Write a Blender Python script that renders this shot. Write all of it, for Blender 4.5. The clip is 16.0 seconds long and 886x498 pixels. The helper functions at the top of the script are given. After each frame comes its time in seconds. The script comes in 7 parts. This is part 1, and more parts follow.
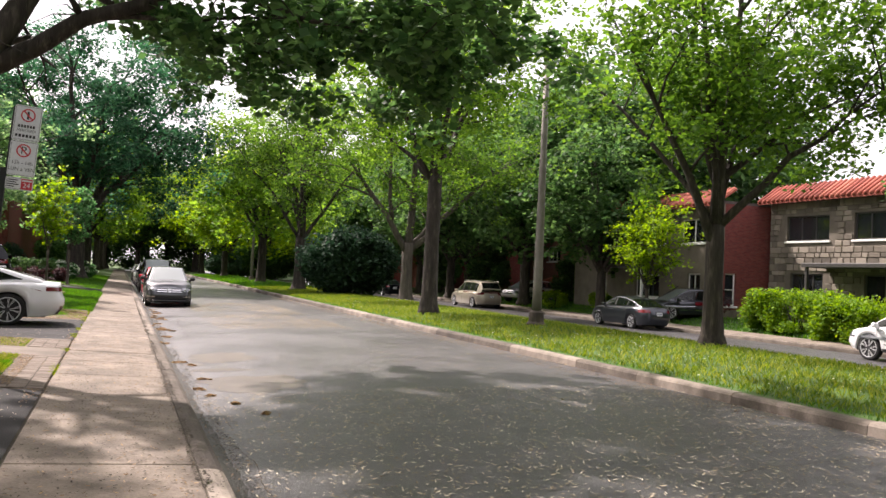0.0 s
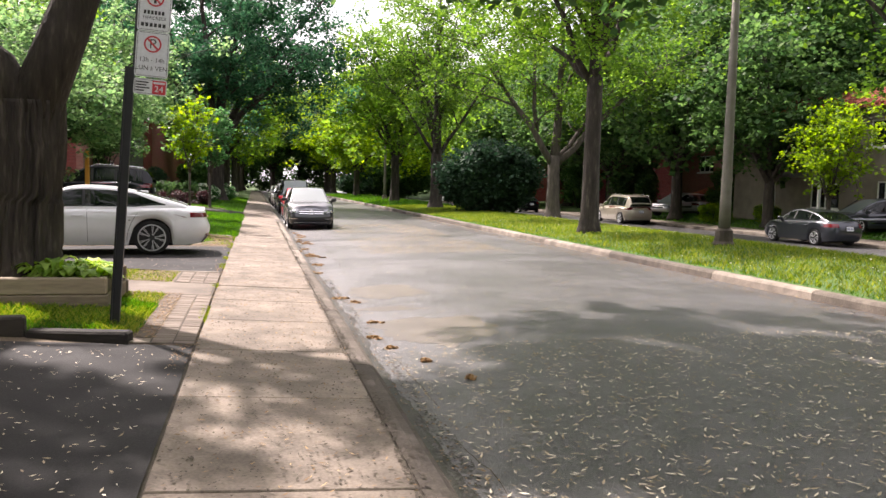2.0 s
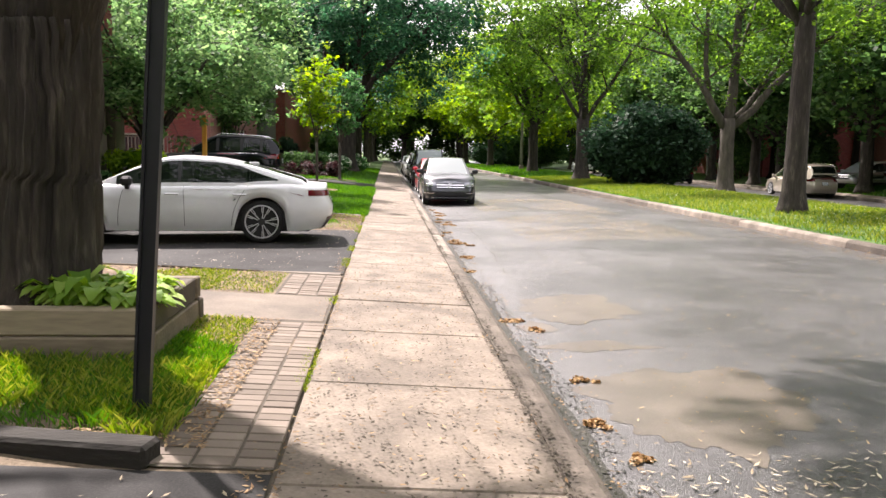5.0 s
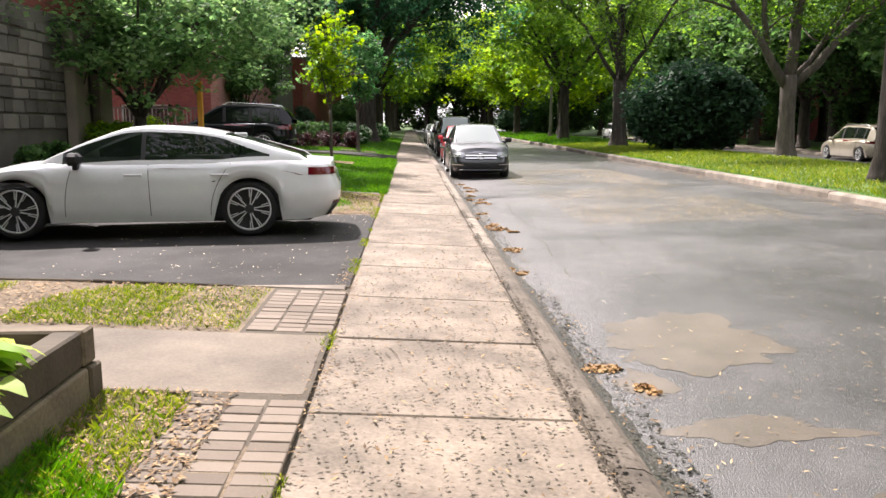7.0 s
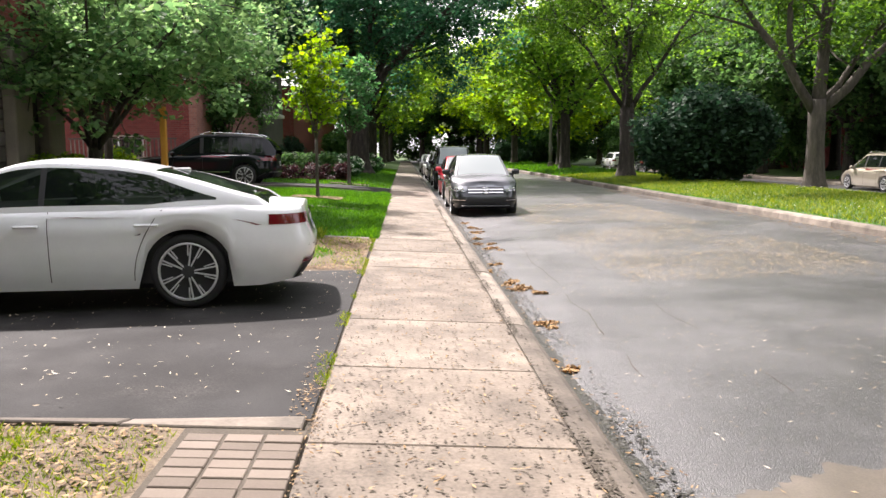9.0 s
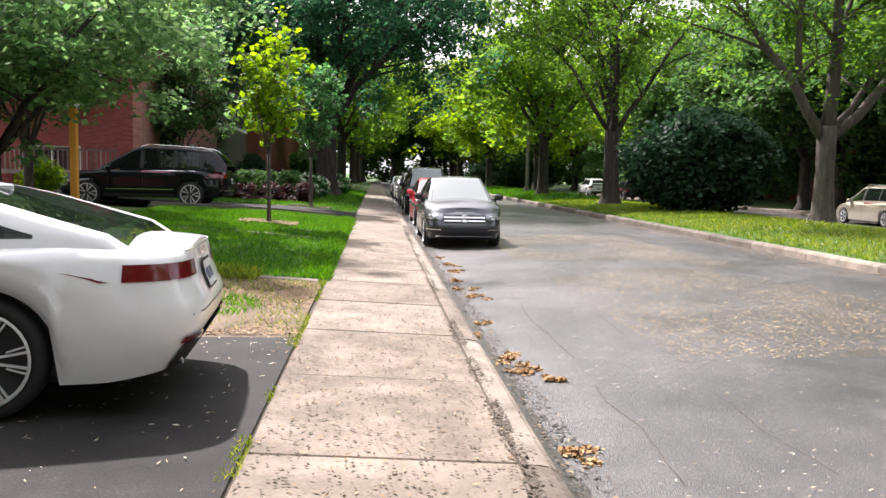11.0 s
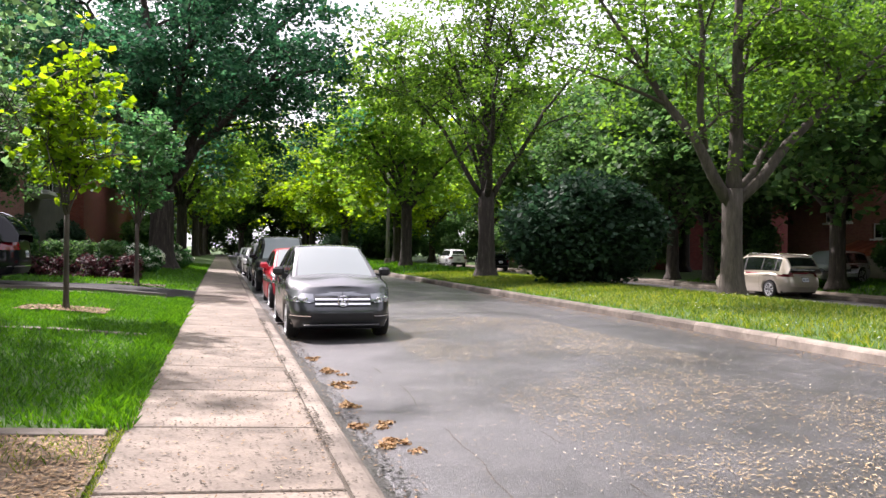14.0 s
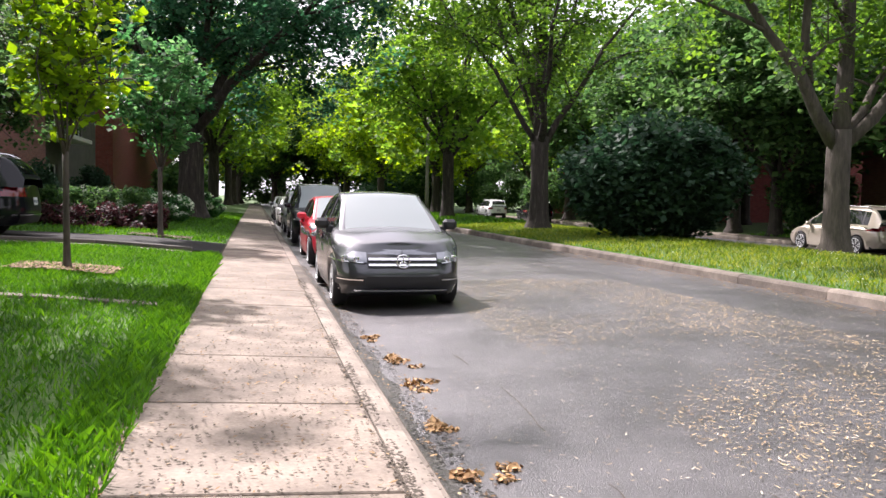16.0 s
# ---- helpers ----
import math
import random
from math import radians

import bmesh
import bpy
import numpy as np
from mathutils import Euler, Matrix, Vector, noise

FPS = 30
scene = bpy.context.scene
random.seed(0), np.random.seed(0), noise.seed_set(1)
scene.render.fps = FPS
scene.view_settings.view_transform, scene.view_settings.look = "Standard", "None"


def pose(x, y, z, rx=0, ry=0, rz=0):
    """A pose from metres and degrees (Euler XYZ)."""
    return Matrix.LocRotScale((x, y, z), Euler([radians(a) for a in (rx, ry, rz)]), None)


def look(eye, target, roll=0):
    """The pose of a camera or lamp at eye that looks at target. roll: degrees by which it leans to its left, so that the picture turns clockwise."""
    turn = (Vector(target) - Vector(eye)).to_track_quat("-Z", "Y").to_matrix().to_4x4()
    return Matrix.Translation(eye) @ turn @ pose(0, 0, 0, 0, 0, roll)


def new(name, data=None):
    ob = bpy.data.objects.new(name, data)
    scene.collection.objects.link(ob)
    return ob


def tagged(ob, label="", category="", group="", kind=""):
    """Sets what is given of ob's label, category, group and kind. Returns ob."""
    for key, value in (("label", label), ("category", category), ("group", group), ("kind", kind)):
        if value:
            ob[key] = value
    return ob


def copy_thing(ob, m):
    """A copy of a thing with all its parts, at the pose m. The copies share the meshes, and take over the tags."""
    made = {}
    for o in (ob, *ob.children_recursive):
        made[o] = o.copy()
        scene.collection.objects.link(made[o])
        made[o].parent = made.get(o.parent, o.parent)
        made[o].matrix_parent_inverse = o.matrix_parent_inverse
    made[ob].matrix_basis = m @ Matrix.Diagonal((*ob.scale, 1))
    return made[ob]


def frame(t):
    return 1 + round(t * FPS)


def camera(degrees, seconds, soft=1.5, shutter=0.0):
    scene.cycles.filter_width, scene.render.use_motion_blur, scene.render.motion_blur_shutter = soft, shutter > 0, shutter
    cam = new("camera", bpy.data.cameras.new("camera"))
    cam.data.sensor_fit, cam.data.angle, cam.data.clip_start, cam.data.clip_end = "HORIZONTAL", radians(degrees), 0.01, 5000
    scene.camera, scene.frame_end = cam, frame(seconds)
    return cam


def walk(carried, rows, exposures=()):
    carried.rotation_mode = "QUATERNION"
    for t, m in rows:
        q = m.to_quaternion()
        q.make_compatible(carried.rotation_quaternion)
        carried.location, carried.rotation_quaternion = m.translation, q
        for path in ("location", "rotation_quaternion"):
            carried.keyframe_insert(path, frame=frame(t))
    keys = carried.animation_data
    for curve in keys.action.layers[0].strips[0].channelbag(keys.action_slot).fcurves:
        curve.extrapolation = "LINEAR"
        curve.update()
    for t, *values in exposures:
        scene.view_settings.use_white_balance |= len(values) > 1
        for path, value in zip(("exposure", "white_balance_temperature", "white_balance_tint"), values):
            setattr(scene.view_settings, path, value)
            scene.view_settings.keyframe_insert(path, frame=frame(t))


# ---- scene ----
cam = camera(57.9, 16.0)
PATH = [
    (0, (-0.175, -0.137, 1.572), (0.571, 1.718, 1.638), 2.7),
    (0.5, (-0.182, 0.559, 1.579), (0.559, 2.416, 1.568), 2.9),
    (1, (-0.279, 1.264, 1.592), (0.443, 3.128, 1.546), 2.3),
    (1.5, (-0.315, 1.935, 1.558), (0.295, 3.837, 1.446), 1.9),
    (2, (-0.378, 2.618, 1.554), (0.08, 4.558, 1.399), 1.4),
    (2.5, (-0.409, 3.259, 1.54), (-0.094, 5.227, 1.37), 0.0),
    (3, (-0.418, 3.921, 1.574), (-0.257, 5.906, 1.385), 1.2),
    (3.5, (-0.403, 4.616, 1.537), (-0.254, 6.597, 1.308), 0.5),
    (4, (-0.413, 5.307, 1.551), (-0.26, 7.287, 1.316), 0.8),
    (6.5, (-0.393, 8.89, 1.463), (-0.267, 10.869, 1.2), 1.1),
    (7, (-0.385, 9.632, 1.459), (-0.303, 11.606, 1.146), 0.0),
    (7.5, (-0.348, 10.328, 1.487), (-0.273, 12.303, 1.177), 0.8),
    (8, (-0.372, 11.014, 1.486), (-0.256, 12.992, 1.215), 0.6),
    (8.5, (-0.342, 11.79, 1.408), (-0.192, 13.77, 1.161), -1.7),
    (9, (-0.404, 12.375, 1.461), (-0.309, 14.359, 1.221), -0.3),
    (11.5, (-0.251, 16.206, 1.398), (-0.064, 18.189, 1.225), 1.0),
    (12, (-0.249, 16.979, 1.347), (-0.065, 18.963, 1.176), -0.1),
    (12.5, (-0.289, 17.644, 1.338), (-0.11, 19.625, 1.129), 0.2),
    (13, (-0.289, 18.358, 1.344), (-0.022, 20.334, 1.192), -0.6),
    (13.5, (-0.276, 19.049, 1.37), (0.081, 21.016, 1.324), 0.6),
    (14, (-0.243, 19.78, 1.348), (0.29, 21.708, 1.349), 0.8),
    (14.5, (-0.182, 20.533, 1.37), (0.486, 22.418, 1.389), 0.3),
    (15, (-0.23, 21.201, 1.345), (0.406, 23.096, 1.383), 1.2),
    (15.5, (-0.212, 21.842, 1.312), (0.336, 23.765, 1.279), 0.5),
    (16, (-0.209, 22.505, 1.304), (0.248, 24.448, 1.18), 1.1),
]
walk(cam, [(t, look(eye, target, roll)) for t, eye, target, roll in PATH], exposures=[(0, 1.2, 6600, 24), (1.5, 1.36, 6600, 24), (3.5, 1.63, 6550, 23), (7, 1.47, 6450, 20), (11.5, 1.46, 6250, 21), (13.5, 1.38, 6200, 25), (14.8, 1.43, 6200, 25), (15.5, 1.32, 6200, 25), (16, 1.41, 6200, 25)])

# ---- world and sun ----
SUN_FROM = Vector((-0.42, 0.72, 1.0)).normalized()
world = bpy.data.worlds.new("sky")
scene.world = world
world.use_nodes = True
wt = world.node_tree
bg = wt.nodes["Background"]
sky = wt.nodes.new("ShaderNodeTexSky")
sky.sky_type = "NISHITA"
sky.sun_disc = False
sky.sun_elevation = math.asin(SUN_FROM.z)
sky.sun_rotation = math.atan2(SUN_FROM.x, SUN_FROM.y)
sky.air_density, sky.dust_density, sky.ozone_density = 1.0, 6.0, 1.0
haze = wt.nodes.new("ShaderNodeMix")
haze.data_type = "RGBA"
haze.inputs["Factor"].default_value = 0.55
haze.inputs["B"].default_value = (12.5, 12.5, 12.3, 1)
wt.links.new(sky.outputs[0], haze.inputs["A"])
wt.links.new(haze.outputs["Result"], bg.inputs["Color"])
bg.inputs["Strength"].default_value = 0.086
sun = new("sun", bpy.data.lights.new("sun", "SUN"))
sun.data.energy, sun.data.angle, sun.data.color = 4.3, radians(1.4), (1.0, 0.95, 0.86)
sun.matrix_world = look(SUN_FROM * 50, (0, 0, 0))


# ---- materials ----
def material(name, stops, rough=0.8, scale=6.0, fine=60.0, fine_mix=0.35, bump=0.3, metal=0.0, spec=0.5, coat=0.0,
             random_by="", rough_var=0.0, stretch=(1, 1, 1), bump_dist=0.01, translucent=0.0, stain=0.0, stain_scale=0.4, rand_mix=0.5):
    """Principled material: colour from noise at two scales through a ramp of (position, colour), fine relief by bump."""
    m = bpy.data.materials.new(name)
    m.use_nodes = True
    nt = m.node_tree
    n, ln = nt.nodes, nt.links
    b = n["Principled BSDF"]
    co = n.new("ShaderNodeTexCoord")
    mp = n.new("ShaderNodeMapping")
    mp.inputs["Scale"].default_value = stretch
    ln.new(co.outputs["Object"], mp.inputs["Vector"])
    a = n.new("ShaderNodeTexNoise")
    a.inputs["Scale"].default_value = scale
    a.inputs["Detail"].default_value = 5
    f = n.new("ShaderNodeTexNoise")
    f.inputs["Scale"].default_value = fine
    f.inputs["Detail"].default_value = 3
    for t in (a, f):
        ln.new(mp.outputs[0], t.inputs["Vector"])
    mix = n.new("ShaderNodeMix")
    mix.inputs["Factor"].default_value = fine_mix
    ln.new(a.outputs["Fac"], mix.inputs["A"])
    ln.new(f.outputs["Fac"], mix.inputs["B"])
    out = mix.outputs["Result"]
    if random_by:
        if random_by == "island":
            r = n.new("ShaderNodeNewGeometry").outputs["Random Per Island"]
        else:
            r = n.new("ShaderNodeObjectInfo").outputs["Random"]
        m2 = n.new("ShaderNodeMix")
        m2.inputs["Factor"].default_value = rand_mix
        ln.new(out, m2.inputs["A"])
        ln.new(r, m2.inputs["B"])
        out = m2.outputs["Result"]
    ramp = n.new("ShaderNodeValToRGB")
    els = ramp.color_ramp.elements
    els[0].position, els[0].color = stops[0][0], (*stops[0][1], 1)
    els[1].position, els[1].color = stops[-1][0], (*stops[-1][1], 1)
    for p, c in stops[1:-1]:
        e = els.new(p)
        e.color = (*c, 1)
    ln.new(out, ramp.inputs["Fac"])
    col = ramp.outputs["Color"]
    if stain:
        s = n.new("ShaderNodeTexNoise")
        s.inputs["Scale"].default_value = stain_scale
        s.inputs["Detail"].default_value = 6
        s.inputs["Roughness"].default_value = 0.65
        ln.new(mp.outputs[0], s.inputs["Vector"])
        sr = n.new("ShaderNodeMapRange")
        sr.inputs["From Min"].default_value, sr.inputs["From Max"].default_value = 0.38, 0.62
        sr.inputs["To Min"].default_value, sr.inputs["To Max"].default_value = 1 - stain, 1 + stain * 0.4
        ln.new(s.outputs["Fac"], sr.inputs["Value"])
        vm = n.new("ShaderNodeVectorMath")
        vm.operation = "SCALE"
        ln.new(col, vm.inputs[0])
        ln.new(sr.outputs["Result"], vm.inputs["Scale"])
        col = vm.outputs[0]
        if rough_var:
            rr = n.new("ShaderNodeMapRange")
            rr.inputs["From Min"].default_value, rr.inputs["From Max"].default_value = 0.38, 0.62
            rr.inputs["To Min"].default_value, rr.inputs["To Max"].default_value = rough - rough_var, rough + rough_var
            ln.new(s.outputs["Fac"], rr.inputs["Value"])
            ln.new(rr.outputs["Result"], b.inputs["Roughness"])
    ln.new(col, b.inputs["Base Color"])
    b.inputs["Roughness"].default_value = rough
    b.inputs["Metallic"].default_value = metal
    b.inputs["Specular IOR Level"].default_value = spec
    b.inputs["Coat Weight"].default_value = coat
    b.inputs["Coat Roughness"].default_value = 0.04
    if bump:
        bp = n.new("ShaderNodeBump")
        bp.inputs["Strength"].default_value = bump
        bp.inputs["Distance"].default_value = bump_dist
        ln.new(mix.outputs["Result"], bp.inputs["Height"])
        ln.new(bp.outputs[0], b.inputs["Normal"])
    if translucent:
        tr = n.new("ShaderNodeBsdfTranslucent")
        hs = n.new("ShaderNodeHueSaturation")
        hs.inputs["Hue"].default_value = 0.487
        hs.inputs["Saturation"].default_value = 1.14
        hs.inputs["Value"].default_value = 2.4
        ln.new(col, hs.inputs["Color"])
        ln.new(hs.outputs[0], tr.inputs["Color"])
        ms = n.new("ShaderNodeMixShader")
        ms.inputs[0].default_value = translucent
        ln.new(b.outputs[0], ms.inputs[1])
        ln.new(tr.outputs[0], ms.inputs[2])
        ln.new(ms.outputs[0], n["Material Output"].inputs["Surface"])
    return m


def plain(name, c, rough=0.5, metal=0.0, coat=0.0, spec=0.5, var=0.12, scale=30.0):
    """A nearly even coat with slight mottling."""
    lo = tuple(v * (1 - var) for v in c)
    hi = tuple(min(1, v * (1 + var)) for v in c)
    return material(name, [(0.3, lo), (0.7, hi)], rough, scale, scale * 6, 0.3, 0.04, metal, spec, coat)


def glass(name, tint, rough=0.02, alpha=0.1):
    """Tinted glazing that lets some light through."""
    m = bpy.data.materials.new(name)
    m.use_nodes = True
    n, ln = m.node_tree.nodes, m.node_tree.links
    b = n["Principled BSDF"]
    b.inputs["Base Color"].default_value = (*tint, 1)
    b.inputs["Roughness"].default_value = rough
    b.inputs["Specular IOR Level"].default_value = 0.55
    tr = n.new("ShaderNodeBsdfTransparent")
    tr.inputs[0].default_value = (0.55, 0.6, 0.58, 1)
    ms = n.new("ShaderNodeMixShader")
    ms.inputs[0].default_value = alpha
    ln.new(b.outputs[0], ms.inputs[1])
    ln.new(tr.outputs[0], ms.inputs[2])
    ln.new(ms.outputs[0], n["Material Output"].inputs["Surface"])
    return m


ASPHALT = material("asphalt", [(0.3, (0.014, 0.0135, 0.014)), (0.52, (0.041, 0.039, 0.04)), (0.72, (0.12, 0.114, 0.114))], 0.415, 3.0, 125.0, 0.7, 0.9,
                   spec=1.0, stain=0.17, stain_scale=0.45, rough_var=0.06, bump_dist=0.009)
ASPHALT_OLD = material("driveway_asphalt", [(0.3, (0.012, 0.0115, 0.0115)), (0.55, (0.026, 0.025, 0.024)), (0.75, (0.062, 0.058, 0.055))], 0.8, 2.0, 90.0, 0.5, 0.8, spec=0.22,
                       stain=0.5, stain_scale=0.7, rough_var=0.1, bump_dist=0.006)
DAMP = material("damp_patch", [(0.3, (0.06, 0.05, 0.042)), (0.7, (0.165, 0.138, 0.115))], 0.38, 2.2, 90.0, 0.4, 0.12, spec=0.6, bump_dist=0.004)
CONCRETE = material("sidewalk_concrete", [(0.25, (0.085, 0.067, 0.051)), (0.5, (0.192, 0.156, 0.122)), (0.75, (0.272, 0.226, 0.18))], 0.88, 2.4, 45.0, 0.5, 0.35,
                    random_by="object", rand_mix=0.13, stain=0.34, stain_scale=1.6, bump_dist=0.009)
PATH_CONCRETE = material("path_concrete", [(0.25, (0.08, 0.062, 0.047)), (0.5, (0.135, 0.108, 0.083)), (0.75, (0.2, 0.165, 0.13))], 0.85, 1.6, 50.0, 0.4, 0.3, stain=0.3, stain_scale=0.9, bump_dist=0.005)
KERB = material("kerb_concrete", [(0.25, (0.07, 0.056, 0.044)), (0.5, (0.175, 0.146, 0.117)), (0.75, (0.275, 0.232, 0.19))], 0.9, 3.5, 40.0, 0.5, 0.5,
                random_by="object", stain=0.35, stain_scale=1.8, bump_dist=0.008)
PAVER = material("paver_concrete", [(0.25, (0.115, 0.09, 0.07)), (0.75, (0.2, 0.162, 0.13))], 0.9, 5.0, 70.0, 0.45, 0.4, random_by="object", bump_dist=0.004)
JOINT = material("joint_dirt", [(0.3, (0.045, 0.036, 0.026)), (0.7, (0.1, 0.082, 0.06))], 0.95, 9.0, 80.0, 0.5, 0.6)
GUTTER = material("gutter_muck", [(0.3, (0.01, 0.01, 0.008)), (0.55, (0.028, 0.026, 0.018)), (0.75, (0.07, 0.062, 0.046))], 0.55, 5.0, 45.0, 0.55, 0.9, bump_dist=0.02)
SOIL = material("soil", [(0.3, (0.07, 0.05, 0.032)), (0.55, (0.16, 0.12, 0.08)), (0.75, (0.26, 0.2, 0.13))], 0.95, 3.0, 50.0, 0.5, 0.8, bump_dist=0.03)
LAWN = material("lawn_soil", [(0.3, (0.03, 0.06, 0.012)), (0.55, (0.055, 0.11, 0.018)), (0.75, (0.09, 0.15, 0.03))], 0.95, 1.2, 40.0, 0.4, 0.8, bump_dist=0.03)
GRASS = material("grass_blade", [(0.25, (0.018, 0.068, 0.005)), (0.5, (0.042, 0.138, 0.009)), (0.75, (0.08, 0.205, 0.014))], 0.7, 0.8, 8.0, 0.3, 0.0,
                 random_by="island", translucent=0.35)
GRASS_DRY = material("meadow_blade", [(0.25, (0.045, 0.095, 0.008)), (0.5, (0.11, 0.175, 0.016)), (0.75, (0.24, 0.26, 0.05))], 0.75, 0.7, 8.0, 0.3, 0.0,
                     random_by="island", translucent=0.35)
STRAW = material("dry_leaf", [(0.25, (0.07, 0.04, 0.018)), (0.5, (0.19, 0.11, 0.045)), (0.75, (0.36, 0.25, 0.13))], 0.85, 3.0, 20.0, 0.3, 0.0, random_by="island")
ORANGE_LEAF = material("orange_dead_leaf", [(0.25, (0.17, 0.085, 0.03)), (0.5, (0.33, 0.19, 0.075)), (0.75, (0.48, 0.33, 0.16))], 0.85, 3.0, 20.0, 0.3, 0.0, random_by="island")
SEED = material("fallen_seed", [(0.25, (0.2, 0.15, 0.09)), (0.5, (0.42, 0.35, 0.24)), (0.75, (0.64, 0.58, 0.46))], 0.8, 3.0, 20.0, 0.3, 0.0, random_by="island")
SEED_TAN = material("drifted_seed", [(0.25, (0.2, 0.13, 0.06)), (0.5, (0.36, 0.26, 0.13)), (0.75, (0.5, 0.39, 0.23))], 0.8, 3.0, 20.0, 0.3, 0.0, random_by="island")
BARK = material("bark", [(0.3, (0.014, 0.011, 0.009)), (0.55, (0.045, 0.036, 0.029)), (0.75, (0.13, 0.108, 0.088))], 0.95, 9.0, 30.0, 0.35, 1.0,
                stretch=(1, 1, 0.16), bump_dist=0.06)
BARK_GREY = material("grey_bark", [(0.3, (0.03, 0.025, 0.02)), (0.55, (0.072, 0.06, 0.048)), (0.75, (0.13, 0.11, 0.09))], 0.95, 8.0, 30.0, 0.35, 0.9,
                     stretch=(1, 1, 0.2), bump_dist=0.04)


def leaf_mat(name, lo, mid, hi, tr=0.5):
    return material(name, [(0.25, lo), (0.5, mid), (0.75, hi)], 0.62, 0.5, 5.0, 0.3, 0.0, random_by="island", translucent=tr, spec=0.2)


LEAF_DARK = leaf_mat("maple_leaf_dark", (0.022, 0.055, 0.02), (0.048, 0.102, 0.034), (0.082, 0.15, 0.05), 0.45)
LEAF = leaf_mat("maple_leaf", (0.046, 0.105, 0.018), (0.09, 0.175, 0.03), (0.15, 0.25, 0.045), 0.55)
# LEAF at about two thirds: shade on the median crowns put into leaf colour
LEAF_SHADED = leaf_mat("shaded_maple_leaf", (0.03, 0.075, 0.014), (0.06, 0.125, 0.022), (0.105, 0.19, 0.034), 0.5)
LEAF_LIME = leaf_mat("lime_leaf", (0.062, 0.12, 0.014), (0.12, 0.205, 0.024), (0.185, 0.28, 0.036), 0.55)
LEAF_BLUE = leaf_mat("cool_leaf", (0.024, 0.075, 0.03), (0.052, 0.135, 0.052), (0.1, 0.2, 0.08), 0.5)
LEAF_DEEP = leaf_mat("deep_teal_leaf", (0.014, 0.046, 0.026), (0.03, 0.088, 0.048), (0.06, 0.135, 0.07), 0.42)
LEAF_GARDEN = leaf_mat("soft_garden_leaf", (0.043, 0.095, 0.04), (0.092, 0.168, 0.07), (0.165, 0.25, 0.11), 0.55)
LEAF_CEDAR = leaf_mat("cedar_spray", (0.014, 0.034, 0.02), (0.027, 0.06, 0.034), (0.045, 0.09, 0.048), 0.25)
LEAF_HEDGE = leaf_mat("hedge_leaf", (0.05, 0.11, 0.012), (0.1, 0.19, 0.018), (0.17, 0.27, 0.03), 0.4)
LEAF_PURPLE = leaf_mat("barberry_leaf", (0.018, 0.007, 0.008), (0.036, 0.013, 0.014), (0.062, 0.024, 0.022), 0.3)
PETAL = leaf_mat("white_petal", (0.4, 0.42, 0.34), (0.62, 0.64, 0.55), (0.8, 0.8, 0.72), 0.3)
PETAL_PINK = leaf_mat("pink_petal", (0.4, 0.05, 0.07), (0.6, 0.09, 0.11), (0.75, 0.18, 0.2), 0.3)
HOSTA = leaf_mat("hosta_leaf", (0.1, 0.2, 0.025), (0.2, 0.32, 0.05), (0.4, 0.48, 0.16), 0.35)
BRICK = material("red_brick", [(0.25, (0.16, 0.035, 0.026)), (0.5, (0.26, 0.06, 0.045)), (0.75, (0.34, 0.1, 0.075))], 0.9, 3.0, 60.0, 0.4, 0.4, random_by="object", stain=0.2)
MORTAR = material("mortar", [(0.3, (0.2, 0.17, 0.15)), (0.7, (0.34, 0.3, 0.27))], 0.95, 8.0, 70.0, 0.5, 0.4)
STONE = material("field_stone", [(0.25, (0.09, 0.078, 0.06)), (0.5, (0.18, 0.155, 0.12)), (0.75, (0.28, 0.245, 0.195))], 0.92, 2.0, 30.0, 0.35, 0.5, random_by="object", stain=0.2)
STONE_DARK = material("grey_stone", [(0.25, (0.055, 0.05, 0.043)), (0.5, (0.11, 0.1, 0.087)), (0.75, (0.17, 0.155, 0.135))], 0.92, 2.0, 30.0, 0.35, 0.5, random_by="object", stain=0.2)
ROOF_TILE = material("clay_tile", [(0.25, (0.2, 0.045, 0.028)), (0.5, (0.31, 0.075, 0.045)), (0.75, (0.4, 0.13, 0.08))], 0.8, 3.0, 40.0, 0.4, 0.3, random_by="object")
SHINGLE = material("roof_shingle", [(0.3, (0.05, 0.042, 0.038)), (0.7, (0.12, 0.1, 0.09))], 0.9, 5.0, 60.0, 0.5, 0.5)
STUCCO = material("beige_stucco", [(0.3, (0.34, 0.3, 0.24)), (0.7, (0.5, 0.45, 0.37))], 0.92, 3.0, 60.0, 0.4, 0.3, stain=0.2)
WHITE_TRIM = plain("white_painted_trim", (0.72, 0.71, 0.68), 0.55)
DARK_TRIM = plain("dark_painted_trim", (0.04, 0.038, 0.036), 0.5)
WINDOW_DARK = glass("house_glazing", (0.02, 0.023, 0.026), 0.03, 0.1)
TIMBER = material("weathered_timber", [(0.25, (0.05, 0.04, 0.03)), (0.5, (0.115, 0.09, 0.063)), (0.75, (0.33, 0.265, 0.185))], 0.9, 4.0, 40.0, 0.4, 0.6,
                  stretch=(0.15, 1, 1), random_by="object")
EDGE_TIMBER = material("dark_edging", [(0.25, (0.014, 0.012, 0.009)), (0.5, (0.038, 0.031, 0.024)), (0.75, (0.085, 0.07, 0.054))], 0.92, 5.0, 35.0, 0.45, 0.9, stretch=(0.3, 1, 1), random_by="object", bump_dist=0.02)
BLACK_STEEL = plain("black_painted_steel", (0.012, 0.013, 0.016), 0.45)
LAMP_POLE = material("galvanised_pole", [(0.3, (0.13, 0.12, 0.1)), (0.7, (0.24, 0.22, 0.19))], 0.65, 3.0, 50.0, 0.4, 0.2, metal=0.3)
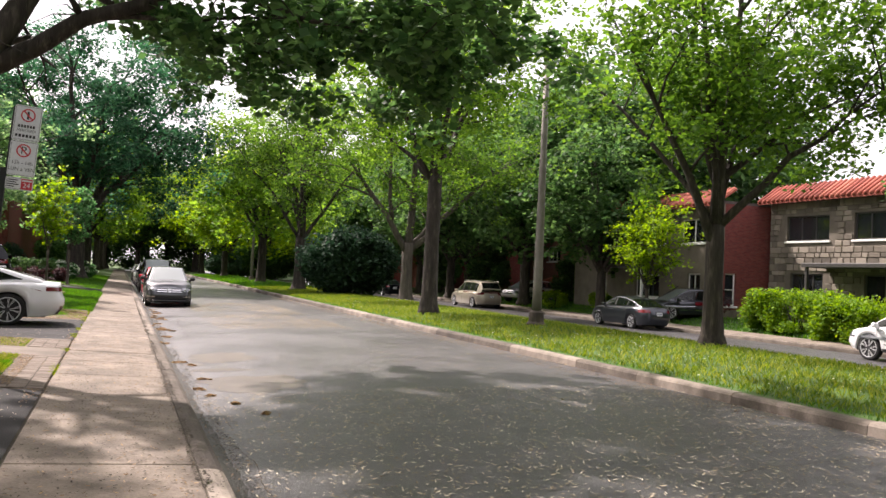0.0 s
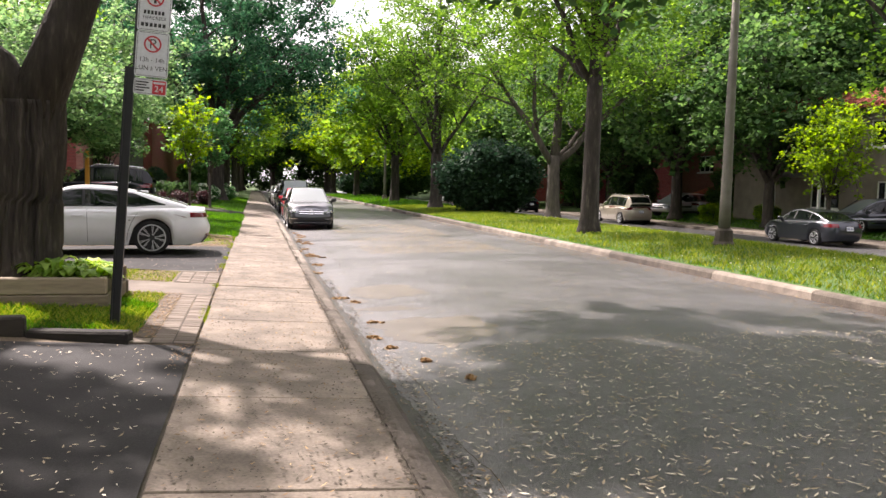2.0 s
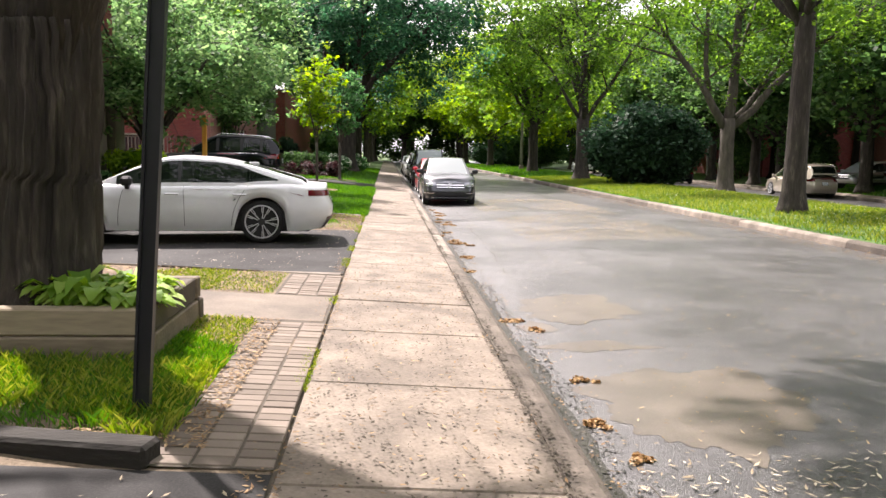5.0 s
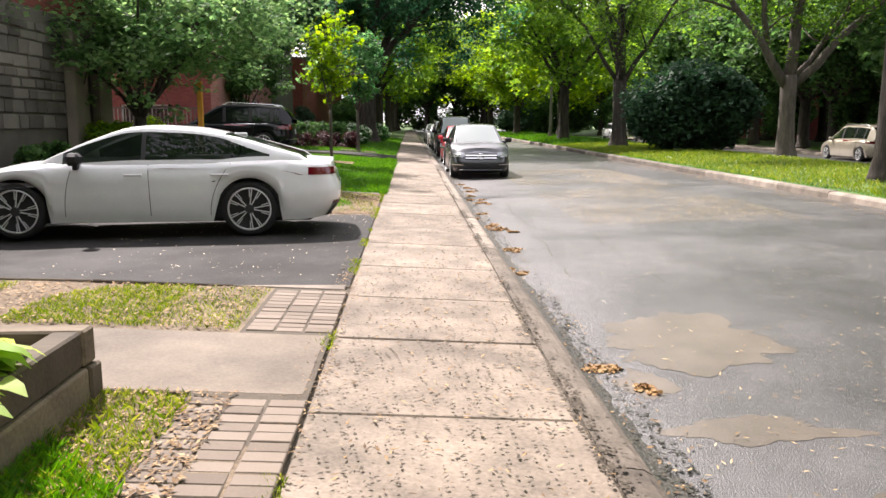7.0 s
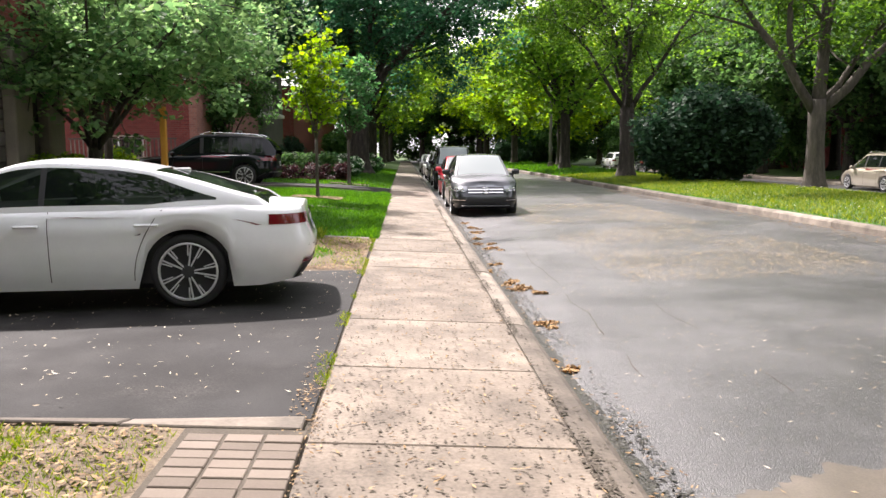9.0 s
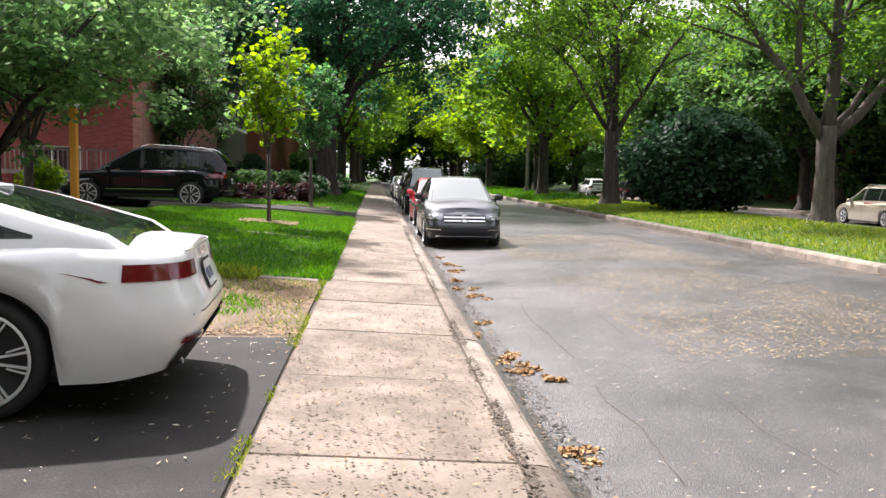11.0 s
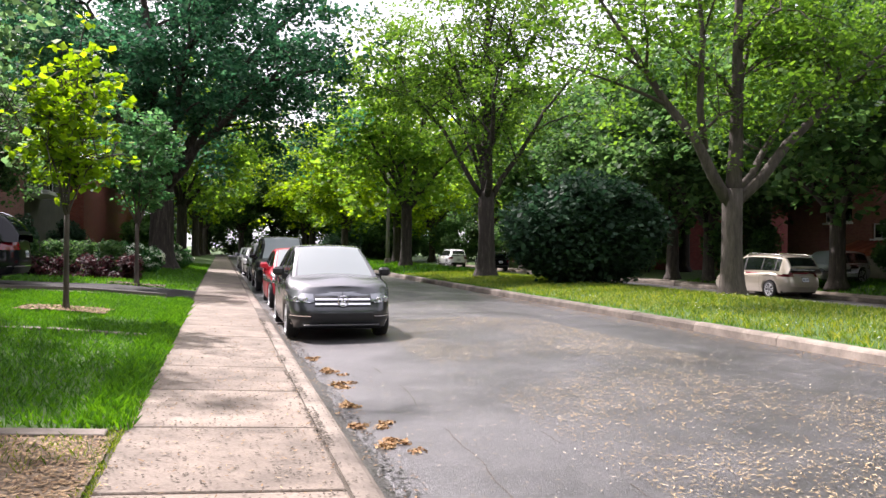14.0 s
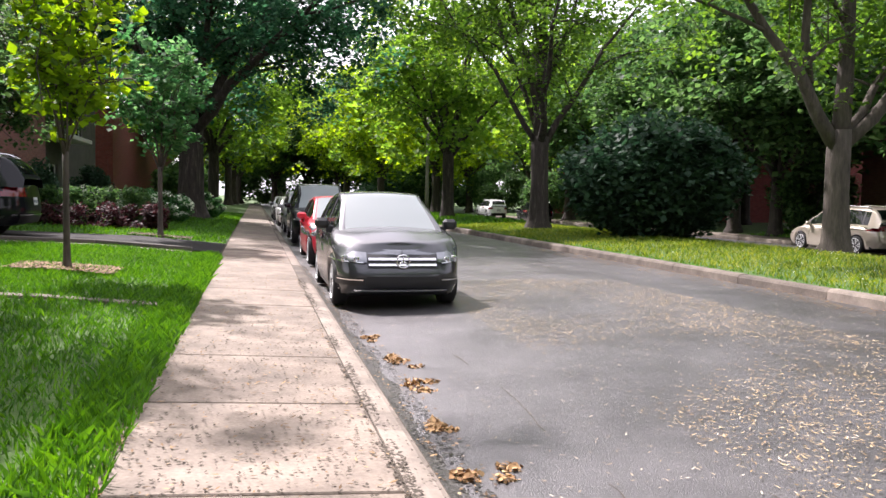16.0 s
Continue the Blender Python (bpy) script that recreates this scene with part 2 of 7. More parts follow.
SIGN_WHITE = plain("sign_white", (0.62, 0.63, 0.66), 0.45)
SIGN_RED = plain("sign_red", (0.5, 0.03, 0.045), 0.45)
SIGN_BLACK = plain("sign_black", (0.02, 0.02, 0.022), 0.5)
SIGN_BACK = plain("sign_aluminium", (0.35, 0.35, 0.36), 0.4, 0.8)
POST_YELLOW = plain("orange_yellow_paint", (0.62, 0.28, 0.03), 0.6)
TYRE = plain("tyre_rubber", (0.015, 0.015, 0.016), 0.8)
RIM = plain("machined_alloy", (0.62, 0.63, 0.64), 0.45, 0.3)
RIM_DARK = plain("dark_alloy", (0.03, 0.03, 0.033), 0.65, 0.0)
CHROME = plain("chrome", (0.75, 0.75, 0.76), 0.12, 1.0, var=0.03)
BLACK_PLASTIC = plain("black_plastic", (0.012, 0.012, 0.013), 0.5)
CAR_GLASS = glass("car_glass", (0.006, 0.009, 0.008), 0.015, 0.22)
CAR_GLASS.node_tree.nodes["Principled BSDF"].inputs["Specular IOR Level"].default_value = 0.4
# Pale base colour stands in for bright sky reflected off the windscreens
WINDSCREEN = glass("windscreen", (0.19, 0.22, 0.22), 0.33, 0.08)
WINDSCREEN.node_tree.nodes["Principled BSDF"].inputs["IOR"].default_value = 1.6
LENS_RED = plain("tail_light_red", (0.13, 0.004, 0.01), 0.15, coat=0.4)
LENS_CLEAR = plain("headlight_lens", (0.2, 0.21, 0.23), 0.2, 0.5, coat=0.6)
LAMP_GLOW = plain("reflector_silver", (0.6, 0.61, 0.63), 0.22, 0.9, var=0.04)
INTERIOR = plain("car_interior", (0.03, 0.028, 0.027), 0.8)
PLATE = plain("number_plate", (0.6, 0.61, 0.63), 0.5)
PLATE_INK = plain("number_plate_ink", (0.05, 0.07, 0.16), 0.5)


def paint(name, c, metal=0.0, rough=0.3):
    return plain(name, c, rough, metal, coat=0.7, var=0.03, scale=8.0)


PAINT_WHITE = paint("white_car_paint", (0.74, 0.75, 0.76))
PAINT_GREY = paint("dark_grey_car_paint", (0.055, 0.057, 0.063), 0.85, 0.46)
PAINT_GREY.node_tree.nodes["Principled BSDF"].inputs["Coat Roughness"].default_value = 0.12
PAINT_GREY.node_tree.nodes["Principled BSDF"].inputs["Coat Weight"].default_value = 1.0
PAINT_RED = paint("red_car_paint", (0.5, 0.012, 0.03))
PAINT_BLACK = paint("black_car_paint", (0.004, 0.005, 0.007), 0.0, 0.4)
PAINT_BLACK.node_tree.nodes["Principled BSDF"].inputs["Coat Weight"].default_value = 0.5
PAINT_BLACK.node_tree.nodes["Principled BSDF"].inputs["Specular IOR Level"].default_value = 0.05
PAINT_BLUEGREY = paint("blue_grey_car_paint", (0.028, 0.033, 0.043), 0.4)
PAINT_CHAMPAGNE = paint("champagne_car_paint", (0.42, 0.37, 0.3), 0.5)
PAINT_SILVER = paint("silver_car_paint", (0.45, 0.46, 0.48), 0.6)


# ---- building blocks ----
def link_mesh(name, verts, faces, mat, parent=None, label="", smooth=False):
    me = bpy.data.meshes.new(name)
    me.from_pydata(verts, [], faces)
    me.update()
    if smooth:
        me.shade_smooth()
    if mat:
        me.materials.append(mat)
    ob = new(name, me)
    if parent:
        ob.parent = parent
    return tagged(ob, label)


def part(name, bm, mat, parent=None, label="", smooth=False):
    """Links a bmesh as one mesh object under a thing or a part."""
    me = bpy.data.meshes.new(name)
    bm.normal_update()
    bm.to_mesh(me)
    bm.free()
    if smooth:
        me.shade_smooth()
    if mat:
        me.materials.append(mat)
    ob = new(name, me)
    if parent:
        ob.parent = parent
    return tagged(ob, label)


def thing(name, label, category, m=None, group="", kind=""):
    ob = new(name)
    if m is not None:
        ob.matrix_basis = m
    return tagged(ob, label, category, group, kind)


def add_box(bm, x0, x1, y0, y1, z0, z1, bevel=0.0, m=None):
    """A box, bevelled where asked, into bm."""
    r = bmesh.ops.create_cube(bm, size=1)
    vs = r["verts"]
    for v in vs:
        v.co = Vector((x0 + (v.co.x + 0.5) * (x1 - x0), y0 + (v.co.y + 0.5) * (y1 - y0), z0 + (v.co.z + 0.5) * (z1 - z0)))
        if m is not None:
            v.co = m @ v.co
    if bevel:
        es = list({e for v in vs for e in v.link_edges})
        bmesh.ops.bevel(bm, geom=es, offset=bevel, segments=1, affect="EDGES")
    return bm


def box(x0, x1, y0, y1, z0, z1, bevel=0.0, m=None):
    return add_box(bmesh.new(), x0, x1, y0, y1, z0, z1, bevel, m)


def tube_rows(pts, radii, n=8, cap=True, phase=0.0):
    """Vertices and faces of a tapered tube along points."""
    vs, fs = [], []
    pts = [Vector(p) for p in pts]
    ref = Vector((0.31, 0.17, 1)).normalized()
    for i, p in enumerate(pts):
        d = (pts[min(i + 1, len(pts) - 1)] - pts[max(i - 1, 0)]).normalized()
        a = d.orthogonal().normalized() if abs(d.dot(ref)) > 0.98 else d.cross(ref).normalized()
        b = d.cross(a)
        for k in range(n):
            t = 2 * math.pi * k / n + phase
            vs.append(p + (a * math.cos(t) + b * math.sin(t)) * radii[i])
    for i in range(len(pts) - 1):
        for k in range(n):
            j = (k + 1) % n
            fs.append((i * n + k, i * n + j, (i + 1) * n + j, (i + 1) * n + k))
    if cap:
        fs.append(tuple(range(n))[::-1])
        fs.append(tuple((len(pts) - 1) * n + k for k in range(n)))
    return vs, fs


def tube(name, pts, radii, mat, parent, n=8, label=""):
    vs, fs = tube_rows(pts, radii, n)
    return link_mesh(name, vs, fs, mat, parent, label, smooth=True)


def lathe(profile, n=24, m=None):
    """Turns (radius, height) pairs round z."""
    bm = bmesh.new()
    rings = []
    for r, h in profile:
        ring = []
        for k in range(n):
            t = 2 * math.pi * k / n
            co = Vector((r * math.cos(t), r * math.sin(t), h))
            ring.append(bm.verts.new(m @ co if m is not None else co))
        rings.append(ring)
    for a, b in zip(rings, rings[1:]):
        for k in range(n):
            j = (k + 1) % n
            bm.faces.new((a[k], a[j], b[j], b[k]))
    bm.faces.new(rings[0][::-1])
    bm.faces.new(rings[-1])
    return bm


def interp(x, pairs):
    """Straight lines through (x, y) pairs."""
    return float(np.interp(x, [p[0] for p in pairs], [p[1] for p in pairs]))


def smooth_interp(x, pairs):
    """A soft curve through (x, y) pairs."""
    return sum(interp(x + d, pairs) * w for d, w in ((-0.12, 0.2), (-0.05, 0.2), (0, 0.2), (0.05, 0.2), (0.12, 0.2)))


# ---- the lie of the land ----
MEDIAN = [(8.36, -0.02), (8.6, 0.02), (10.2, 0.13), (12.0, 0.19), (13.6, 0.15), (15.0, -0.08), (16.0, -0.3)]


def gz(x, y):
    """Height of the ground at (x, y)."""
    if x < -0.92:
        bed = interp(x, [(-30, 0.9), (-14, 0.55), (-7, 0.22), (-3, 0.1), (-0.92, 0.0)])
        lawn = interp(x, [(-30, 1.3), (-14, 0.72), (-8, 0.38), (-3.0, 0.2), (-1.6, 0.075), (-0.92, 0.01)])
        sunk = interp(x, [(-30, 0.3), (-14, -0.06), (-7, -0.05), (-3, 0.01), (-0.92, 0.0)])
        bed += (sunk - bed) * interp(y, [(16.5, 0), (16.66, 1), (22.25, 1), (22.5, 0)])
        return bed + (lawn - bed) * interp(y, [(24, 0), (32, 1)]) + walk_rise(y)
    if x < 0.72:
        return interp(x, [(-0.92, 0.0), (0.5, -0.07), (0.72, -0.085)]) + walk_rise(y)
    if x < 8.36:
        return interp(x, [(0.7, -0.2), (1.6, -0.17), (4.6, -0.09), (8.4, -0.13)])
    if x < 16.0:
        return interp(x, MEDIAN)
    if x < 23.3:
        return interp(x, [(16.0, -0.44), (19.5, -0.4), (23.3, -0.45)])
    return interp(x, [(23.3, -0.32), (25.2, -0.26), (27.0, 0.0), (30.0, 0.15), (60, 0.6)])


def walk_rise(y):
    return interp(y, [(26, 0.0), (60, 0.07), (400, 0.07)])


def strip(name, xs, ys, mat, drop=0.0, zfun=None, noise_amp=0.0, label="", category=""):
    """A sheet of the setting over xs by ys that follows the ground."""
    vs, fs = [], []
    for y in ys:
        for x in xs:
            z = (zfun or gz)(x, y) - drop
            if noise_amp:
                z += noise_amp * noise.noise((x * 0.9, y * 0.9, 3.1))
            vs.append((x, y, z))
    nx = len(xs)
    for j in range(len(ys) - 1):
        for i in range(nx - 1):
            a = j * nx + i
            fs.append((a, a + 1, a + nx + 1, a + nx))
    ob = link_mesh(name, vs, fs, mat, smooth=True)
    return tagged(ob, label, category, kind="structure")


def steps(a, b, d):
    n = max(1, int(round((b - a) / d)))
    return [a + (b - a) * i / n for i in range(n + 1)]


def base_z(x, y):
    return gz(x, y) - (0.12 if x < 25 else 0.05)


LONG = [-400, -150, -60, -25] + sorted(steps(-12, 70, 2.0) + [16.5, 16.66, 22.25, 22.5]) + [80, 95, 115, 140, 180, 250, 400, 900]
strip("ground", [-700, -200, -60, -30, -20, -14, -10, -8, -6, -4.5, -3, -2, -1.6, -0.921, 0, 0.7, 0.73, 1.6, 4.6, 8.0, 8.37, 8.6, 10.2, 12, 13.6, 15, 15.99, 16.01, 19.5,
      23.28, 23.31, 25.2, 27, 30, 60, 250, 800], LONG, LAWN, zfun=base_z, label="grassy ground that carries the street and its gardens", category="ground")
ROAD_Y = [-120, -60, -30] + steps(-15, 60, 1.5) + [75, 100, 140, 200, 300]
strip("road", steps(0.74, 8.355, 0.6), ROAD_Y, ASPHALT, label="worn grey asphalt carriageway, damp in places", category="road")
strip("road_far", steps(16.0, 23.29, 1.2), ROAD_Y, ASPHALT, label="worn asphalt carriageway beyond the grass median", category="road")
strip("median_lawn", steps(8.6, 15.9, 0.5), [-120, -60, -30] + steps(-15, 70, 1.0) + [90, 130, 200, 300], LAWN, noise_amp=0.03,
      label="unmown grass median between the two carriageways", category="lawn")
strip("front_lawn", steps(-6.5, -0.94, 0.35) , steps(26.0, 40.0, 0.5), LAWN, noise_amp=0.025, label="mown green front lawn beside the pavement", category="lawn")
strip("front_lawn_far", steps(-9, -0.94, 0.8), steps(43.6, 120, 1.5), LAWN, noise_amp=0.03, label="shaded front lawns further along the street", category="lawn")
strip("driveway_1", [-14, -9, -5, -3, -2, -0.93], [5.9, 7, 8.5, 10.36], ASPHALT_OLD, -0.012, label="dark asphalt driveway strewn with fallen seeds", category="driveway")
strip("driveway_2", [-14, -9, -6, -5, -4, -3, -2, -0.93], [16.66, 17.5, 18.5, 20, 21, 22.25], ASPHALT_OLD, -0.012, label="grey asphalt driveway under the white car", category="driveway")
strip("driveway_3", [-16, -12, -8, -6, -4, -3, -2, -0.93], [40.25, 41, 42, 43.4], ASPHALT_OLD, -0.03, label="asphalt driveway under the black car", category="driveway")
strip("planting_bed", steps(-6, -0.94, 0.4), steps(10.36, 13.7, 0.4), SOIL, -0.01, noise_amp=0.025, label="bare soil and tufts round the parking sign", category="soil")
strip("dry_verge", steps(-6, -0.94, 0.4), steps(14.98, 16.45, 0.3), SOIL, -0.01, noise_amp=0.02, label="patchy dry grass verge", category="soil")
strip("leafy_verge", steps(-6, -0.94, 0.4), steps(22.25, 25.75, 0.4), SOIL, -0.012, noise_amp=0.03, label="soil verge covered in dead leaves", category="soil")
strip("garden_bed", steps(-14, -5.5, 0.6), steps(22.3, 31.0, 0.6), SOIL, -0.02, noise_amp=0.05, label="dark planted front garden bed", category="soil")
strip("near_verge", steps(-6, -0.94, 0.5), steps(-6, 5.9, 0.6), SOIL, -0.01, noise_amp=0.02, label="scruffy verge of soil and grass", category="soil")


# ---- trees ----
def leaf_cloud(centres, spreads, count, size, rng, flat=0.75, hang=0.0):
    """Vertex and face arrays of folded leaves round clump centres."""
    n = len(centres)
    pick = rng.integers(0, n, count)
    c = np.asarray(centres)[pick]
    s = np.asarray(spreads)[pick]
    d = rng.normal(size=(count, 3))
    d /= np.linalg.norm(d, axis=1)[:, None] + 1e-9
    d *= (rng.random(count) ** 0.45)[:, None]
    d[:, 2] *= flat
    p = c + d * s[:, None]
    p[:, 2] -= hang * rng.random(count)
    a = rng.random(count) * 2 * np.pi
    tilt = rng.normal(0, 0.55, count)
    along = np.stack([np.cos(a) * np.cos(tilt), np.sin(a) * np.cos(tilt), np.sin(tilt) - 0.25], 1)
    along /= np.linalg.norm(along, axis=1)[:, None]
    side = np.cross(along, np.array([0, 0, 1.0]) + rng.normal(0, 0.35, (count, 3)))
    side /= np.linalg.norm(side, axis=1)[:, None] + 1e-9
    up = np.cross(side, along)
    L = (size * (0.65 + 0.7 * rng.random(count)))[:, None]
    v0 = p - along * L * 0.5
    v2 = p + along * L * 0.5
    mid = p + along * L * 0.02 - up * L * 0.08
    v1 = mid + side * L * 0.42 + up * L * 0.14
    v3 = mid - side * L * 0.42 + up * L * 0.14
    verts = np.stack([v0, v1, v2, v3], 1).reshape(-1, 3)
    return verts


def quads(name, verts, mat, parent=None, label=""):
    """Links many separate four-cornered leaves, folded on the midrib, as one mesh."""
    n = len(verts) // 4
    me = bpy.data.meshes.new(name)
    me.vertices.add(len(verts))
    me.vertices.foreach_set("co", np.asarray(verts, dtype=np.float32).ravel())
    idx = (np.arange(n)[:, None] * 4 + np.array([[0, 1, 2, 0, 2, 3]])).ravel().astype(np.int32)
    me.loops.add(len(idx))
    me.loops.foreach_set("vertex_index", idx)
    me.polygons.add(n * 2)
    me.polygons.foreach_set("loop_start", np.arange(n * 2, dtype=np.int32) * 3)
    me.update(calc_edges=True)
    me.materials.append(mat)
    ob = new(name, me)
    if parent:
        ob.parent = parent
    return tagged(ob, label)


def bend(a, b, rise, k=6, wob=0.0, rng=None):
    """Points on a curve from a to b that first climbs by rise."""
    a, b = Vector(a), Vector(b)
    mid = a.lerp(b, 0.45) + Vector((0, 0, rise))
    out = []
    for i in range(k):
        t = i / (k - 1)
        p = a * (1 - t) ** 2 + mid * 2 * t * (1 - t) + b * t * t
        if wob and 0 < i < k - 1:
            p = p + Vector(rng.normal(0, wob, 3))
        out.append(p)
    return out


def tree(name, label, at, r, fork, crown, radii, leaves, size, leaf, bark, seed, limbs=6, subs=5, lean=(0, 0), clump=0.9, hang=0.0, forks=None, category="tree", low=-0.75, sides=10, fill=0.15, furrow=False, steep=1.0, bare=None, far=False, shade_clumps=()):
    """A tree: flared trunk, curved limbs with branches, and a crown of single leaves in uneven clumps.
    crown: centre above the base; radii: its half axes; forks: own limbs as (tip, radius)."""
    rng = np.random.default_rng(seed)
    root = thing(name, label, category, pose(*at))
    top = Vector((lean[0], lean[1], fork))
    tp, tr = [], []
    for t, k in ((-0.03, 1.75), (0.03, 1.5), (0.1, 1.18), (0.22, 1.04), (0.5, 0.96), (0.8, 0.95), (1.0, 0.9)):
        tp.append((top.x * t + rng.normal(0, r * 0.02), top.y * t + rng.normal(0, r * 0.02), fork * t))
        tr.append(r * k)
    vs, fs = tube_rows(tp, tr, sides + 4)
    for i, v in enumerate(vs):
        a = math.atan2(v.y, v.x)
        k = 1 + 0.07 * math.sin(a * 5 + seed) + 0.05 * math.sin(a * 9 + v.z * 2)
        v.x, v.y = v.x * k, v.y * k
    if furrow:
        zs = [fork * (-0.03 + 1.05 * q / 46) for q in range(47)]
        fx = [p[2] for p in tp]
        pts = [(float(np.interp(z, fx, [p[0] for p in tp])), float(np.interp(z, fx, [p[1] for p in tp])), z) for z in zs]
        vs, fs = tube_rows(pts, [float(np.interp(z, fx, tr)) for z in zs], 90)
        for i, v in enumerate(vs):
            q, k = divmod(i, 90)
            a = 2 * math.pi * k / 90
            cx, cy = pts[q][0], pts[q][1]
            rid = abs(noise.noise((math.cos(a) * 6.5, math.sin(a) * 6.5, v.z * 0.5))) * 1.8 + 0.4 * abs(noise.noise((math.cos(a) * 14, math.sin(a) * 14, v.z * 1.6)))
            root_k = 0.22 * max(0.0, 0.5 - v.z) * math.sin(a * 5 + 1)
            g = 1 - 0.15 + 0.32 * min(1.0, rid) + root_k
            v.x, v.y = cx + (v.x - cx) * g, cy + (v.y - cy) * g
    link_mesh("trunk", vs, fs, bark, root, smooth=True)
    centres, spreads = [], []
    c = Vector(crown)
    R = Vector(radii)
    tips = []
    if forks:
        tips = [(Vector(f[0]), *f[1:]) for f in forks]
    for i in range(limbs):
        a = 2 * math.pi * (i + 0.35 * rng.random()) / max(1, limbs) + seed
        up = low * 0.5 + (0.95 - low * 0.5) * ((i * 0.618) % 1.0)
        k = math.sqrt(max(0.05, 1 - min(0.95, up * up)))
        tips.append((c + Vector((R.x * k * math.cos(a) * 0.75, R.y * k * math.sin(a) * 0.75, R.z * up * 0.8)), r * (0.36 + 0.2 * rng.random())))
    twv, twf, allv, allf = [], [], [], []

    def join(dv, df, sv, sf):
        o = len(dv)
        dv += sv
        df += [tuple(k + o for k in f) for f in sf]

    for tip, lr, *root_at in tips:
        start = Vector(root_at[0]) if root_at else Vector(tp[-1]) * (0.86 + 0.12 * rng.random())
        rise = max(0.2, (tip.z - start.z) * 0.25) * (0.4 + rng.random()) * steep
        main = bend(start, tip, rise, 7, r * 0.2, rng)
        lv, lf = tube_rows(main, [lr * (1 - 0.13 * q) for q in range(7)], max(6, sides - 3))
        limb = None
        if far:
            join(allv, allf, lv, lf)
        else:
            limb = link_mesh("limb", lv, lf, bark, root, smooth=True)
        reach = (tip - start).length
        for s in range(subs):
            q = 2 + int(rng.integers(0, 5))
            p0 = main[min(q, 6)]
            d = Vector(rng.normal(0, 1, 3))
            d.z = abs(d.z) * 0.5 - 0.15
            d = (d.normalized() * 0.8 + (tip - start).normalized() * 0.35)
            p1 = p0 + Vector((d.x * R.x, d.y * R.y, d.z * R.z)) * (0.32 + 0.3 * rng.random())
            e = Vector(((p1.x - c.x) / R.x, (p1.y - c.y) / R.y, (p1.z - c.z) / R.z))
            if e.length > 1 and not bare:
                p1 = c + Vector((e.x * R.x, e.y * R.y, e.z * R.z)) / e.length
            p1.z = max(p1.z, c.z + R.z * low)
            b = bend(p0, p1, 0.15 * reach * rng.random(), 5, r * 0.12, rng)
            br = lr * (0.42 - 0.03 * q)
            sv, sf = tube_rows(b, [max(0.012, br * (1 - 0.2 * w)) for w in range(5)], 5)
            if far:
                join(allv, allf, sv, sf)
            else:
                link_mesh("branch", sv, sf, bark, limb, smooth=True)
            for w in (2, 3, 4):
                centres.append(tuple(b[w]))
                spreads.append(clump * (0.6 + 0.7 * rng.random()))
                for twig in range(2):
                    p2 = b[w] + Vector(rng.normal(0, clump * 0.9, 3))
                    if far and twig:
                        centres.append(tuple(p2))
                        spreads.append(clump * 0.75)
                        continue
                    tv, tf = tube_rows([b[w], b[w].lerp(p2, 0.5) + Vector((0, 0, 0.1)), p2], [max(0.008, br * 0.3), 0.012, 0.006], 4, False)
                    join(allv if far else twv, allf if far else twf, tv, tf)
                    centres.append(tuple(p2))
                    spreads.append(clump * (0.45 + 0.6 * rng.random()))
    if far:
        tagged(link_mesh("branchwork", allv, allf, bark, root, smooth=True), kind="stuff")
    else:
        tagged(link_mesh("twig_mass", twv, twf, bark, root, smooth=True), kind="stuff")
    extra = int(len(centres) * fill)
    for _ in range(extra):
        d = Vector(rng.normal(0, 1, 3)).normalized() * (0.6 + 0.36 * rng.random())
        d.z = max(d.z, low)
        centres.append(tuple(c + Vector((d.x * R.x, d.y * R.y, d.z * R.z))))
        spreads.append(clump * (0.5 + 0.7 * rng.random()))
    if bare:
        keep = [k for k, p in enumerate(centres) if not (bare[0] < p[0] < bare[1] and p[2] < bare[2])]
        centres, spreads = [centres[k] for k in keep], [spreads[k] for k in keep]
    for mc, mr, count in shade_clumps:
        for _ in range(count):
            d = Vector(rng.normal(0, 1, 3)).normalized() * (0.3 + 0.7 * rng.random())
            centres.append((mc[0] + d.x * mr[0], mc[1] + d.y * mr[1], mc[2] + d.z * mr[2]))
            spreads.append(clump * (0.7 + 0.7 * rng.random()))
    quads("crown", leaf_cloud(centres, spreads, leaves, size, rng, 0.7, hang), leaf, root)
    return root


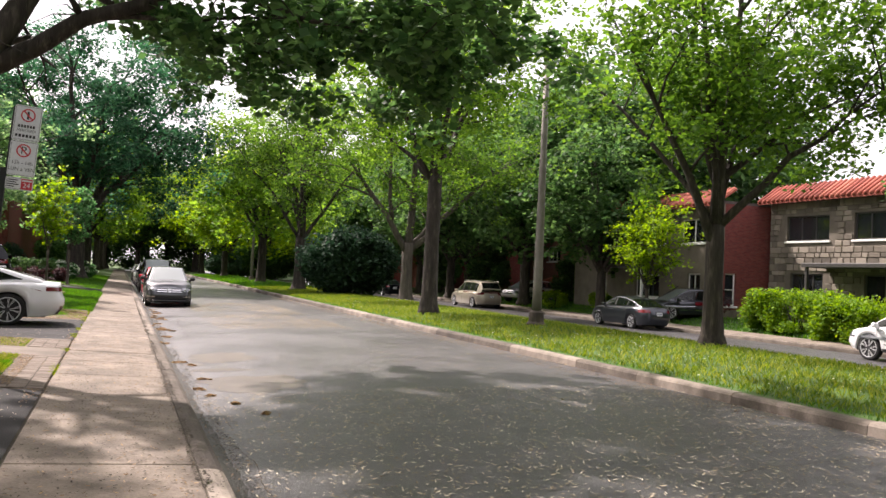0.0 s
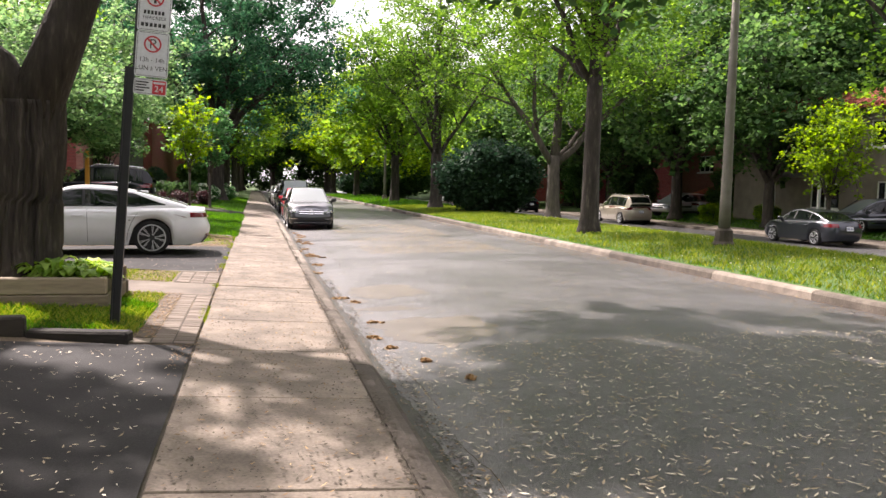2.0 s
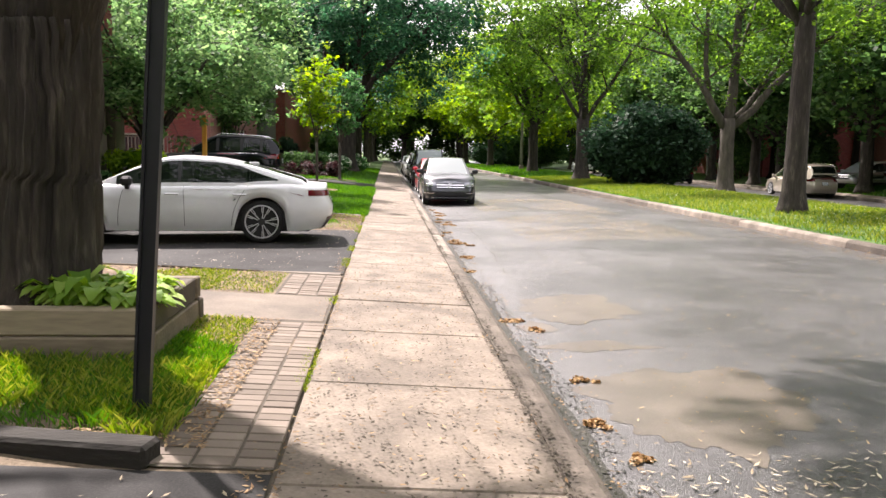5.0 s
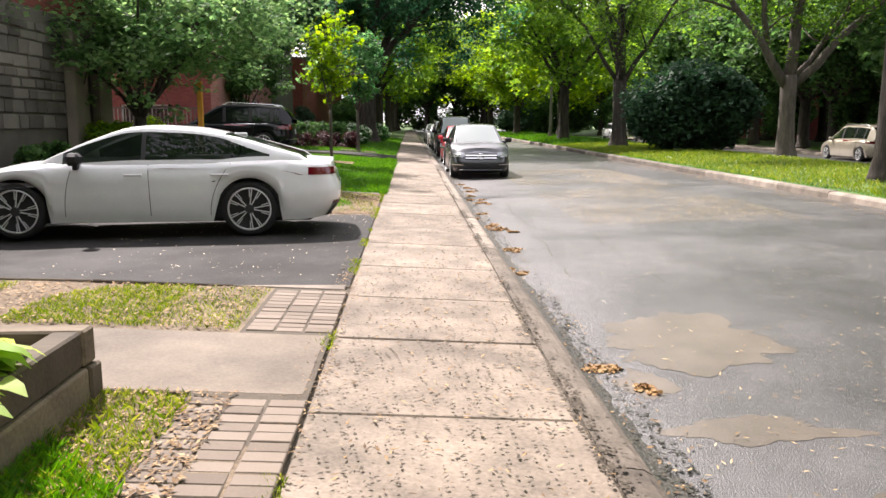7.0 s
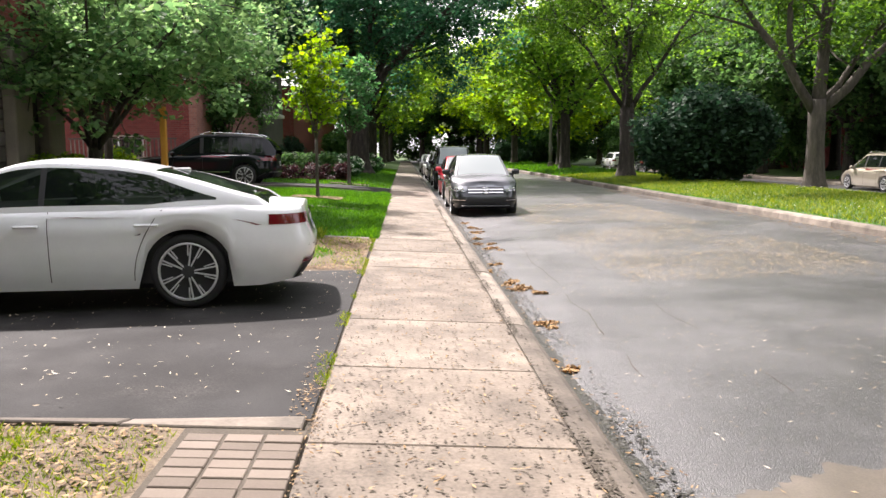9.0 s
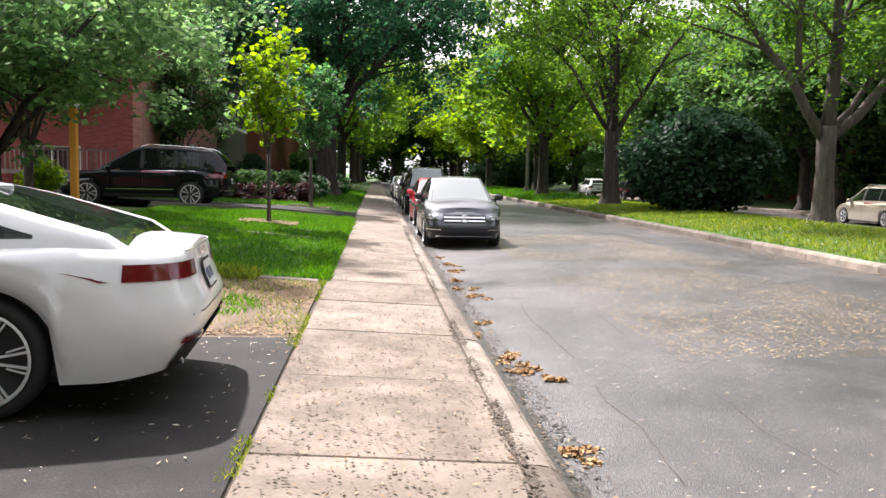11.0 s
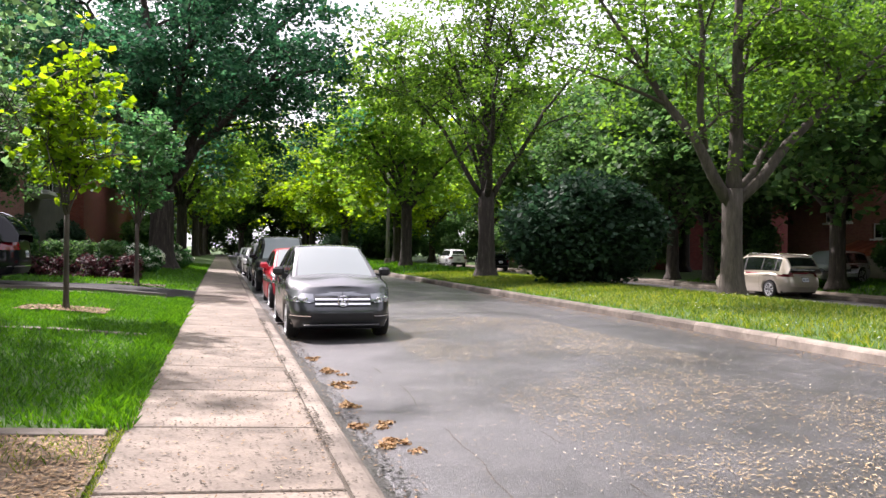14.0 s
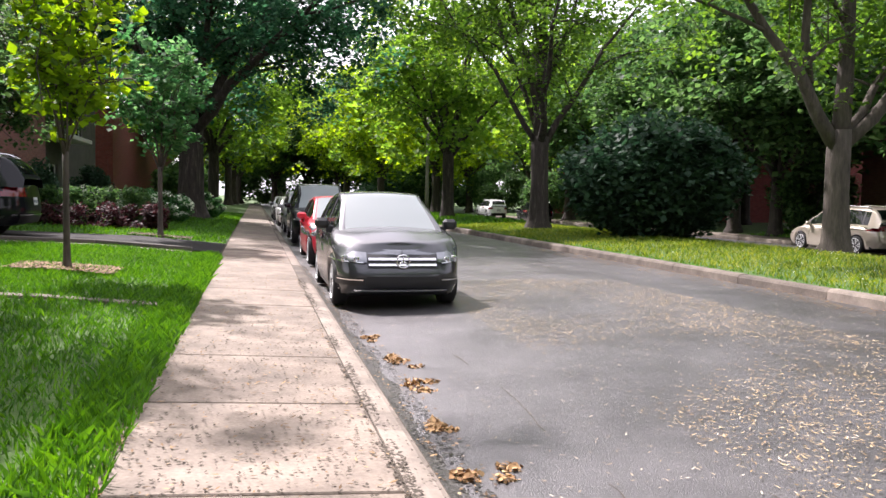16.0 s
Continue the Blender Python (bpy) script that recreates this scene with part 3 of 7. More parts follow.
def shrub(name, label, at, radii, leaves, size, leaf, seed, category="shrub", lumps=26, boxy=False, blossom=None, stems=5):
    """A dense bush: a few stems and leaves on an uneven shell of lumps."""
    rng = np.random.default_rng(seed)
    root = thing(name, label, category, pose(*at))
    R = np.array(radii)
    for i in range(stems):
        a = 2 * math.pi * i / stems + rng.random()
        tip = (R[0] * 0.5 * math.cos(a), R[1] * 0.5 * math.sin(a), R[2] * 1.2)
        tube("stem", bend((0.1 * math.cos(a), 0.1 * math.sin(a), -0.05), tip, 0.1, 4), [0.035, 0.03, 0.02, 0.01], BARK, root, 5)
    cs, sp = [], []
    for _ in range(lumps):
        d = rng.normal(size=3)
        d /= np.linalg.norm(d)
        if boxy:
            d = np.clip(d * 1.7, -1, 1) * np.array([0.9, 0.9, 0.9])
        else:
            d *= 0.72
        d[2] = d[2] * 0.5 + 0.5 if not boxy else (d[2] + 1) / 2
        cs.append(d * R * np.array([1, 1, 2.0]) * (1 if not boxy else np.array([1, 1, 0.5])))
        sp.append(min(R) * (0.34 + 0.22 * rng.random()))
    v = leaf_cloud(cs, sp, leaves, size, rng, 0.9)
    v[:, 2] = np.maximum(v[:, 2], 0.0)
    quads("foliage", v, leaf, root)
    if blossom:
        top = [c * np.array([1.06, 1.06, 1.05]) for c in cs if c[2] > R[2] * 0.5]
        quads("blossom", leaf_cloud(top, [min(R) * 0.42] * len(top), leaves // 2, size * 0.8, rng, 0.5), blossom, root)
    return root


# ---- cars ----
WHEEL_CACHE = {}


def wheel(radius, width, spokes, dark, m, parent, double=True):
    """Tyre, rim with spokes and hub, axle along y, outer face at -y."""
    w = new("wheel")
    w.parent = parent
    w.matrix_basis = m
    key = (radius, width, spokes, dark, double)
    if key not in WHEEL_CACHE:
        turn = pose(0, 0, 0, 90, 0, 0)
        h = width / 2
        rr = radius * (0.785 if dark else 0.76)
        t = lathe([(rr, -h * 0.8), (radius * 0.86, -h), (radius * 0.97, -h * 0.8), (radius, -h * 0.4), (radius, h * 0.4), (radius * 0.97, h * 0.8), (radius * 0.86, h), (rr, h * 0.8)], 32, turn)
        rim = bmesh.new()
        seg = 32
        prof = [(rr * 1.0, h * 0.95), (rr * 0.95, h * 0.99), (rr * 0.92, h * 0.85), (rr * 0.9, h * 0.2)]
        rings = []
        for r_, y_ in prof:
            rings.append([rim.verts.new(turn @ Vector((r_ * math.cos(2 * math.pi * k / seg), r_ * math.sin(2 * math.pi * k / seg), y_))) for k in range(seg)])
        for a, b in zip(rings, rings[1:]):
            for k in range(seg):
                rim.faces.new((a[k], a[(k + 1) % seg], b[(k + 1) % seg], b[k]))
        for s in range(spokes):
            for off in ((-0.2, 0.2) if double else (0.0,)):
                a = 2 * math.pi * s / spokes
                sm = Matrix.Rotation(a, 4, "Y") @ Matrix.Rotation(off * 0.9, 4, "Y")
                add_box(rim, rr * 0.16, rr * 0.96, -h * 0.96, -h * 0.72, -rr * (0.024 if double else 0.1), rr * (0.024 if double else 0.1), 0.0, sm)
                if double:
                    fork_m = Matrix.Rotation(a, 4, "Y") @ Matrix.Rotation(off * 1.5, 4, "Y")
                    add_box(rim, rr * 0.55, rr * 0.96, -h * 0.94, -h * 0.76, -rr * 0.018, rr * 0.018, 0.0, fork_m)
        hub = lathe([(rr * 0.24, h * 0.5), (rr * 0.24, h * 0.94), (rr * 0.16, h * 0.99), (rr * 0.05, h * 1.0)], 16, turn)
        back = lathe([(rr * 0.93, -h * 0.1), (rr * 0.93, h * 0.18)], 24, turn)
        obs = [("tyre", part("tyre", t, TYRE, w, smooth=True)), ("rim", part("rim", rim, RIM, w, "spoked alloy rim")),
               ("hub_cap", part("hub_cap", hub, RIM_DARK, w)), ("brake_disc", part("brake_disc", back, BLACK_PLASTIC, w))]
        WHEEL_CACHE[key] = [(n_, o.data) for n_, o in obs]
    else:
        for n_, d in WHEEL_CACHE[key]:
            o = new(n_, d)
            o.parent = w
    return w


class Car:
    """A car built round its middle, nose towards +x, standing on z = 0."""

    def __init__(self, name, label, paint_mat, m, L, W, top, belt, hood, wheels, wr, greens, category="car", sill=0.2, n=5.0, spokes=5, rim_dark=False, trim=None,
                 nose=None, tailp=None, group="", pillars=None, rail=False, double=True, lower=None, quarter=0.42, point=0.0):
        self.root = root = thing(name, label, category, m, group)
        self.L, self.W, self.n, self.sill = L, W, n, sill
        self.belt, self.hoodline, self.wheels, self.wr = belt, hood, wheels, wr
        self.nose = nose or [(0, -0.1), (0.25, -0.01), (0.5, 0.0), (0.75, -0.04), (1, -0.2)]
        self.tailp = tailp or [(0, -0.14), (0.3, -0.01), (0.55, 0.0), (0.8, -0.05), (1, -0.14)]
        self.quarter, self.point = quarter, point
        # lower body
        nv = 12
        quart = [math.asin(g ** (n / 2)) for g in (0.12, 0.34, 0.52, 0.66, 0.78)] + [math.acos(f ** (n / 2)) for f in (0.985, 0.97, 0.95)] + [math.acos((0.93 - 0.021 * k) ** (n / 2)) for k in range(44)]
        quart = sorted(quart)
        turn_half = quart + [math.pi - t for t in reversed(quart)]
        turns = turn_half + [2 * math.pi - t for t in reversed(turn_half)]
        nu = len(turns)
        bm = bmesh.new()
        rows = []
        for j in range(nv + 1):
            v = j / nv
            row = []
            for i in range(nu):
                row.append(bm.verts.new(self.at_angle(turns[i], v)))
            rows.append(row)
        for a, b in zip(rows, rows[1:]):
            for i in range(nu):
                k = (i + 1) % nu
                bm.faces.new((a[i], a[k], b[k], b[i]))
        topr = rows[-1]
        half = nu // 2
        cross = []
        for i in range(half):
            p, q = topr[i], topr[nu - 1 - i]
            line = [p]
            for s in (0.12, 0.35, 0.5, 0.65, 0.88):
                co = p.co.lerp(q.co, s)
                co.z += 0.045 * (1 - (2 * s - 1) ** 2)
                line.append(bm.verts.new(co))
            line.append(q)
            cross.append(line)
        for a, b in zip(cross, cross[1:]):
            for s in range(6):
                bm.faces.new((a[s], b[s], b[s + 1], a[s + 1]))
        bm.faces.new(cross[0])
        bm.faces.new(cross[-1][::-1])
        body = part("body", bm, paint_mat, root, smooth=True)
        self.body = body
        under = box(-L / 2 + 0.35, L / 2 - 0.35, -W / 2 + 0.16, W / 2 - 0.16, sill - 0.02, min(0.72, belt[0][1] - 0.05), 0.05)
        part("underbody", under, BLACK_PLASTIC, root)
        # greenhouse
        self.green(greens, top, paint_mat, pillars or [], rail)
        for wx in wheels:
            for sy in (-1, 1):
                wm = pose(wx, sy * (W / 2 - 0.14), wr) @ (Matrix.Identity(4) if sy < 0 else pose(0, 0, 0, 0, 0, 180))
                wheel(wr, 0.22, spokes, rim_dark, wm, root, double)
        if lower:
            for sy in (-1, 1):
                self.side("sill_trim", wheels[1] + wr + 0.1, wheels[0] - wr - 0.1, sill - 0.0, sill + lower, sy, BLACK_PLASTIC, 0.006)

    def zt(self, x):
        return smooth_interp(x, self.belt if x < self.hoodline[0][0] else self.hoodline)

    def zb(self, x):
        z = self.sill + 0.06 * max(0, (abs(x) - self.L / 2 + 0.5)) / 0.5
        R = self.wr + 0.055
        for wx in self.wheels:
            d = abs(x - wx)
            if d < R:
                z = max(z, self.wr + math.sqrt(R * R - d * d) - 0.01)
        return z

    def half_width(self, v):
        return self.W / 2 * interp(v, [(0, 0.945), (0.18, 0.985), (0.45, 1.0), (0.62, 0.99), (0.72, 0.995), (0.9, 0.95), (1, 0.88)])

    def ends(self, v):
        return self.L / 2 + interp(v, self.nose), self.L / 2 + interp(v, self.tailp)

    def at_angle(self, t, v):
        c, s = math.cos(t), math.sin(t)
        xf, xr = self.ends(v)
        x = (xf if c > 0 else -xr) * abs(c) ** (2 / self.n)
        y = self.half_width(v) * (1 if s > 0 else -1) * abs(s) ** (2 / self.n)
        zb, zt = self.zb(x), self.zt(x)
        return Vector((x, y, zb + (zt - zb) * v))

    def v_at(self, x, z):
        zb, zt = self.zb(x), self.zt(x)
        return min(1.0, max(0.0, (z - zb) / max(0.05, zt - zb)))

    def on_end(self, y, z, end, off):
        v = self.v_at(end * (self.L / 2 - 0.25), z)
        w = self.half_width(v)
        X = self.ends(v)[0 if end > 0 else 1]
        q = max(0.0, 1 - min(1, abs(y) / w) ** self.n) ** (1 / self.n)
        k = min(1, abs(y) / w) ** (self.n - 1)
        return Vector((end * (X * q + off * (1 - 0.5 * k)), y + math.copysign(off * k, y), z))

    def on_side(self, x, z, sy, off):
        v = self.v_at(x, z)
        X = self.ends(v)[0 if x > 0 else 1]
        w = self.half_width(v)
        q = max(0.0, 1 - min(1, abs(x) / X) ** self.n) ** (1 / self.n)
        return Vector((x, sy * (w * q + off), z))

    def sheet(self, name, grid, mat, label="", thick=0.012, parent=None):
        """A thin shaped piece that lies on the body, from a grid of points, with its rim."""
        bm = bmesh.new()
        nr, nc = len(grid), len(grid[0])
        vs = [[bm.verts.new(p) for p in row] for row in grid]
        for a, b in zip(vs, vs[1:]):
            for i in range(nc - 1):
                bm.faces.new((a[i], a[i + 1], b[i + 1], b[i]))
        ob = part(name, bm, mat, parent or self.root, label, smooth=True)
        return ob

    def end(self, name, y0, y1, z0, z1, end, mat, off=0.006, label="", slant=0.0, taper=0.0, n=9, parent=None):
        """A piece on the nose (+1) or tail (-1); slant lifts it outwards, taper narrows its outer edge."""
        grid = []
        for j in range(5):
            row = []
            for i in range(n):
                s = i / (n - 1)
                y = y0 + (y1 - y0) * s
                o = abs(y) / max(abs(y0), abs(y1), 1e-6) if slant or taper else 0
                lo = z0 + slant * o + taper * (1 - o) * (z1 - z0)
                hi = z1 + slant * o
                row.append(self.on_end(y, lo + (hi - lo) * j / 4, end, off))
            grid.append(row)
        return self.sheet(name, grid, mat, label, parent=parent)

    def side(self, name, x0, x1, z0, z1, sy, mat, off=0.006, label="", dz=0.0, parent=None):
        grid = [[self.on_side(x0 + (x1 - x0) * i / 8, z0 + dz * i / 8 + (z1 - z0) * j / 3, sy, off) for i in range(9)] for j in range(4)]
        return self.sheet(name, grid, mat, label, parent=parent)

    def green(self, g, top, paint_mat, pillars, rail):
        """g: x of windscreen base, windscreen top, rear glass top, rear glass base; roof curve from top."""
        x0, x1, x2, x3 = g
        nu = 64
        bw = self.W / 2 * 0.9
        sets = {}

        def roof(x):
            return smooth_interp(x, top)

        cols = []
        for i in range(nu + 1):
            x = x0 + (x3 - x0) * i / nu
            zb = self.zt(x) - 0.02
            zr = max(zb + 0.01, roof(x))
            k = min(1.0, (zr - zb) / 0.45)
            tw = self.W / 2 * (0.87 - 0.19 * k)
            endk = 1 - 0.06 * max(0, (x - x1) / max(0.01, x0 - x1)) ** 2 - 0.1 * max(0, (x2 - x) / max(0.01, x2 - x3)) ** 2
            pts = []
            q = max(0.0, min(1.0, 1 - (x - x3 - self.quarter) / self.point)) if self.point else 0.0
            if self.point and x < x3 + 0.16:
                zr = zb + 0.01 + (zr - zb - 0.01) * max(0.0, (x - x3) / 0.16) ** 0.7
            for s in (0, 0.12 + 0.24 * q, 0.5 - 0.1 * q, 0.88 - 0.44 * q, 1.0):
                pts.append((x, (bw + (tw - bw) * s ** 1.15) * endk, zb + (zr - zb) * s * 0.97))
            for s in (0.1, 0.3, 0.6, 1.0):
                pts.append((x, tw * endk * (1 - s), zr + 0.03 * k * (1 - (1 - s) ** 2) - 0.012))
            cols.append(pts)
        for i in range(nu):
            xm = (cols[i][0][0] + cols[i + 1][0][0]) / 2
            for j in range(8):
                kind = "roof"
                hgt = cols[i][4][2] - cols[i][0][2]
                if 1 <= j <= 2 and hgt > 0.14 and x3 + self.quarter < xm < x0 - 0.32:
                    sec = sum(1 for p, w in pillars if xm < p)
                    kind = "side_window_%d" % sec
                    if any(abs(xm - p) < w for p, w in pillars):
                        kind = "pillar_%d_%d" % (sec, [k for k, (p, w) in enumerate(pillars) if abs(xm - p) < w][0])
                if j >= 4:
                    if xm > x1 and j >= 5:
                        kind = "windscreen"
                    elif xm < x2 and j >= 5 and xm > x3 + 0.06:
                        kind = "rear_window"
                for sy in (-1, 1):
                    key = kind + (("a" if sy < 0 else "b") if kind[:4] in ("side", "pill") else "")
                    bm, cache = sets.setdefault(key, (bmesh.new(), {}))
                    face = []
                    for a, b in ((i, j), (i + 1, j), (i + 1, j + 1), (i, j + 1)):
                        p = cols[a][b]
                        co = (round(p[0], 5), round(p[1] * sy, 5), round(p[2], 5))
                        if co not in cache:
                            cache[co] = bm.verts.new(co)
                        face.append(cache[co])
                    if len(set(face)) == 4:
                        try:
                            bm.faces.new(face if sy < 0 else face[::-1])
                        except ValueError:
                            pass
        for key, (bm, _) in sets.items():
            nm = "side_window" if key.startswith("side") else "pillar" if key.startswith("pill") else key
            part(nm, bm, paint_mat if key == "roof" else BLACK_PLASTIC if nm == "pillar" else WINDSCREEN if key == "windscreen" else CAR_GLASS, self.root, smooth=True)
        seat_z = self.zt(0) - 0.12
        for sx in ((x0 + x1) / 2 - 1.0, (x0 + x1) / 2 - 1.85):
            for sy in (-0.37, 0.37):
                cab = box(sx - 0.08, sx + 0.06, sy - 0.22, sy + 0.22, 0.45, seat_z + 0.2, 0.05)
                add_box(cab, sx - 0.06, sx + 0.03, sy - 0.12, sy + 0.12, seat_z + 0.2, seat_z + 0.38, 0.04)
                part("seat", cab, INTERIOR, self.root)
        if rail:
            for sy in (-1, 1):
                rp = [(x1 - 0.15, sy * self.W * 0.36, roof(x1 - 0.15)), (x1 - 0.4, sy * self.W * 0.36, roof(x1 - 0.4) + 0.06), (x2 + 0.3, sy * self.W * 0.36, roof(x2 + 0.3) + 0.06), (x2 + 0.05, sy * self.W * 0.36, roof(x2 + 0.05))]
                tube("roof_rail", rp, [0.02] * 4, CHROME, self.root, 6)

    def common(self, seams, handles, hz, mirror_x, mirror_mat):
        """Door seams, handles and mirrors."""
        for sy in (-1, 1):
            for sx, lean_x in seams:
                grid = []
                for j in range(9):
                    z = self.sill + 0.08 + (self.zt(sx) - self.sill - 0.1) * j / 8
                    x = sx + lean_x * (j / 8) ** 2
                    grid.append([self.on_side(x - 0.004, z, sy, 0.003), self.on_side(x + 0.004, z, sy, 0.003)])
                self.sheet("door_seam", grid, BLACK_PLASTIC)
            for hx in handles:
                p = self.on_side(hx, hz, sy, 0.025)
                bm = box(p.x - 0.11, p.x + 0.11, p.y - 0.014, p.y + 0.014, p.z - 0.014, p.z + 0.014, 0.01)
                part("door_handle", bm, self.body.data.materials[0], self.root)
            p = self.on_side(mirror_x, self.zt(mirror_x) - 0.06, sy, 0.0)
            bm = box(p.x - 0.1, p.x + 0.07, p.y + (0.02 if sy > 0 else -0.22), p.y + (0.22 if sy > 0 else -0.02), p.z + 0.05, p.z + 0.2, 0.04)
            add_box(bm, p.x - 0.03, p.x + 0.03, p.y - 0.06, p.y + 0.06, p.z - 0.01, p.z + 0.09, 0.01)
            part("wing_mirror", bm, mirror_mat, self.root)

    def plate(self, end, z, y=0.0):
        pl = self.end("number_plate", y - 0.155, y + 0.155, z - 0.08, z + 0.08, end, PLATE, 0.02, "white number plate with dark characters")
        self.end("plate_frame", y - 0.175, y + 0.175, z - 0.095, z + 0.095, end, BLACK_PLASTIC, 0.014)
        for k in range(6):
            yy = y - 0.115 + k * 0.04 + (0.02 if k > 2 else 0)
            self.end("character_bar", yy, yy + 0.024, z - 0.04, z + 0.03, end, PLATE_INK, 0.024, n=3, parent=pl)


def on_ground(x, y, turn, z=None):
    return pose(x, y, gz(x, y) + 0.01 if z is None else z, 0, 0, turn)


def sedan_shape(L, H):
    """Belt, bonnet, roof and glass of a three-box car, scaled to length and height."""
    k, h = L / 4.7, H / 1.4
    belt = [(-L / 2, 0.92 * h), (-1.6 * k, 0.97 * h), (-0.5 * k, 0.95 * h), (0.9 * k, 0.93 * h), (1.1 * k, 0.93 * h)]
    hood = [(1.1 * k, 0.93 * h), (1.6 * k, 0.88 * h), (L / 2 - 0.15, 0.72 * h), (L / 2, 0.66 * h)]
    top = [(-2.05 * k, 0.95 * h), (-1.75 * k, 1.04 * h), (-1.2 * k, 1.24 * h), (-0.6 * k, 1.36 * h), (0.0, 1.4 * h), (0.3 * k, 1.37 * h), (0.75 * k, 1.18 * h), (1.3 * k, 0.9 * h)]
    return belt, hood, top, (1.25 * k, 0.3 * k, -0.95 * k, -1.95 * k)


def fastback(m):
    belt, hood, top, g = sedan_shape(4.92, 1.39)
    top = [(-2.3, 0.95), (-1.9, 1.04), (-1.2, 1.245), (-0.6, 1.36), (0.0, 1.39), (0.3, 1.365), (0.8, 1.17), (1.4, 0.88)]
    c = Car("white_fastback", "white four-door fastback with dark alloy wheels, parked in the driveway", PAINT_WHITE, m, 4.86, 1.86, top, belt, hood, (1.545, -1.275), 0.35,
            (1.3, 0.32, -0.95, -2.06), pillars=[(0.02, 0.045)], rim_dark=True, spokes=5, sill=0.2, n=7.0, quarter=0.5, point=0.62,
            tailp=[(0, -0.16), (0.3, -0.01), (0.5, 0.0), (0.75, -0.07), (1, -0.1)])
    for sy in (-1, 1):
        c.side("tail_light", -2.3, -2.02, 0.775, 0.87, sy, LENS_RED, 0.007, "dark red wraparound tail light")
        c.end("tail_light", sy * 0.4, sy * 0.88, 0.775, 0.87, -1, LENS_RED, 0.008, "dark red wraparound tail light")
        c.end("headlight", sy * 0.5, sy * 0.9, 0.6, 0.7, 1, LENS_CLEAR, 0.006)
        c.side("headlight", 2.06, 2.28, 0.6, 0.69, sy, LENS_CLEAR, 0.006)
        c.end("bumper_reflector", sy * 0.5, sy * 0.74, 0.4, 0.44, -1, LENS_RED, 0.006)
        bm = lathe([(0.045, 0), (0.045, 0.09)], 14, pose(-2.3, sy * 0.56, 0.285, 0, 90, 0))
        add_box(bm, -2.29, -2.2, sy * 0.45 - 0.04, sy * 0.45 + 0.04, 0.25, 0.32, 0.02)
        part("exhaust_tip", bm, CHROME, c.root)
    lip = bmesh.new()
    rows = []
    for k in range(13):
        y = -0.66 + 1.32 * k / 12
        p = c.on_end(y, 0.9, -1, 0.0)
        rows.append([lip.verts.new((p.x + dx, y * (1 - 0.03 * j), z)) for j, (dx, z) in enumerate(((0.3, 0.9), (0.04, 0.925), (0.0, 0.93), (0.002, 0.912), (0.05, 0.885)))])
    for a_, b_ in zip(rows, rows[1:]):
        for j in range(5):
            lip.faces.new((a_[j], b_[j], b_[(j + 1) % 5], a_[(j + 1) % 5]))
    lip.faces.new(rows[0])
    lip.faces.new(rows[-1][::-1])
    bmesh.ops.recalc_face_normals(lip, faces=lip.faces)
    part("spoiler", lip, PAINT_WHITE, c.root, "white upswept boot-lid spoiler")
    c.end("boot_seam", -0.7, 0.7, 0.56, 0.567, -1, BLACK_PLASTIC, 0.004)
    c.end("diffuser", -0.7, 0.7, 0.235, 0.4, -1, BLACK_PLASTIC, 0.018)
    c.end("emblem", -0.11, 0.11, 0.86, 0.91, -1, CHROME, 0.012, "chrome row of rings")
    c.end("badge", -0.52, -0.42, 0.66, 0.7, -1, LENS_RED, 0.01)
    c.end("front_grille", -0.5, 0.5, 0.3, 0.64, 1, BLACK_PLASTIC, 0.006)
    c.plate(-1, 0.74)
    c.common([(0.95, -0.1), (-0.07, 0.02), (-0.8, -0.26)], (0.12, -0.93), 0.79, 0.8, BLACK_PLASTIC)
    fin = bmesh.new()
    add_box(fin, -1.18, -1.0, -0.02, 0.02, 1.22, 1.3, 0.012)
    part("roof_fin", fin, PAINT_WHITE, c.root)
    return c


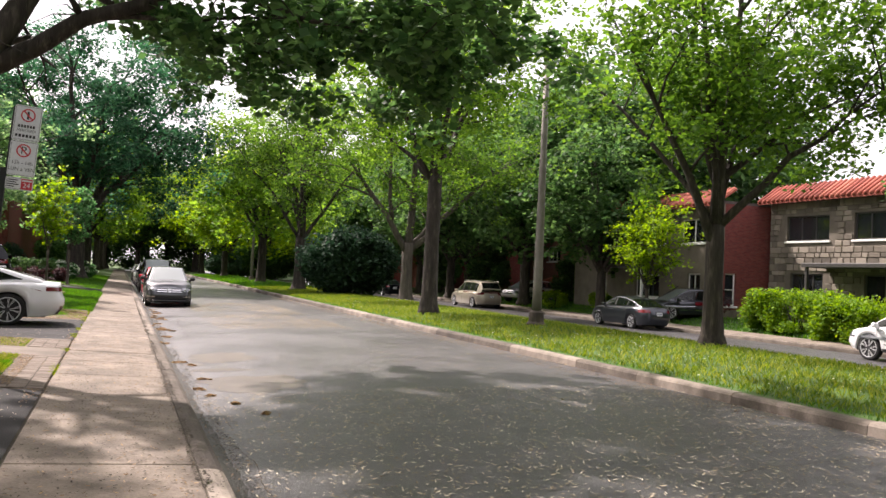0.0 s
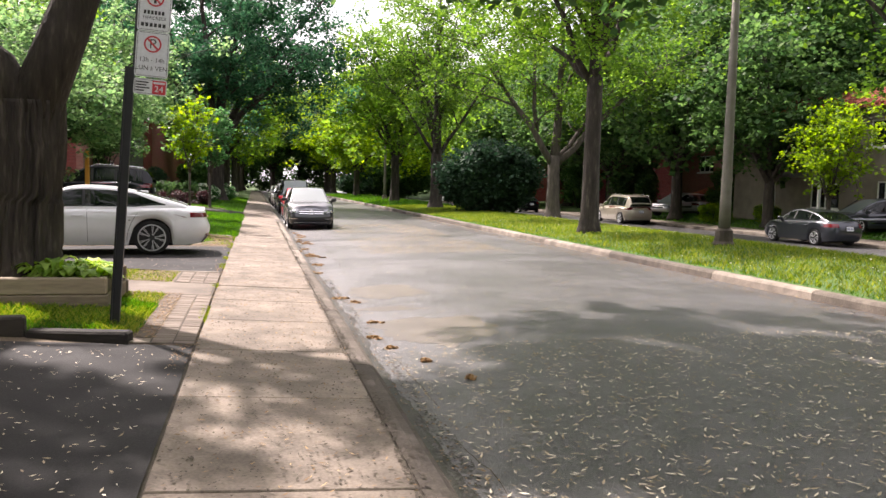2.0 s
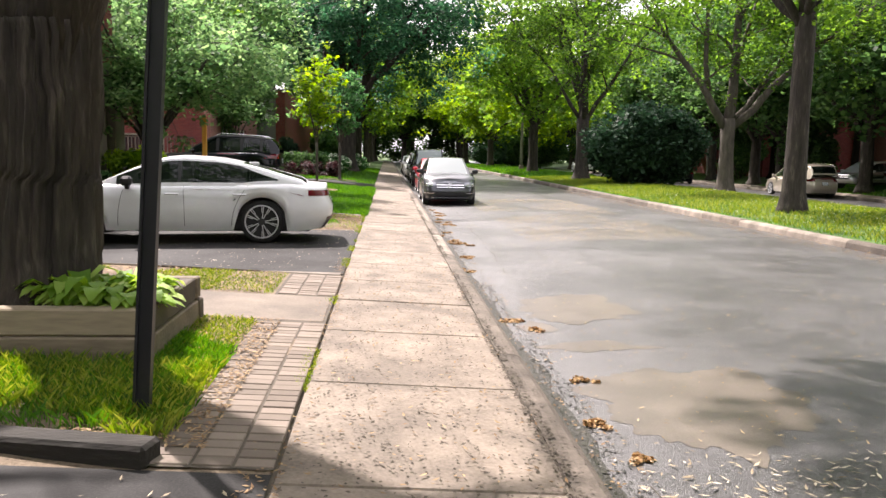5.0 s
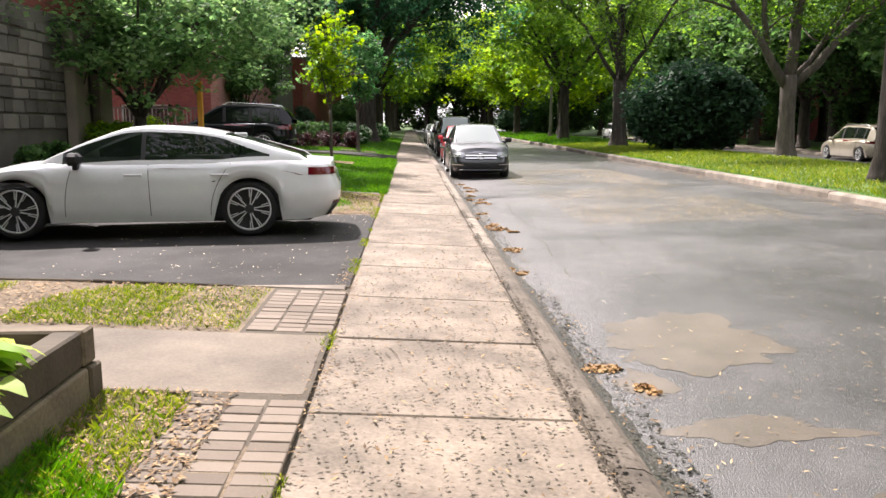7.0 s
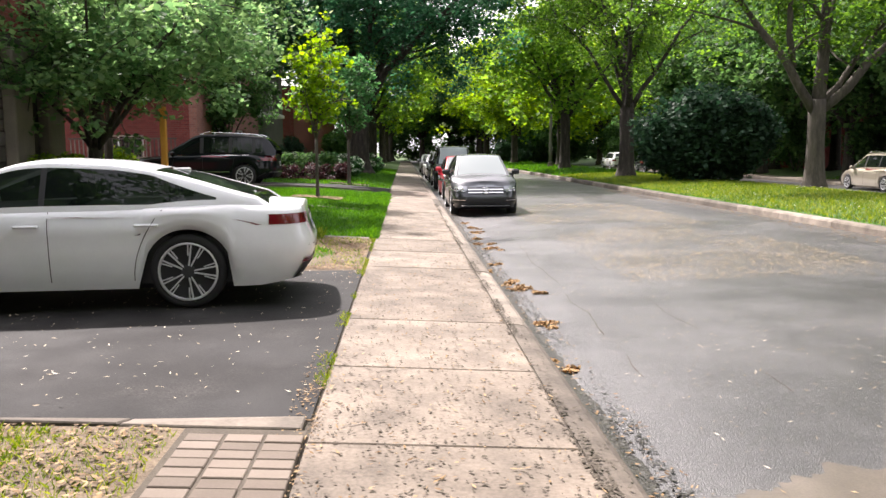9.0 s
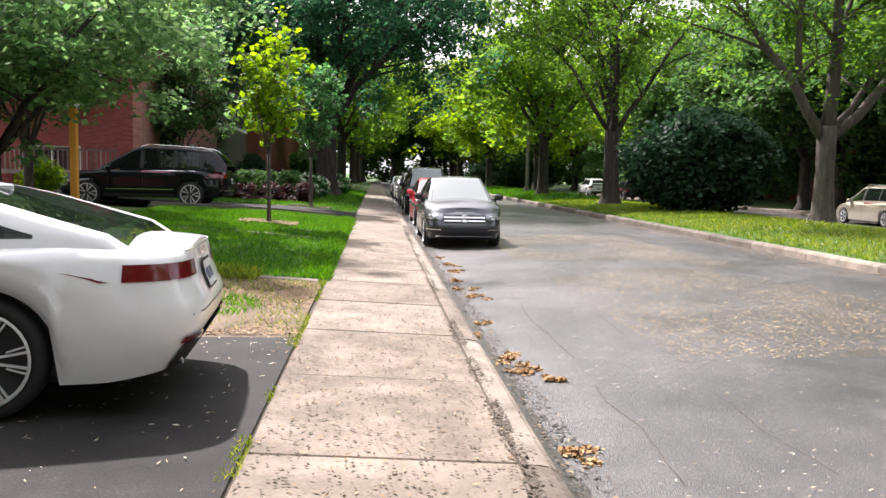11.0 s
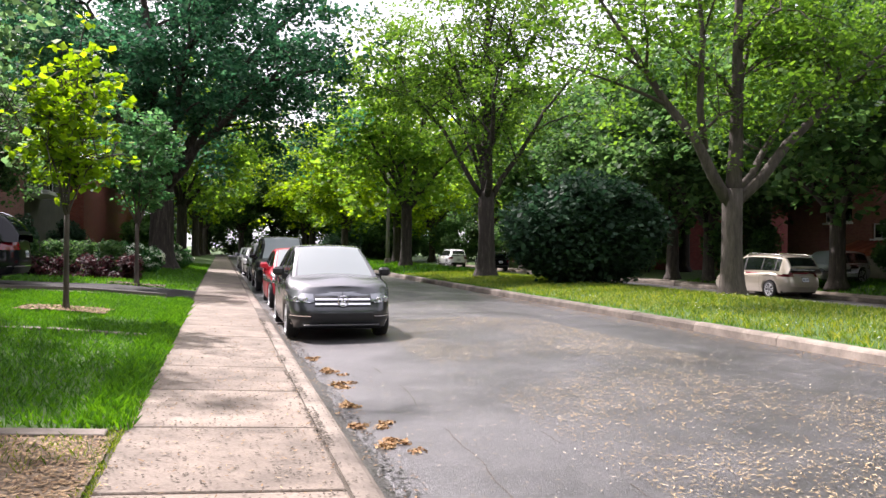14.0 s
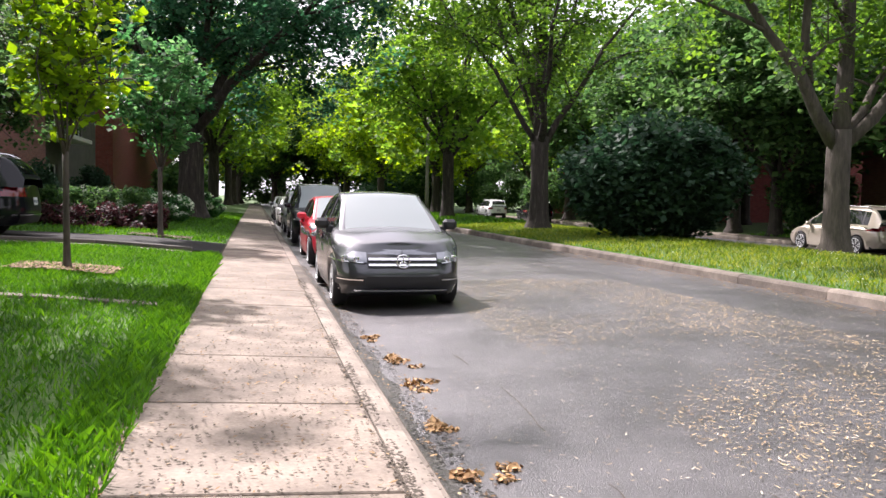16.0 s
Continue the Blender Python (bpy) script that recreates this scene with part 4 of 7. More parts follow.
def hatch(m, mat, name, label, detailed=True, L=4.36, W=1.79, H=1.55):
    """A tall hatchback seen from the front."""
    h = H / 1.55
    belt = [(-L / 2, 1.03 * h), (-1.5, 1.05 * h), (0.8, 1.04 * h), (1.05, 1.04 * h)]
    hood = [(1.05, 1.04 * h), (1.5, 0.97 * h), (1.9, 0.86 * h), (L / 2, 0.75 * h)]
    top = [(-2.12, 1.1 * h), (-2.0, 1.3 * h), (-1.6, 1.47 * h), (-0.8, 1.54 * h), (-0.2, 1.57 * h), (0.15, 1.54 * h), (0.7, 1.28 * h), (1.3, 0.97 * h)]
    c = Car(name, label, mat, m, L, W, top, belt, hood, (1.38, -1.32), 0.32, (1.24, 0.12, -1.75, -2.14), pillars=[(-0.05, 0.05), (-1.05, 0.05)], sill=0.19, n=5.4,
            nose=[(0, -0.1), (0.2, -0.01), (0.45, 0.0), (0.72, -0.06), (1, -0.26)])
    for sy in (-1, 1):
        hl = c.end("headlight", sy * 0.47, sy * 0.893, 0.585, 0.74, 1, LENS_CLEAR, 0.007, "clear almond-shaped headlight", slant=0.05, taper=0.4)
        c.end("daylight_strip", sy * 0.52, sy * 0.88, 0.6, 0.612, 1, LAMP_GLOW, 0.013, slant=0.05, parent=hl)
        for ly, lr in ((0.6, 0.042), (0.74, 0.05)):
            q = c.on_end(sy * ly, 0.672 + 0.03 * (ly - 0.6), 1, 0.004)
            part("projector", lathe([(lr, 0.0), (lr * 0.95, 0.01), (lr * 0.6, 0.014), (lr * 0.2, 0.008)], 14, Matrix.Translation(q) @ pose(0, 0, 0, 0, 90, 0)), LAMP_GLOW, hl, "round silver projector")
        wing = [[c.on_side(1.5 + 0.56 * i / 8, (0.835 - 0.2 * (i / 8) ** 0.8) + (0.012 + 0.143 * (i / 8) ** 0.7) * j / 3, sy, 0.006) for i in range(9)] for j in range(4)]
        c.sheet("headlight_wing", wing, LENS_CLEAR, "clear swept-back headlight corner")
        c.end("fog_lamp_recess", sy * 0.5, sy * 0.84, 0.34, 0.44, 1, BLACK_PLASTIC, 0.006)
        c.end("fog_lamp_trim", sy * 0.52, sy * 0.82, 0.405, 0.42, 1, CHROME, 0.014)
        c.end("tail_light", sy * 0.5, sy * 0.88, 0.75, 0.95, -1, LENS_RED, 0.007)
    gr = c.end("grille", -0.46, 0.46, 0.575, 0.74, 1, BLACK_PLASTIC, 0.006, "black grille with two chrome bars")
    for z in (0.612, 0.685):
        c.end("grille_bar", -0.45, 0.45, z - 0.014, z + 0.014, 1, CHROME, 0.02, parent=gr)
    c.end("lower_intake", -0.48, 0.48, 0.33, 0.46, 1, BLACK_PLASTIC, 0.006)
    c.end("bumper_lip", -0.8, 0.8, 0.255, 0.28, 1, CHROME, 0.012)
    if detailed:
        p = c.on_end(0, 0.655, 1, 0.02)
        turn = Matrix.Translation(p) @ pose(0, 0, 0, 0, 90, 0)
        ring = []
        for k in range(25):
            a = 2 * math.pi * k / 24
            ring.append(turn @ Vector((0.085 * math.cos(a), 0.085 * math.sin(a), 0.02)))
        em = tube("emblem", ring, [0.011] * 25, CHROME, c.root, 6, "round chrome emblem")
        for k in range(3):
            a = 2 * math.pi * k / 3 + math.pi
            tube("emblem_arm", [turn @ Vector((0, 0, 0.02)), turn @ Vector((0.08 * math.cos(a), 0.08 * math.sin(a), 0.02))], [0.014, 0.006], CHROME, em, 5)
        bm = box(-0.6, 0.6, -0.01, 0.01, -0.01, 0.01, 0.004, Matrix.Translation((1.2, 0.0, 0.985 * h)) @ pose(0, 0, 0, 0, 0, 90))
        part("wiper", bm, BLACK_PLASTIC, c.root)
    c.common([(0.85, -0.1), (-0.12, 0.0), (-1.02, -0.2)], (0.0, -0.95), 0.86, 0.78, BLACK_PLASTIC if detailed else mat)
    return c


def suv(m, mat, name, label, L=5.1, W=1.95, H=1.85, rail=True, group=""):
    h = H / 1.85
    belt = [(-L / 2, 1.1 * h), (-1.5, 1.14 * h), (1.0, 1.1 * h), (1.25, 1.08 * h)]
    hood = [(1.25, 1.08 * h), (L / 2 - 0.5, 1.02 * h), (L / 2 - 0.1, 0.9 * h), (L / 2, 0.82 * h)]
    top = [(-L / 2 + 0.02, 1.15 * h), (-L / 2 + 0.12, 1.45 * h), (-L / 2 + 0.4, 1.72 * h), (-1.2, 1.82 * h), (-0.2, 1.84 * h), (0.25, 1.79 * h), (0.75, 1.5 * h), (1.45, 1.04 * h)]
    c = Car(name, label, mat, m, L, W, top, belt, hood, (L / 2 - 0.95, -L / 2 + 1.1), 0.39, (1.4, 0.2, -L / 2 + 0.42, -L / 2 + 0.04), pillars=[(0.0, 0.05), (-1.0, 0.05), (-1.75, 0.06)],
            sill=0.3, n=6, rail=rail, spokes=5, lower=0.1, group=group, nose=[(0, -0.1), (0.3, 0.0), (0.7, -0.02), (1, -0.1)], tailp=[(0, -0.1), (0.3, 0.0), (0.7, -0.03), (1, -0.06)])
    for sy in (-1, 1):
        c.side("tail_light", -L / 2 + 0.16, -L / 2 + 0.4, 0.9 * h, 1.1 * h, sy, LENS_RED, 0.007, "red tail light")
        c.end("tail_light", sy * 0.56, sy * 0.93, 0.9 * h, 1.1 * h, -1, LENS_RED, 0.008, "red tail light")
        c.side("window_trim", -1.9, 1.0, 1.1 * h, 1.115 * h, sy, CHROME, 0.004)
        c.side("door_moulding", -L / 2 + 1.6, L / 2 - 1.5, 0.52, 0.545, sy, CHROME, 0.008)
        c.end("headlight", sy * 0.55, sy * 0.95, 0.72 * h, 0.92 * h, 1, LENS_CLEAR, 0.007)
    c.end("grille", -0.48, 0.48, 0.58, 0.92 * h, 1, BLACK_PLASTIC, 0.007)
    for z in (0.68, 0.8):
        c.end("grille_bar", -0.46, 0.46, z - 0.018, z + 0.018, 1, CHROME, 0.02)
    c.end("rear_bumper", -0.9, 0.9, 0.34, 0.5, -1, BLACK_PLASTIC, 0.03)
    c.end("bumper_strip", -0.85, 0.85, 0.5, 0.525, -1, CHROME, 0.035)
    c.plate(-1, 0.8)
    c.common([(1.0, -0.1), (-0.05, 0.0), (-1.05, -0.1)], (0.1, -0.9), 0.98 * h, 0.95, mat)
    return c


def sedan(m, mat, name, label, L=4.55, W=1.78, H=1.44):
    belt, hood, top, g = sedan_shape(L, H)
    c = Car(name, label, mat, m, L, W, top, belt, hood, (L / 2 - 0.92, -L / 2 + 0.98), 0.32, g, pillars=[(0.05, 0.05), (-0.9, 0.04)], sill=0.2)
    for sy in (-1, 1):
        c.side("tail_light", -L / 2 + 0.12, -L / 2 + 0.42, 0.76, 0.9, sy, LENS_RED, 0.007, "red tail light")
        c.end("tail_light", sy * 0.45, sy * 0.84, 0.76, 0.9, -1, LENS_RED, 0.008, "red tail light")
        c.end("headlight", sy * 0.48, sy * 0.86, 0.58, 0.7, 1, LENS_CLEAR, 0.007)
    c.end("grille", -0.42, 0.42, 0.5, 0.62, 1, BLACK_PLASTIC, 0.007)
    c.end("lower_intake", -0.5, 0.5, 0.28, 0.4, 1, BLACK_PLASTIC, 0.007)
    c.plate(-1, 0.72)
    c.common([(0.9, -0.1), (-0.05, 0.0), (-0.95, -0.2)], (0.1, -0.85), 0.8, 0.75, mat)
    return c


def minivan(m, mat, name, label, L=5.05, W=1.98, H=1.75):
    belt = [(-L / 2, 1.0), (-1.5, 1.04), (1.1, 1.0), (1.3, 0.98)]
    hood = [(1.3, 0.98), (1.9, 0.88), (L / 2 - 0.1, 0.76), (L / 2, 0.7)]
    top = [(-L / 2 + 0.02, 1.1), (-L / 2 + 0.14, 1.4), (-L / 2 + 0.4, 1.66), (-1.2, 1.74), (0.0, 1.75), (0.4, 1.7), (0.95, 1.38), (1.65, 0.94)]
    c = Car(name, label, mat, m, L, W, top, belt, hood, (1.5, -1.53), 0.34, (1.55, 0.35, -L / 2 + 0.42, -L / 2 + 0.04), pillars=[(0.15, 0.05), (-0.95, 0.05), (-1.75, 0.05)], sill=0.22, n=5, rail=True)
    for sy in (-1, 1):
        c.side("tail_light", -L / 2 + 0.12, -L / 2 + 0.4, 0.86, 1.04, sy, LENS_RED, 0.007, "red tail light")
        c.end("tail_light", sy * 0.5, sy * 0.93, 0.88, 1.03, -1, LENS_RED, 0.008, "red tail light")
        c.side("sliding_rail", -2.0, -0.7, 0.9, 0.915, sy, BLACK_PLASTIC, 0.004)
        c.end("headlight", sy * 0.5, sy * 0.94, 0.62, 0.78, 1, LENS_CLEAR, 0.007)
    c.end("grille", -0.42, 0.42, 0.56, 0.68, 1, BLACK_PLASTIC, 0.007)
    c.end("rear_step", -0.9, 0.9, 0.46, 0.52, -1, mat, 0.04)
    c.plate(-1, 0.76)
    c.common([(1.0, -0.1), (0.1, 0.0), (-0.95, 0.0)], (0.3, -0.1), 0.88, 0.95, mat)
    return c


fastback(on_ground(-3.76, 20.64, 184.5, 0.02))
hatch(on_ground(1.68, 34.95, -90, -0.175), PAINT_GREY, "grey_hatchback", "dark grey hatchback with chrome grille, parked at the kerb")
hatch(on_ground(1.72, 41.3, -90), PAINT_RED, "red_hatchback", "small red hatchback parked behind the grey one", False, 4.0, 1.72, 1.46)
suv(on_ground(1.85, 49.5, -90), PAINT_BLACK, "black_pickup", "large black high-bodied vehicle parked at the kerb", 5.3, 2.0, 1.88)
suv(on_ground(1.8, 57.0, -90), PAINT_SILVER, "silver_crossover", "silver crossover parked at the kerb in the shade", 4.6, 1.85, 1.68)
sedan(on_ground(1.7, 63.5, -90), PAINT_WHITE, "white_sedan", "white sedan parked far along the kerb")
sedan(on_ground(1.7, 70.0, -90), PAINT_BLUEGREY, "grey_sedan", "grey sedan parked far along the kerb")
sedan(on_ground(1.7, 77.0, -90), PAINT_WHITE, "white_sedan", "white sedan parked far along the kerb")
suv(on_ground(-7.35, 41.3, 180, gz(-7.35, 41.3) - 0.09), PAINT_BLACK, "black_estate", "glossy black off-roader with chrome rails, in a driveway", 5.1, 1.95, 1.84)
sedan(on_ground(22.2, 31.6, 90), PAINT_BLUEGREY, "blue_grey_sedan", "blue-grey sedan parked across the far carriageway")
suv(on_ground(26.9, 33.4, 170, -0.12), PAINT_BLUEGREY, "grey_crossover", "grey crossover nosed into a far driveway", 4.5, 1.85, 1.62, False)
suv(on_ground(22.3, 16.7, 90), PAINT_WHITE, "white_offroader", "white off-roader parked across the far carriageway", 4.4, 1.84, 1.75)
minivan(on_ground(22.2, 49.2, 90), PAINT_CHAMPAGNE, "champagne_minivan", "champagne minivan with red tail lights, parked on the far side")
suv(on_ground(27.2, 51.0, 200, -0.05), PAINT_SILVER, "silver_crossover", "silver crossover in a shaded far driveway", 4.5, 1.85, 1.6, False)
suv(on_ground(22.0, 97.0, 90), PAINT_WHITE, "white_pickup", "white high vehicle parked far off beyond the median", 5.2, 1.95, 1.8)
suv(on_ground(21.8, 84.0, 90), PAINT_BLACK, "black_crossover", "black crossover parked far off beyond the median", 4.6, 1.85, 1.65)
sedan(on_ground(22.0, 68.0, 90), PAINT_BLACK, "black_sedan", "dark sedan in the shade beyond the median")

# ---- trees along the street ----
tree("maple", "thick old maple with furrowed bark in a timber planter", (-3.06, 13.1, 0.2), 0.355, 2.2, (6.6, -0.8, 7.7), (4.7, 5.6, 4.3), 46000, 0.17, LEAF_DARK, BARK, 3, limbs=0, subs=8, lean=(0.1, 0),
     forks=[((2.3, 0.3, 7.4), 0.31), ((-2.2, -0.3, 5.6), 0.24), ((5.6, -0.4, 6.9), 0.16, (0.8, 0.1, 4.0)), ((7.5, -1.4, 4.9), 0.07, (3.4, -0.1, 5.8)), ((5.4, 1.6, 5.4), 0.07, (1.6, 0.2, 5.6)), ((-4.5, -1.0, 8.4), 0.15, (-1.7, -0.2, 4.6)),
            ((-6.5, -1.0, 7.6), 0.12, (-1.6, -0.2, 4.9)), ((2.6, 2.4, 9.2), 0.12, (1.8, 0.2, 6.2))],
     # last argument: leaf clumps added above the view to shade pavement and driveway
     clump=0.58, sides=16, low=-0.86, furrow=True, steep=0.25, bare=(-1.6, 2.8, 6.2), shade_clumps=(((0.0, -0.6, 9.4), (4.2, 4.0, 2.4), 28), ((-4.2, 0.3, 8.6), (2.8, 2.8, 1.8), 40)))
tree("maple", "dark-trunked maple on the grass median", (13.5, 15.8, 0.14), 0.23, 3.0, (0, 0, 7.6), (5.2, 5.2, 4.6), 27000, 0.145, LEAF_SHADED, BARK, 5, limbs=4, subs=6,
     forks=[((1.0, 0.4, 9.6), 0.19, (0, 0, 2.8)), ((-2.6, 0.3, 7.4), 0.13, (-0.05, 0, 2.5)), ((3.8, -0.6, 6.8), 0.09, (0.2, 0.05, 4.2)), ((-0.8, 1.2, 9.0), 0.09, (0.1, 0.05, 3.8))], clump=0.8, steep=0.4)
tree("maple", "tall straight maple on the grass median", (10.45, 27.4, 0.14), 0.265, 5.2, (0, 0, 9.2), (5.4, 5.4, 5.6), 34000, 0.145, LEAF, BARK, 8, limbs=5, subs=6, clump=0.85,
     forks=[((0.3, 0.2, 13.0), 0.22, (0, 0, 5.0)), ((2.6, 0.4, 10.6), 0.13, (0.05, 0, 5.0)), ((-2.4, -0.5, 10.0), 0.12, (-0.03, 0, 5.8))], steep=0.4)
tree("maple", "stout grey maple forking low on the median", (13.85, 39.7, 0.1), 0.3, 3.1, (0, 0, 9.2), (7.0, 6.6, 6.0), 24000, 0.15, LEAF_SHADED, BARK_GREY, 12, limbs=1, subs=7, clump=0.9, steep=0.2, low=-0.6,
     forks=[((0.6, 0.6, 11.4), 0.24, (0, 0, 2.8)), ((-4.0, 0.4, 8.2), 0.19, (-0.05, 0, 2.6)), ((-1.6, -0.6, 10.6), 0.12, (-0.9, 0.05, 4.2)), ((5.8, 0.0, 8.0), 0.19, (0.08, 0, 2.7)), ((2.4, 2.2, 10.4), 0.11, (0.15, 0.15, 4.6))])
tree("maple", "spreading maple with many upright limbs on the median", (11.1, 53.6, 0.12), 0.37, 3.8, (0, 0, 10.0), (7.2, 7.0, 6.4), 28000, 0.155, LEAF_SHADED, BARK, 17, limbs=2, subs=6, clump=0.9, steep=0.25,
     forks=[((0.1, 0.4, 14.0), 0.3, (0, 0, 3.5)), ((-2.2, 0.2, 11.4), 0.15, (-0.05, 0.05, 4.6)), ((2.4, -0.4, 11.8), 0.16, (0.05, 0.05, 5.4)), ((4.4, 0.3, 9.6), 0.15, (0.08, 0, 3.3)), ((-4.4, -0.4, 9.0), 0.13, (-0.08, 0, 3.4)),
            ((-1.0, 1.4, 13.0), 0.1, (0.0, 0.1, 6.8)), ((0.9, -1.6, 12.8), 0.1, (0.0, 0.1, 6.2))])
tree("maple", "huge dark maple over the pavement", (-3.0, 60.0, 0.24), 0.55, 4.0, (1.4, 0, 10.6), (9.6, 9.0, 7.6), 60000, 0.22, LEAF_DEEP, BARK, 21, limbs=10, subs=7, clump=1.1)
tree("sapling", "young lime-green maple in a ring of mulch", (-2.8, 34.7, 0.19), 0.045, 1.7, (0, 0, 3.1), (0.78, 0.78, 1.45), 1800, 0.145, LEAF_LIME, BARK_GREY, 31, limbs=7, subs=3, clump=0.26, sides=6)
tree("sapling", "slender young tree with cool green leaves in a mulch ring", (-2.55, 43.9, 0.18), 0.06, 1.8, (0, 0, 3.6), (1.25, 1.25, 1.8), 4200, 0.15, LEAF_BLUE, BARK_GREY, 33, limbs=8, subs=3, clump=0.34, sides=6)
tree("garden_tree", "spreading ornamental tree with several stems in a front garden", (-7.3, 30.8, 0.3), 0.16, 1.3, (0.3, 0.0, 4.3), (4.2, 5.0, 2.5), 32000, 0.14, LEAF_GARDEN, BARK, 37, limbs=8, subs=6, clump=0.7, low=-0.7)
tree("street_tree", "small leafy tree in a far front garden", (24.6, 33.6, -0.3), 0.1, 1.8, (0, 0, 3.9), (2.0, 2.0, 2.0), 5000, 0.16, LEAF_LIME, BARK, 41, limbs=7, subs=4, clump=0.5)
tree("conifer", "dark drooping evergreen in a far garden", (25.8, 16.2, 0.0), 0.22, 2.0, (-0.5, 0, 7.0), (3.6, 3.2, 5.6), 24000, 0.2, LEAF_DARK, BARK, 43, limbs=9, subs=5, clump=0.8, hang=0.6, low=-0.95)
far_a = tree("far_maple", "broad green maple further along the street, with unseen copies added for shade", (11.2, 70.0, 0.12), 0.36, 4.0, (0, 0, 8.8), (6.6, 6.6, 6.2), 12000, 0.35, LEAF, BARK, 51, limbs=9, subs=5, clump=1.1, low=-0.95, fill=0.3, far=True)
far_b = tree("far_maple", "dense dark maple behind the houses, with unseen copies added for shade", (25.7, 48.9, -0.1), 0.34, 3.2, (0, 0, 8.4), (5.8, 5.8, 6.0), 12000, 0.37, LEAF_DARK, BARK, 53, limbs=8, subs=5, clump=1.1, low=-1.0, fill=0.6, far=True)
far_c = tree("far_maple", "bright leafy street tree further along, with unseen copies added for shade", (13.6, 84.0, 0.12), 0.34, 3.6, (0, 0, 8.4), (6.2, 6.2, 6.2), 12000, 0.35, LEAF_LIME, BARK, 57, limbs=9, subs=5, clump=1.1, low=-0.95, fill=0.3, far=True)
spots = [(far_b, 2.5, 142.0, 1.2), (far_b, 7.5, 150.0, 1.3), (far_b, -2.5, 138.0, 1.15), (far_b, -7.5, 122.0, 1.2), (far_b, 29.6, 45.0, 1.05), (far_b, 25.7, 58.5, 0.9), (far_b, 28.6, 60.5, 0.95), (far_b, 26.0, 70.5, 0.9), (far_b, 29.5, 67.0, 1.0), (far_b, 25.5, 79.5, 0.95), (far_b, 38.0, 52.0, 1.5), (far_b, 38.0, 70.0, 1.5), (far_b, 17.5, 132.0, 1.2), (far_b, 22.5, 128.0, 1.2),
         (far_b, 19.5, 145.0, 1.3), (far_b, 11.5, 140.0, 1.3), (far_b, 25.6, 62.0, 1.0), (far_b, 28.5, 74.0, 1.05), (far_c, 11.4, 98.0, 1.0), (far_a, 13.8, 112.0, 1.05), (far_a, 25.6, 86.0, 1.1), (far_b, 27.5, 101.0, 1.1), (far_c, 25.5, 118.0, 1.1),
         (far_c, 11.5, 128.0, 1.1), (far_a, -3.0, 80.0, 1.0), (far_b, -5.5, 95.0, 1.1), (far_c, -3.0, 110.0, 1.1), (far_a, -3.0, 128.0, 1.15), (far_a, 13, 148.0, 1.2), (far_c, -2.5, 150.0, 1.2),
         (far_b, 25.8, 39.6, 0.78), (far_b, 4.0, 175.0, 1.5), (far_b, 12.5, 165.0, 1.4), (far_b, 19.0, 160.0, 1.4), (far_b, -3.5, 172.0, 1.4), (far_b, 5.5, 195.0, 1.8), (far_b, 26, 165.0, 1.5), (far_b, -14, 72.0, 1.2), (far_b, -16, 92.0, 1.3), (far_b, 34, 40.0, 1.1), 
         (far_b, 27.0, 124.0, 1.1), (far_b, 32.0, 116.0, 1.2), (far_b, 41, 84.0, 1.4), (far_b, 36, 120.0, 1.5), (far_a, -12.5, 46.0, 0.8), (far_b, -22, 58.0, 1.3), 
         # Out of view: copies added to shade the near road and fill reflections
         (far_a, 11.5, 1.0, 1.25), (far_a, -3.4, -6.0, 1.0), (far_b, 12.0, -12.0, 1.1), (far_c, -3.0, -18.0, 1.1), (far_b, 27.5, 2.0, 1.0), (far_b, -14, 4.0, 1.0)]
for i, (src, x, y, k) in enumerate(spots):
    copy_thing(src, pose(x, y, gz(x, y), 0, 0, i * 77) @ Matrix.Scale(k, 4))
shrub("cedar_clump", "large dark cedar thicket on the median", (12.7, 47.0, 0.12), (3.3, 2.4, 2.0), 26000, 0.22, LEAF_CEDAR, 61, lumps=150)


# ---- pavement, kerbs, beds ----
def wedge(name, x0, x1, y0, y1, thick, mat, parent, zfun=gz, lift=0.0, gap=0.012, bevel=0.008):
    """A slab with its own edges that follows the ground at its corners."""
    a, b, c, d = x0 + gap / 2, x1 - gap / 2, y0 + gap / 2, y1 - gap / 2
    vs = []
    for inset, dz in ((0, -thick), (0, -bevel), (bevel, 0)):
        for x, y in ((a + inset, c + inset), (b - inset, c + inset), (b - inset, d - inset), (a + inset, d - inset)):
            vs.append((x, y, zfun(x, y) + dz + lift))
    fs = [(8, 9, 10, 11)]
    for k in (0, 4):
        for i in range(4):
            j = (i + 1) % 4
            fs.append((k + i, k + j, k + 4 + j, k + 4 + i))
    return link_mesh(name, vs, fs, mat, parent)


def walk_z(x, y):
    return interp(x, [(-0.92, 0.0), (0.5, -0.07), (0.72, -0.085), (0.75, -0.21)]) + walk_rise(y)


def joint_z(x, y):
    return walk_z(x, y) - interp(x, [(-0.97, 0.002), (-0.925, 0.004), (-0.9, 0.026), (0.46, 0.026), (0.49, 0.01), (0.52, 0.026)])


strip("joint_bed", [-1.0, -0.97, -0.925, -0.9, -0.2, 0.46, 0.49, 0.52, 0.73], steps(-12, 150, 3), JOINT, 0.0, zfun=joint_z, label="dirt in the pavement joints", category="pavement")
pavement = tagged(new("pavement"), "pale concrete pavement of cast slabs with dirty joints", "pavement", kind="structure")
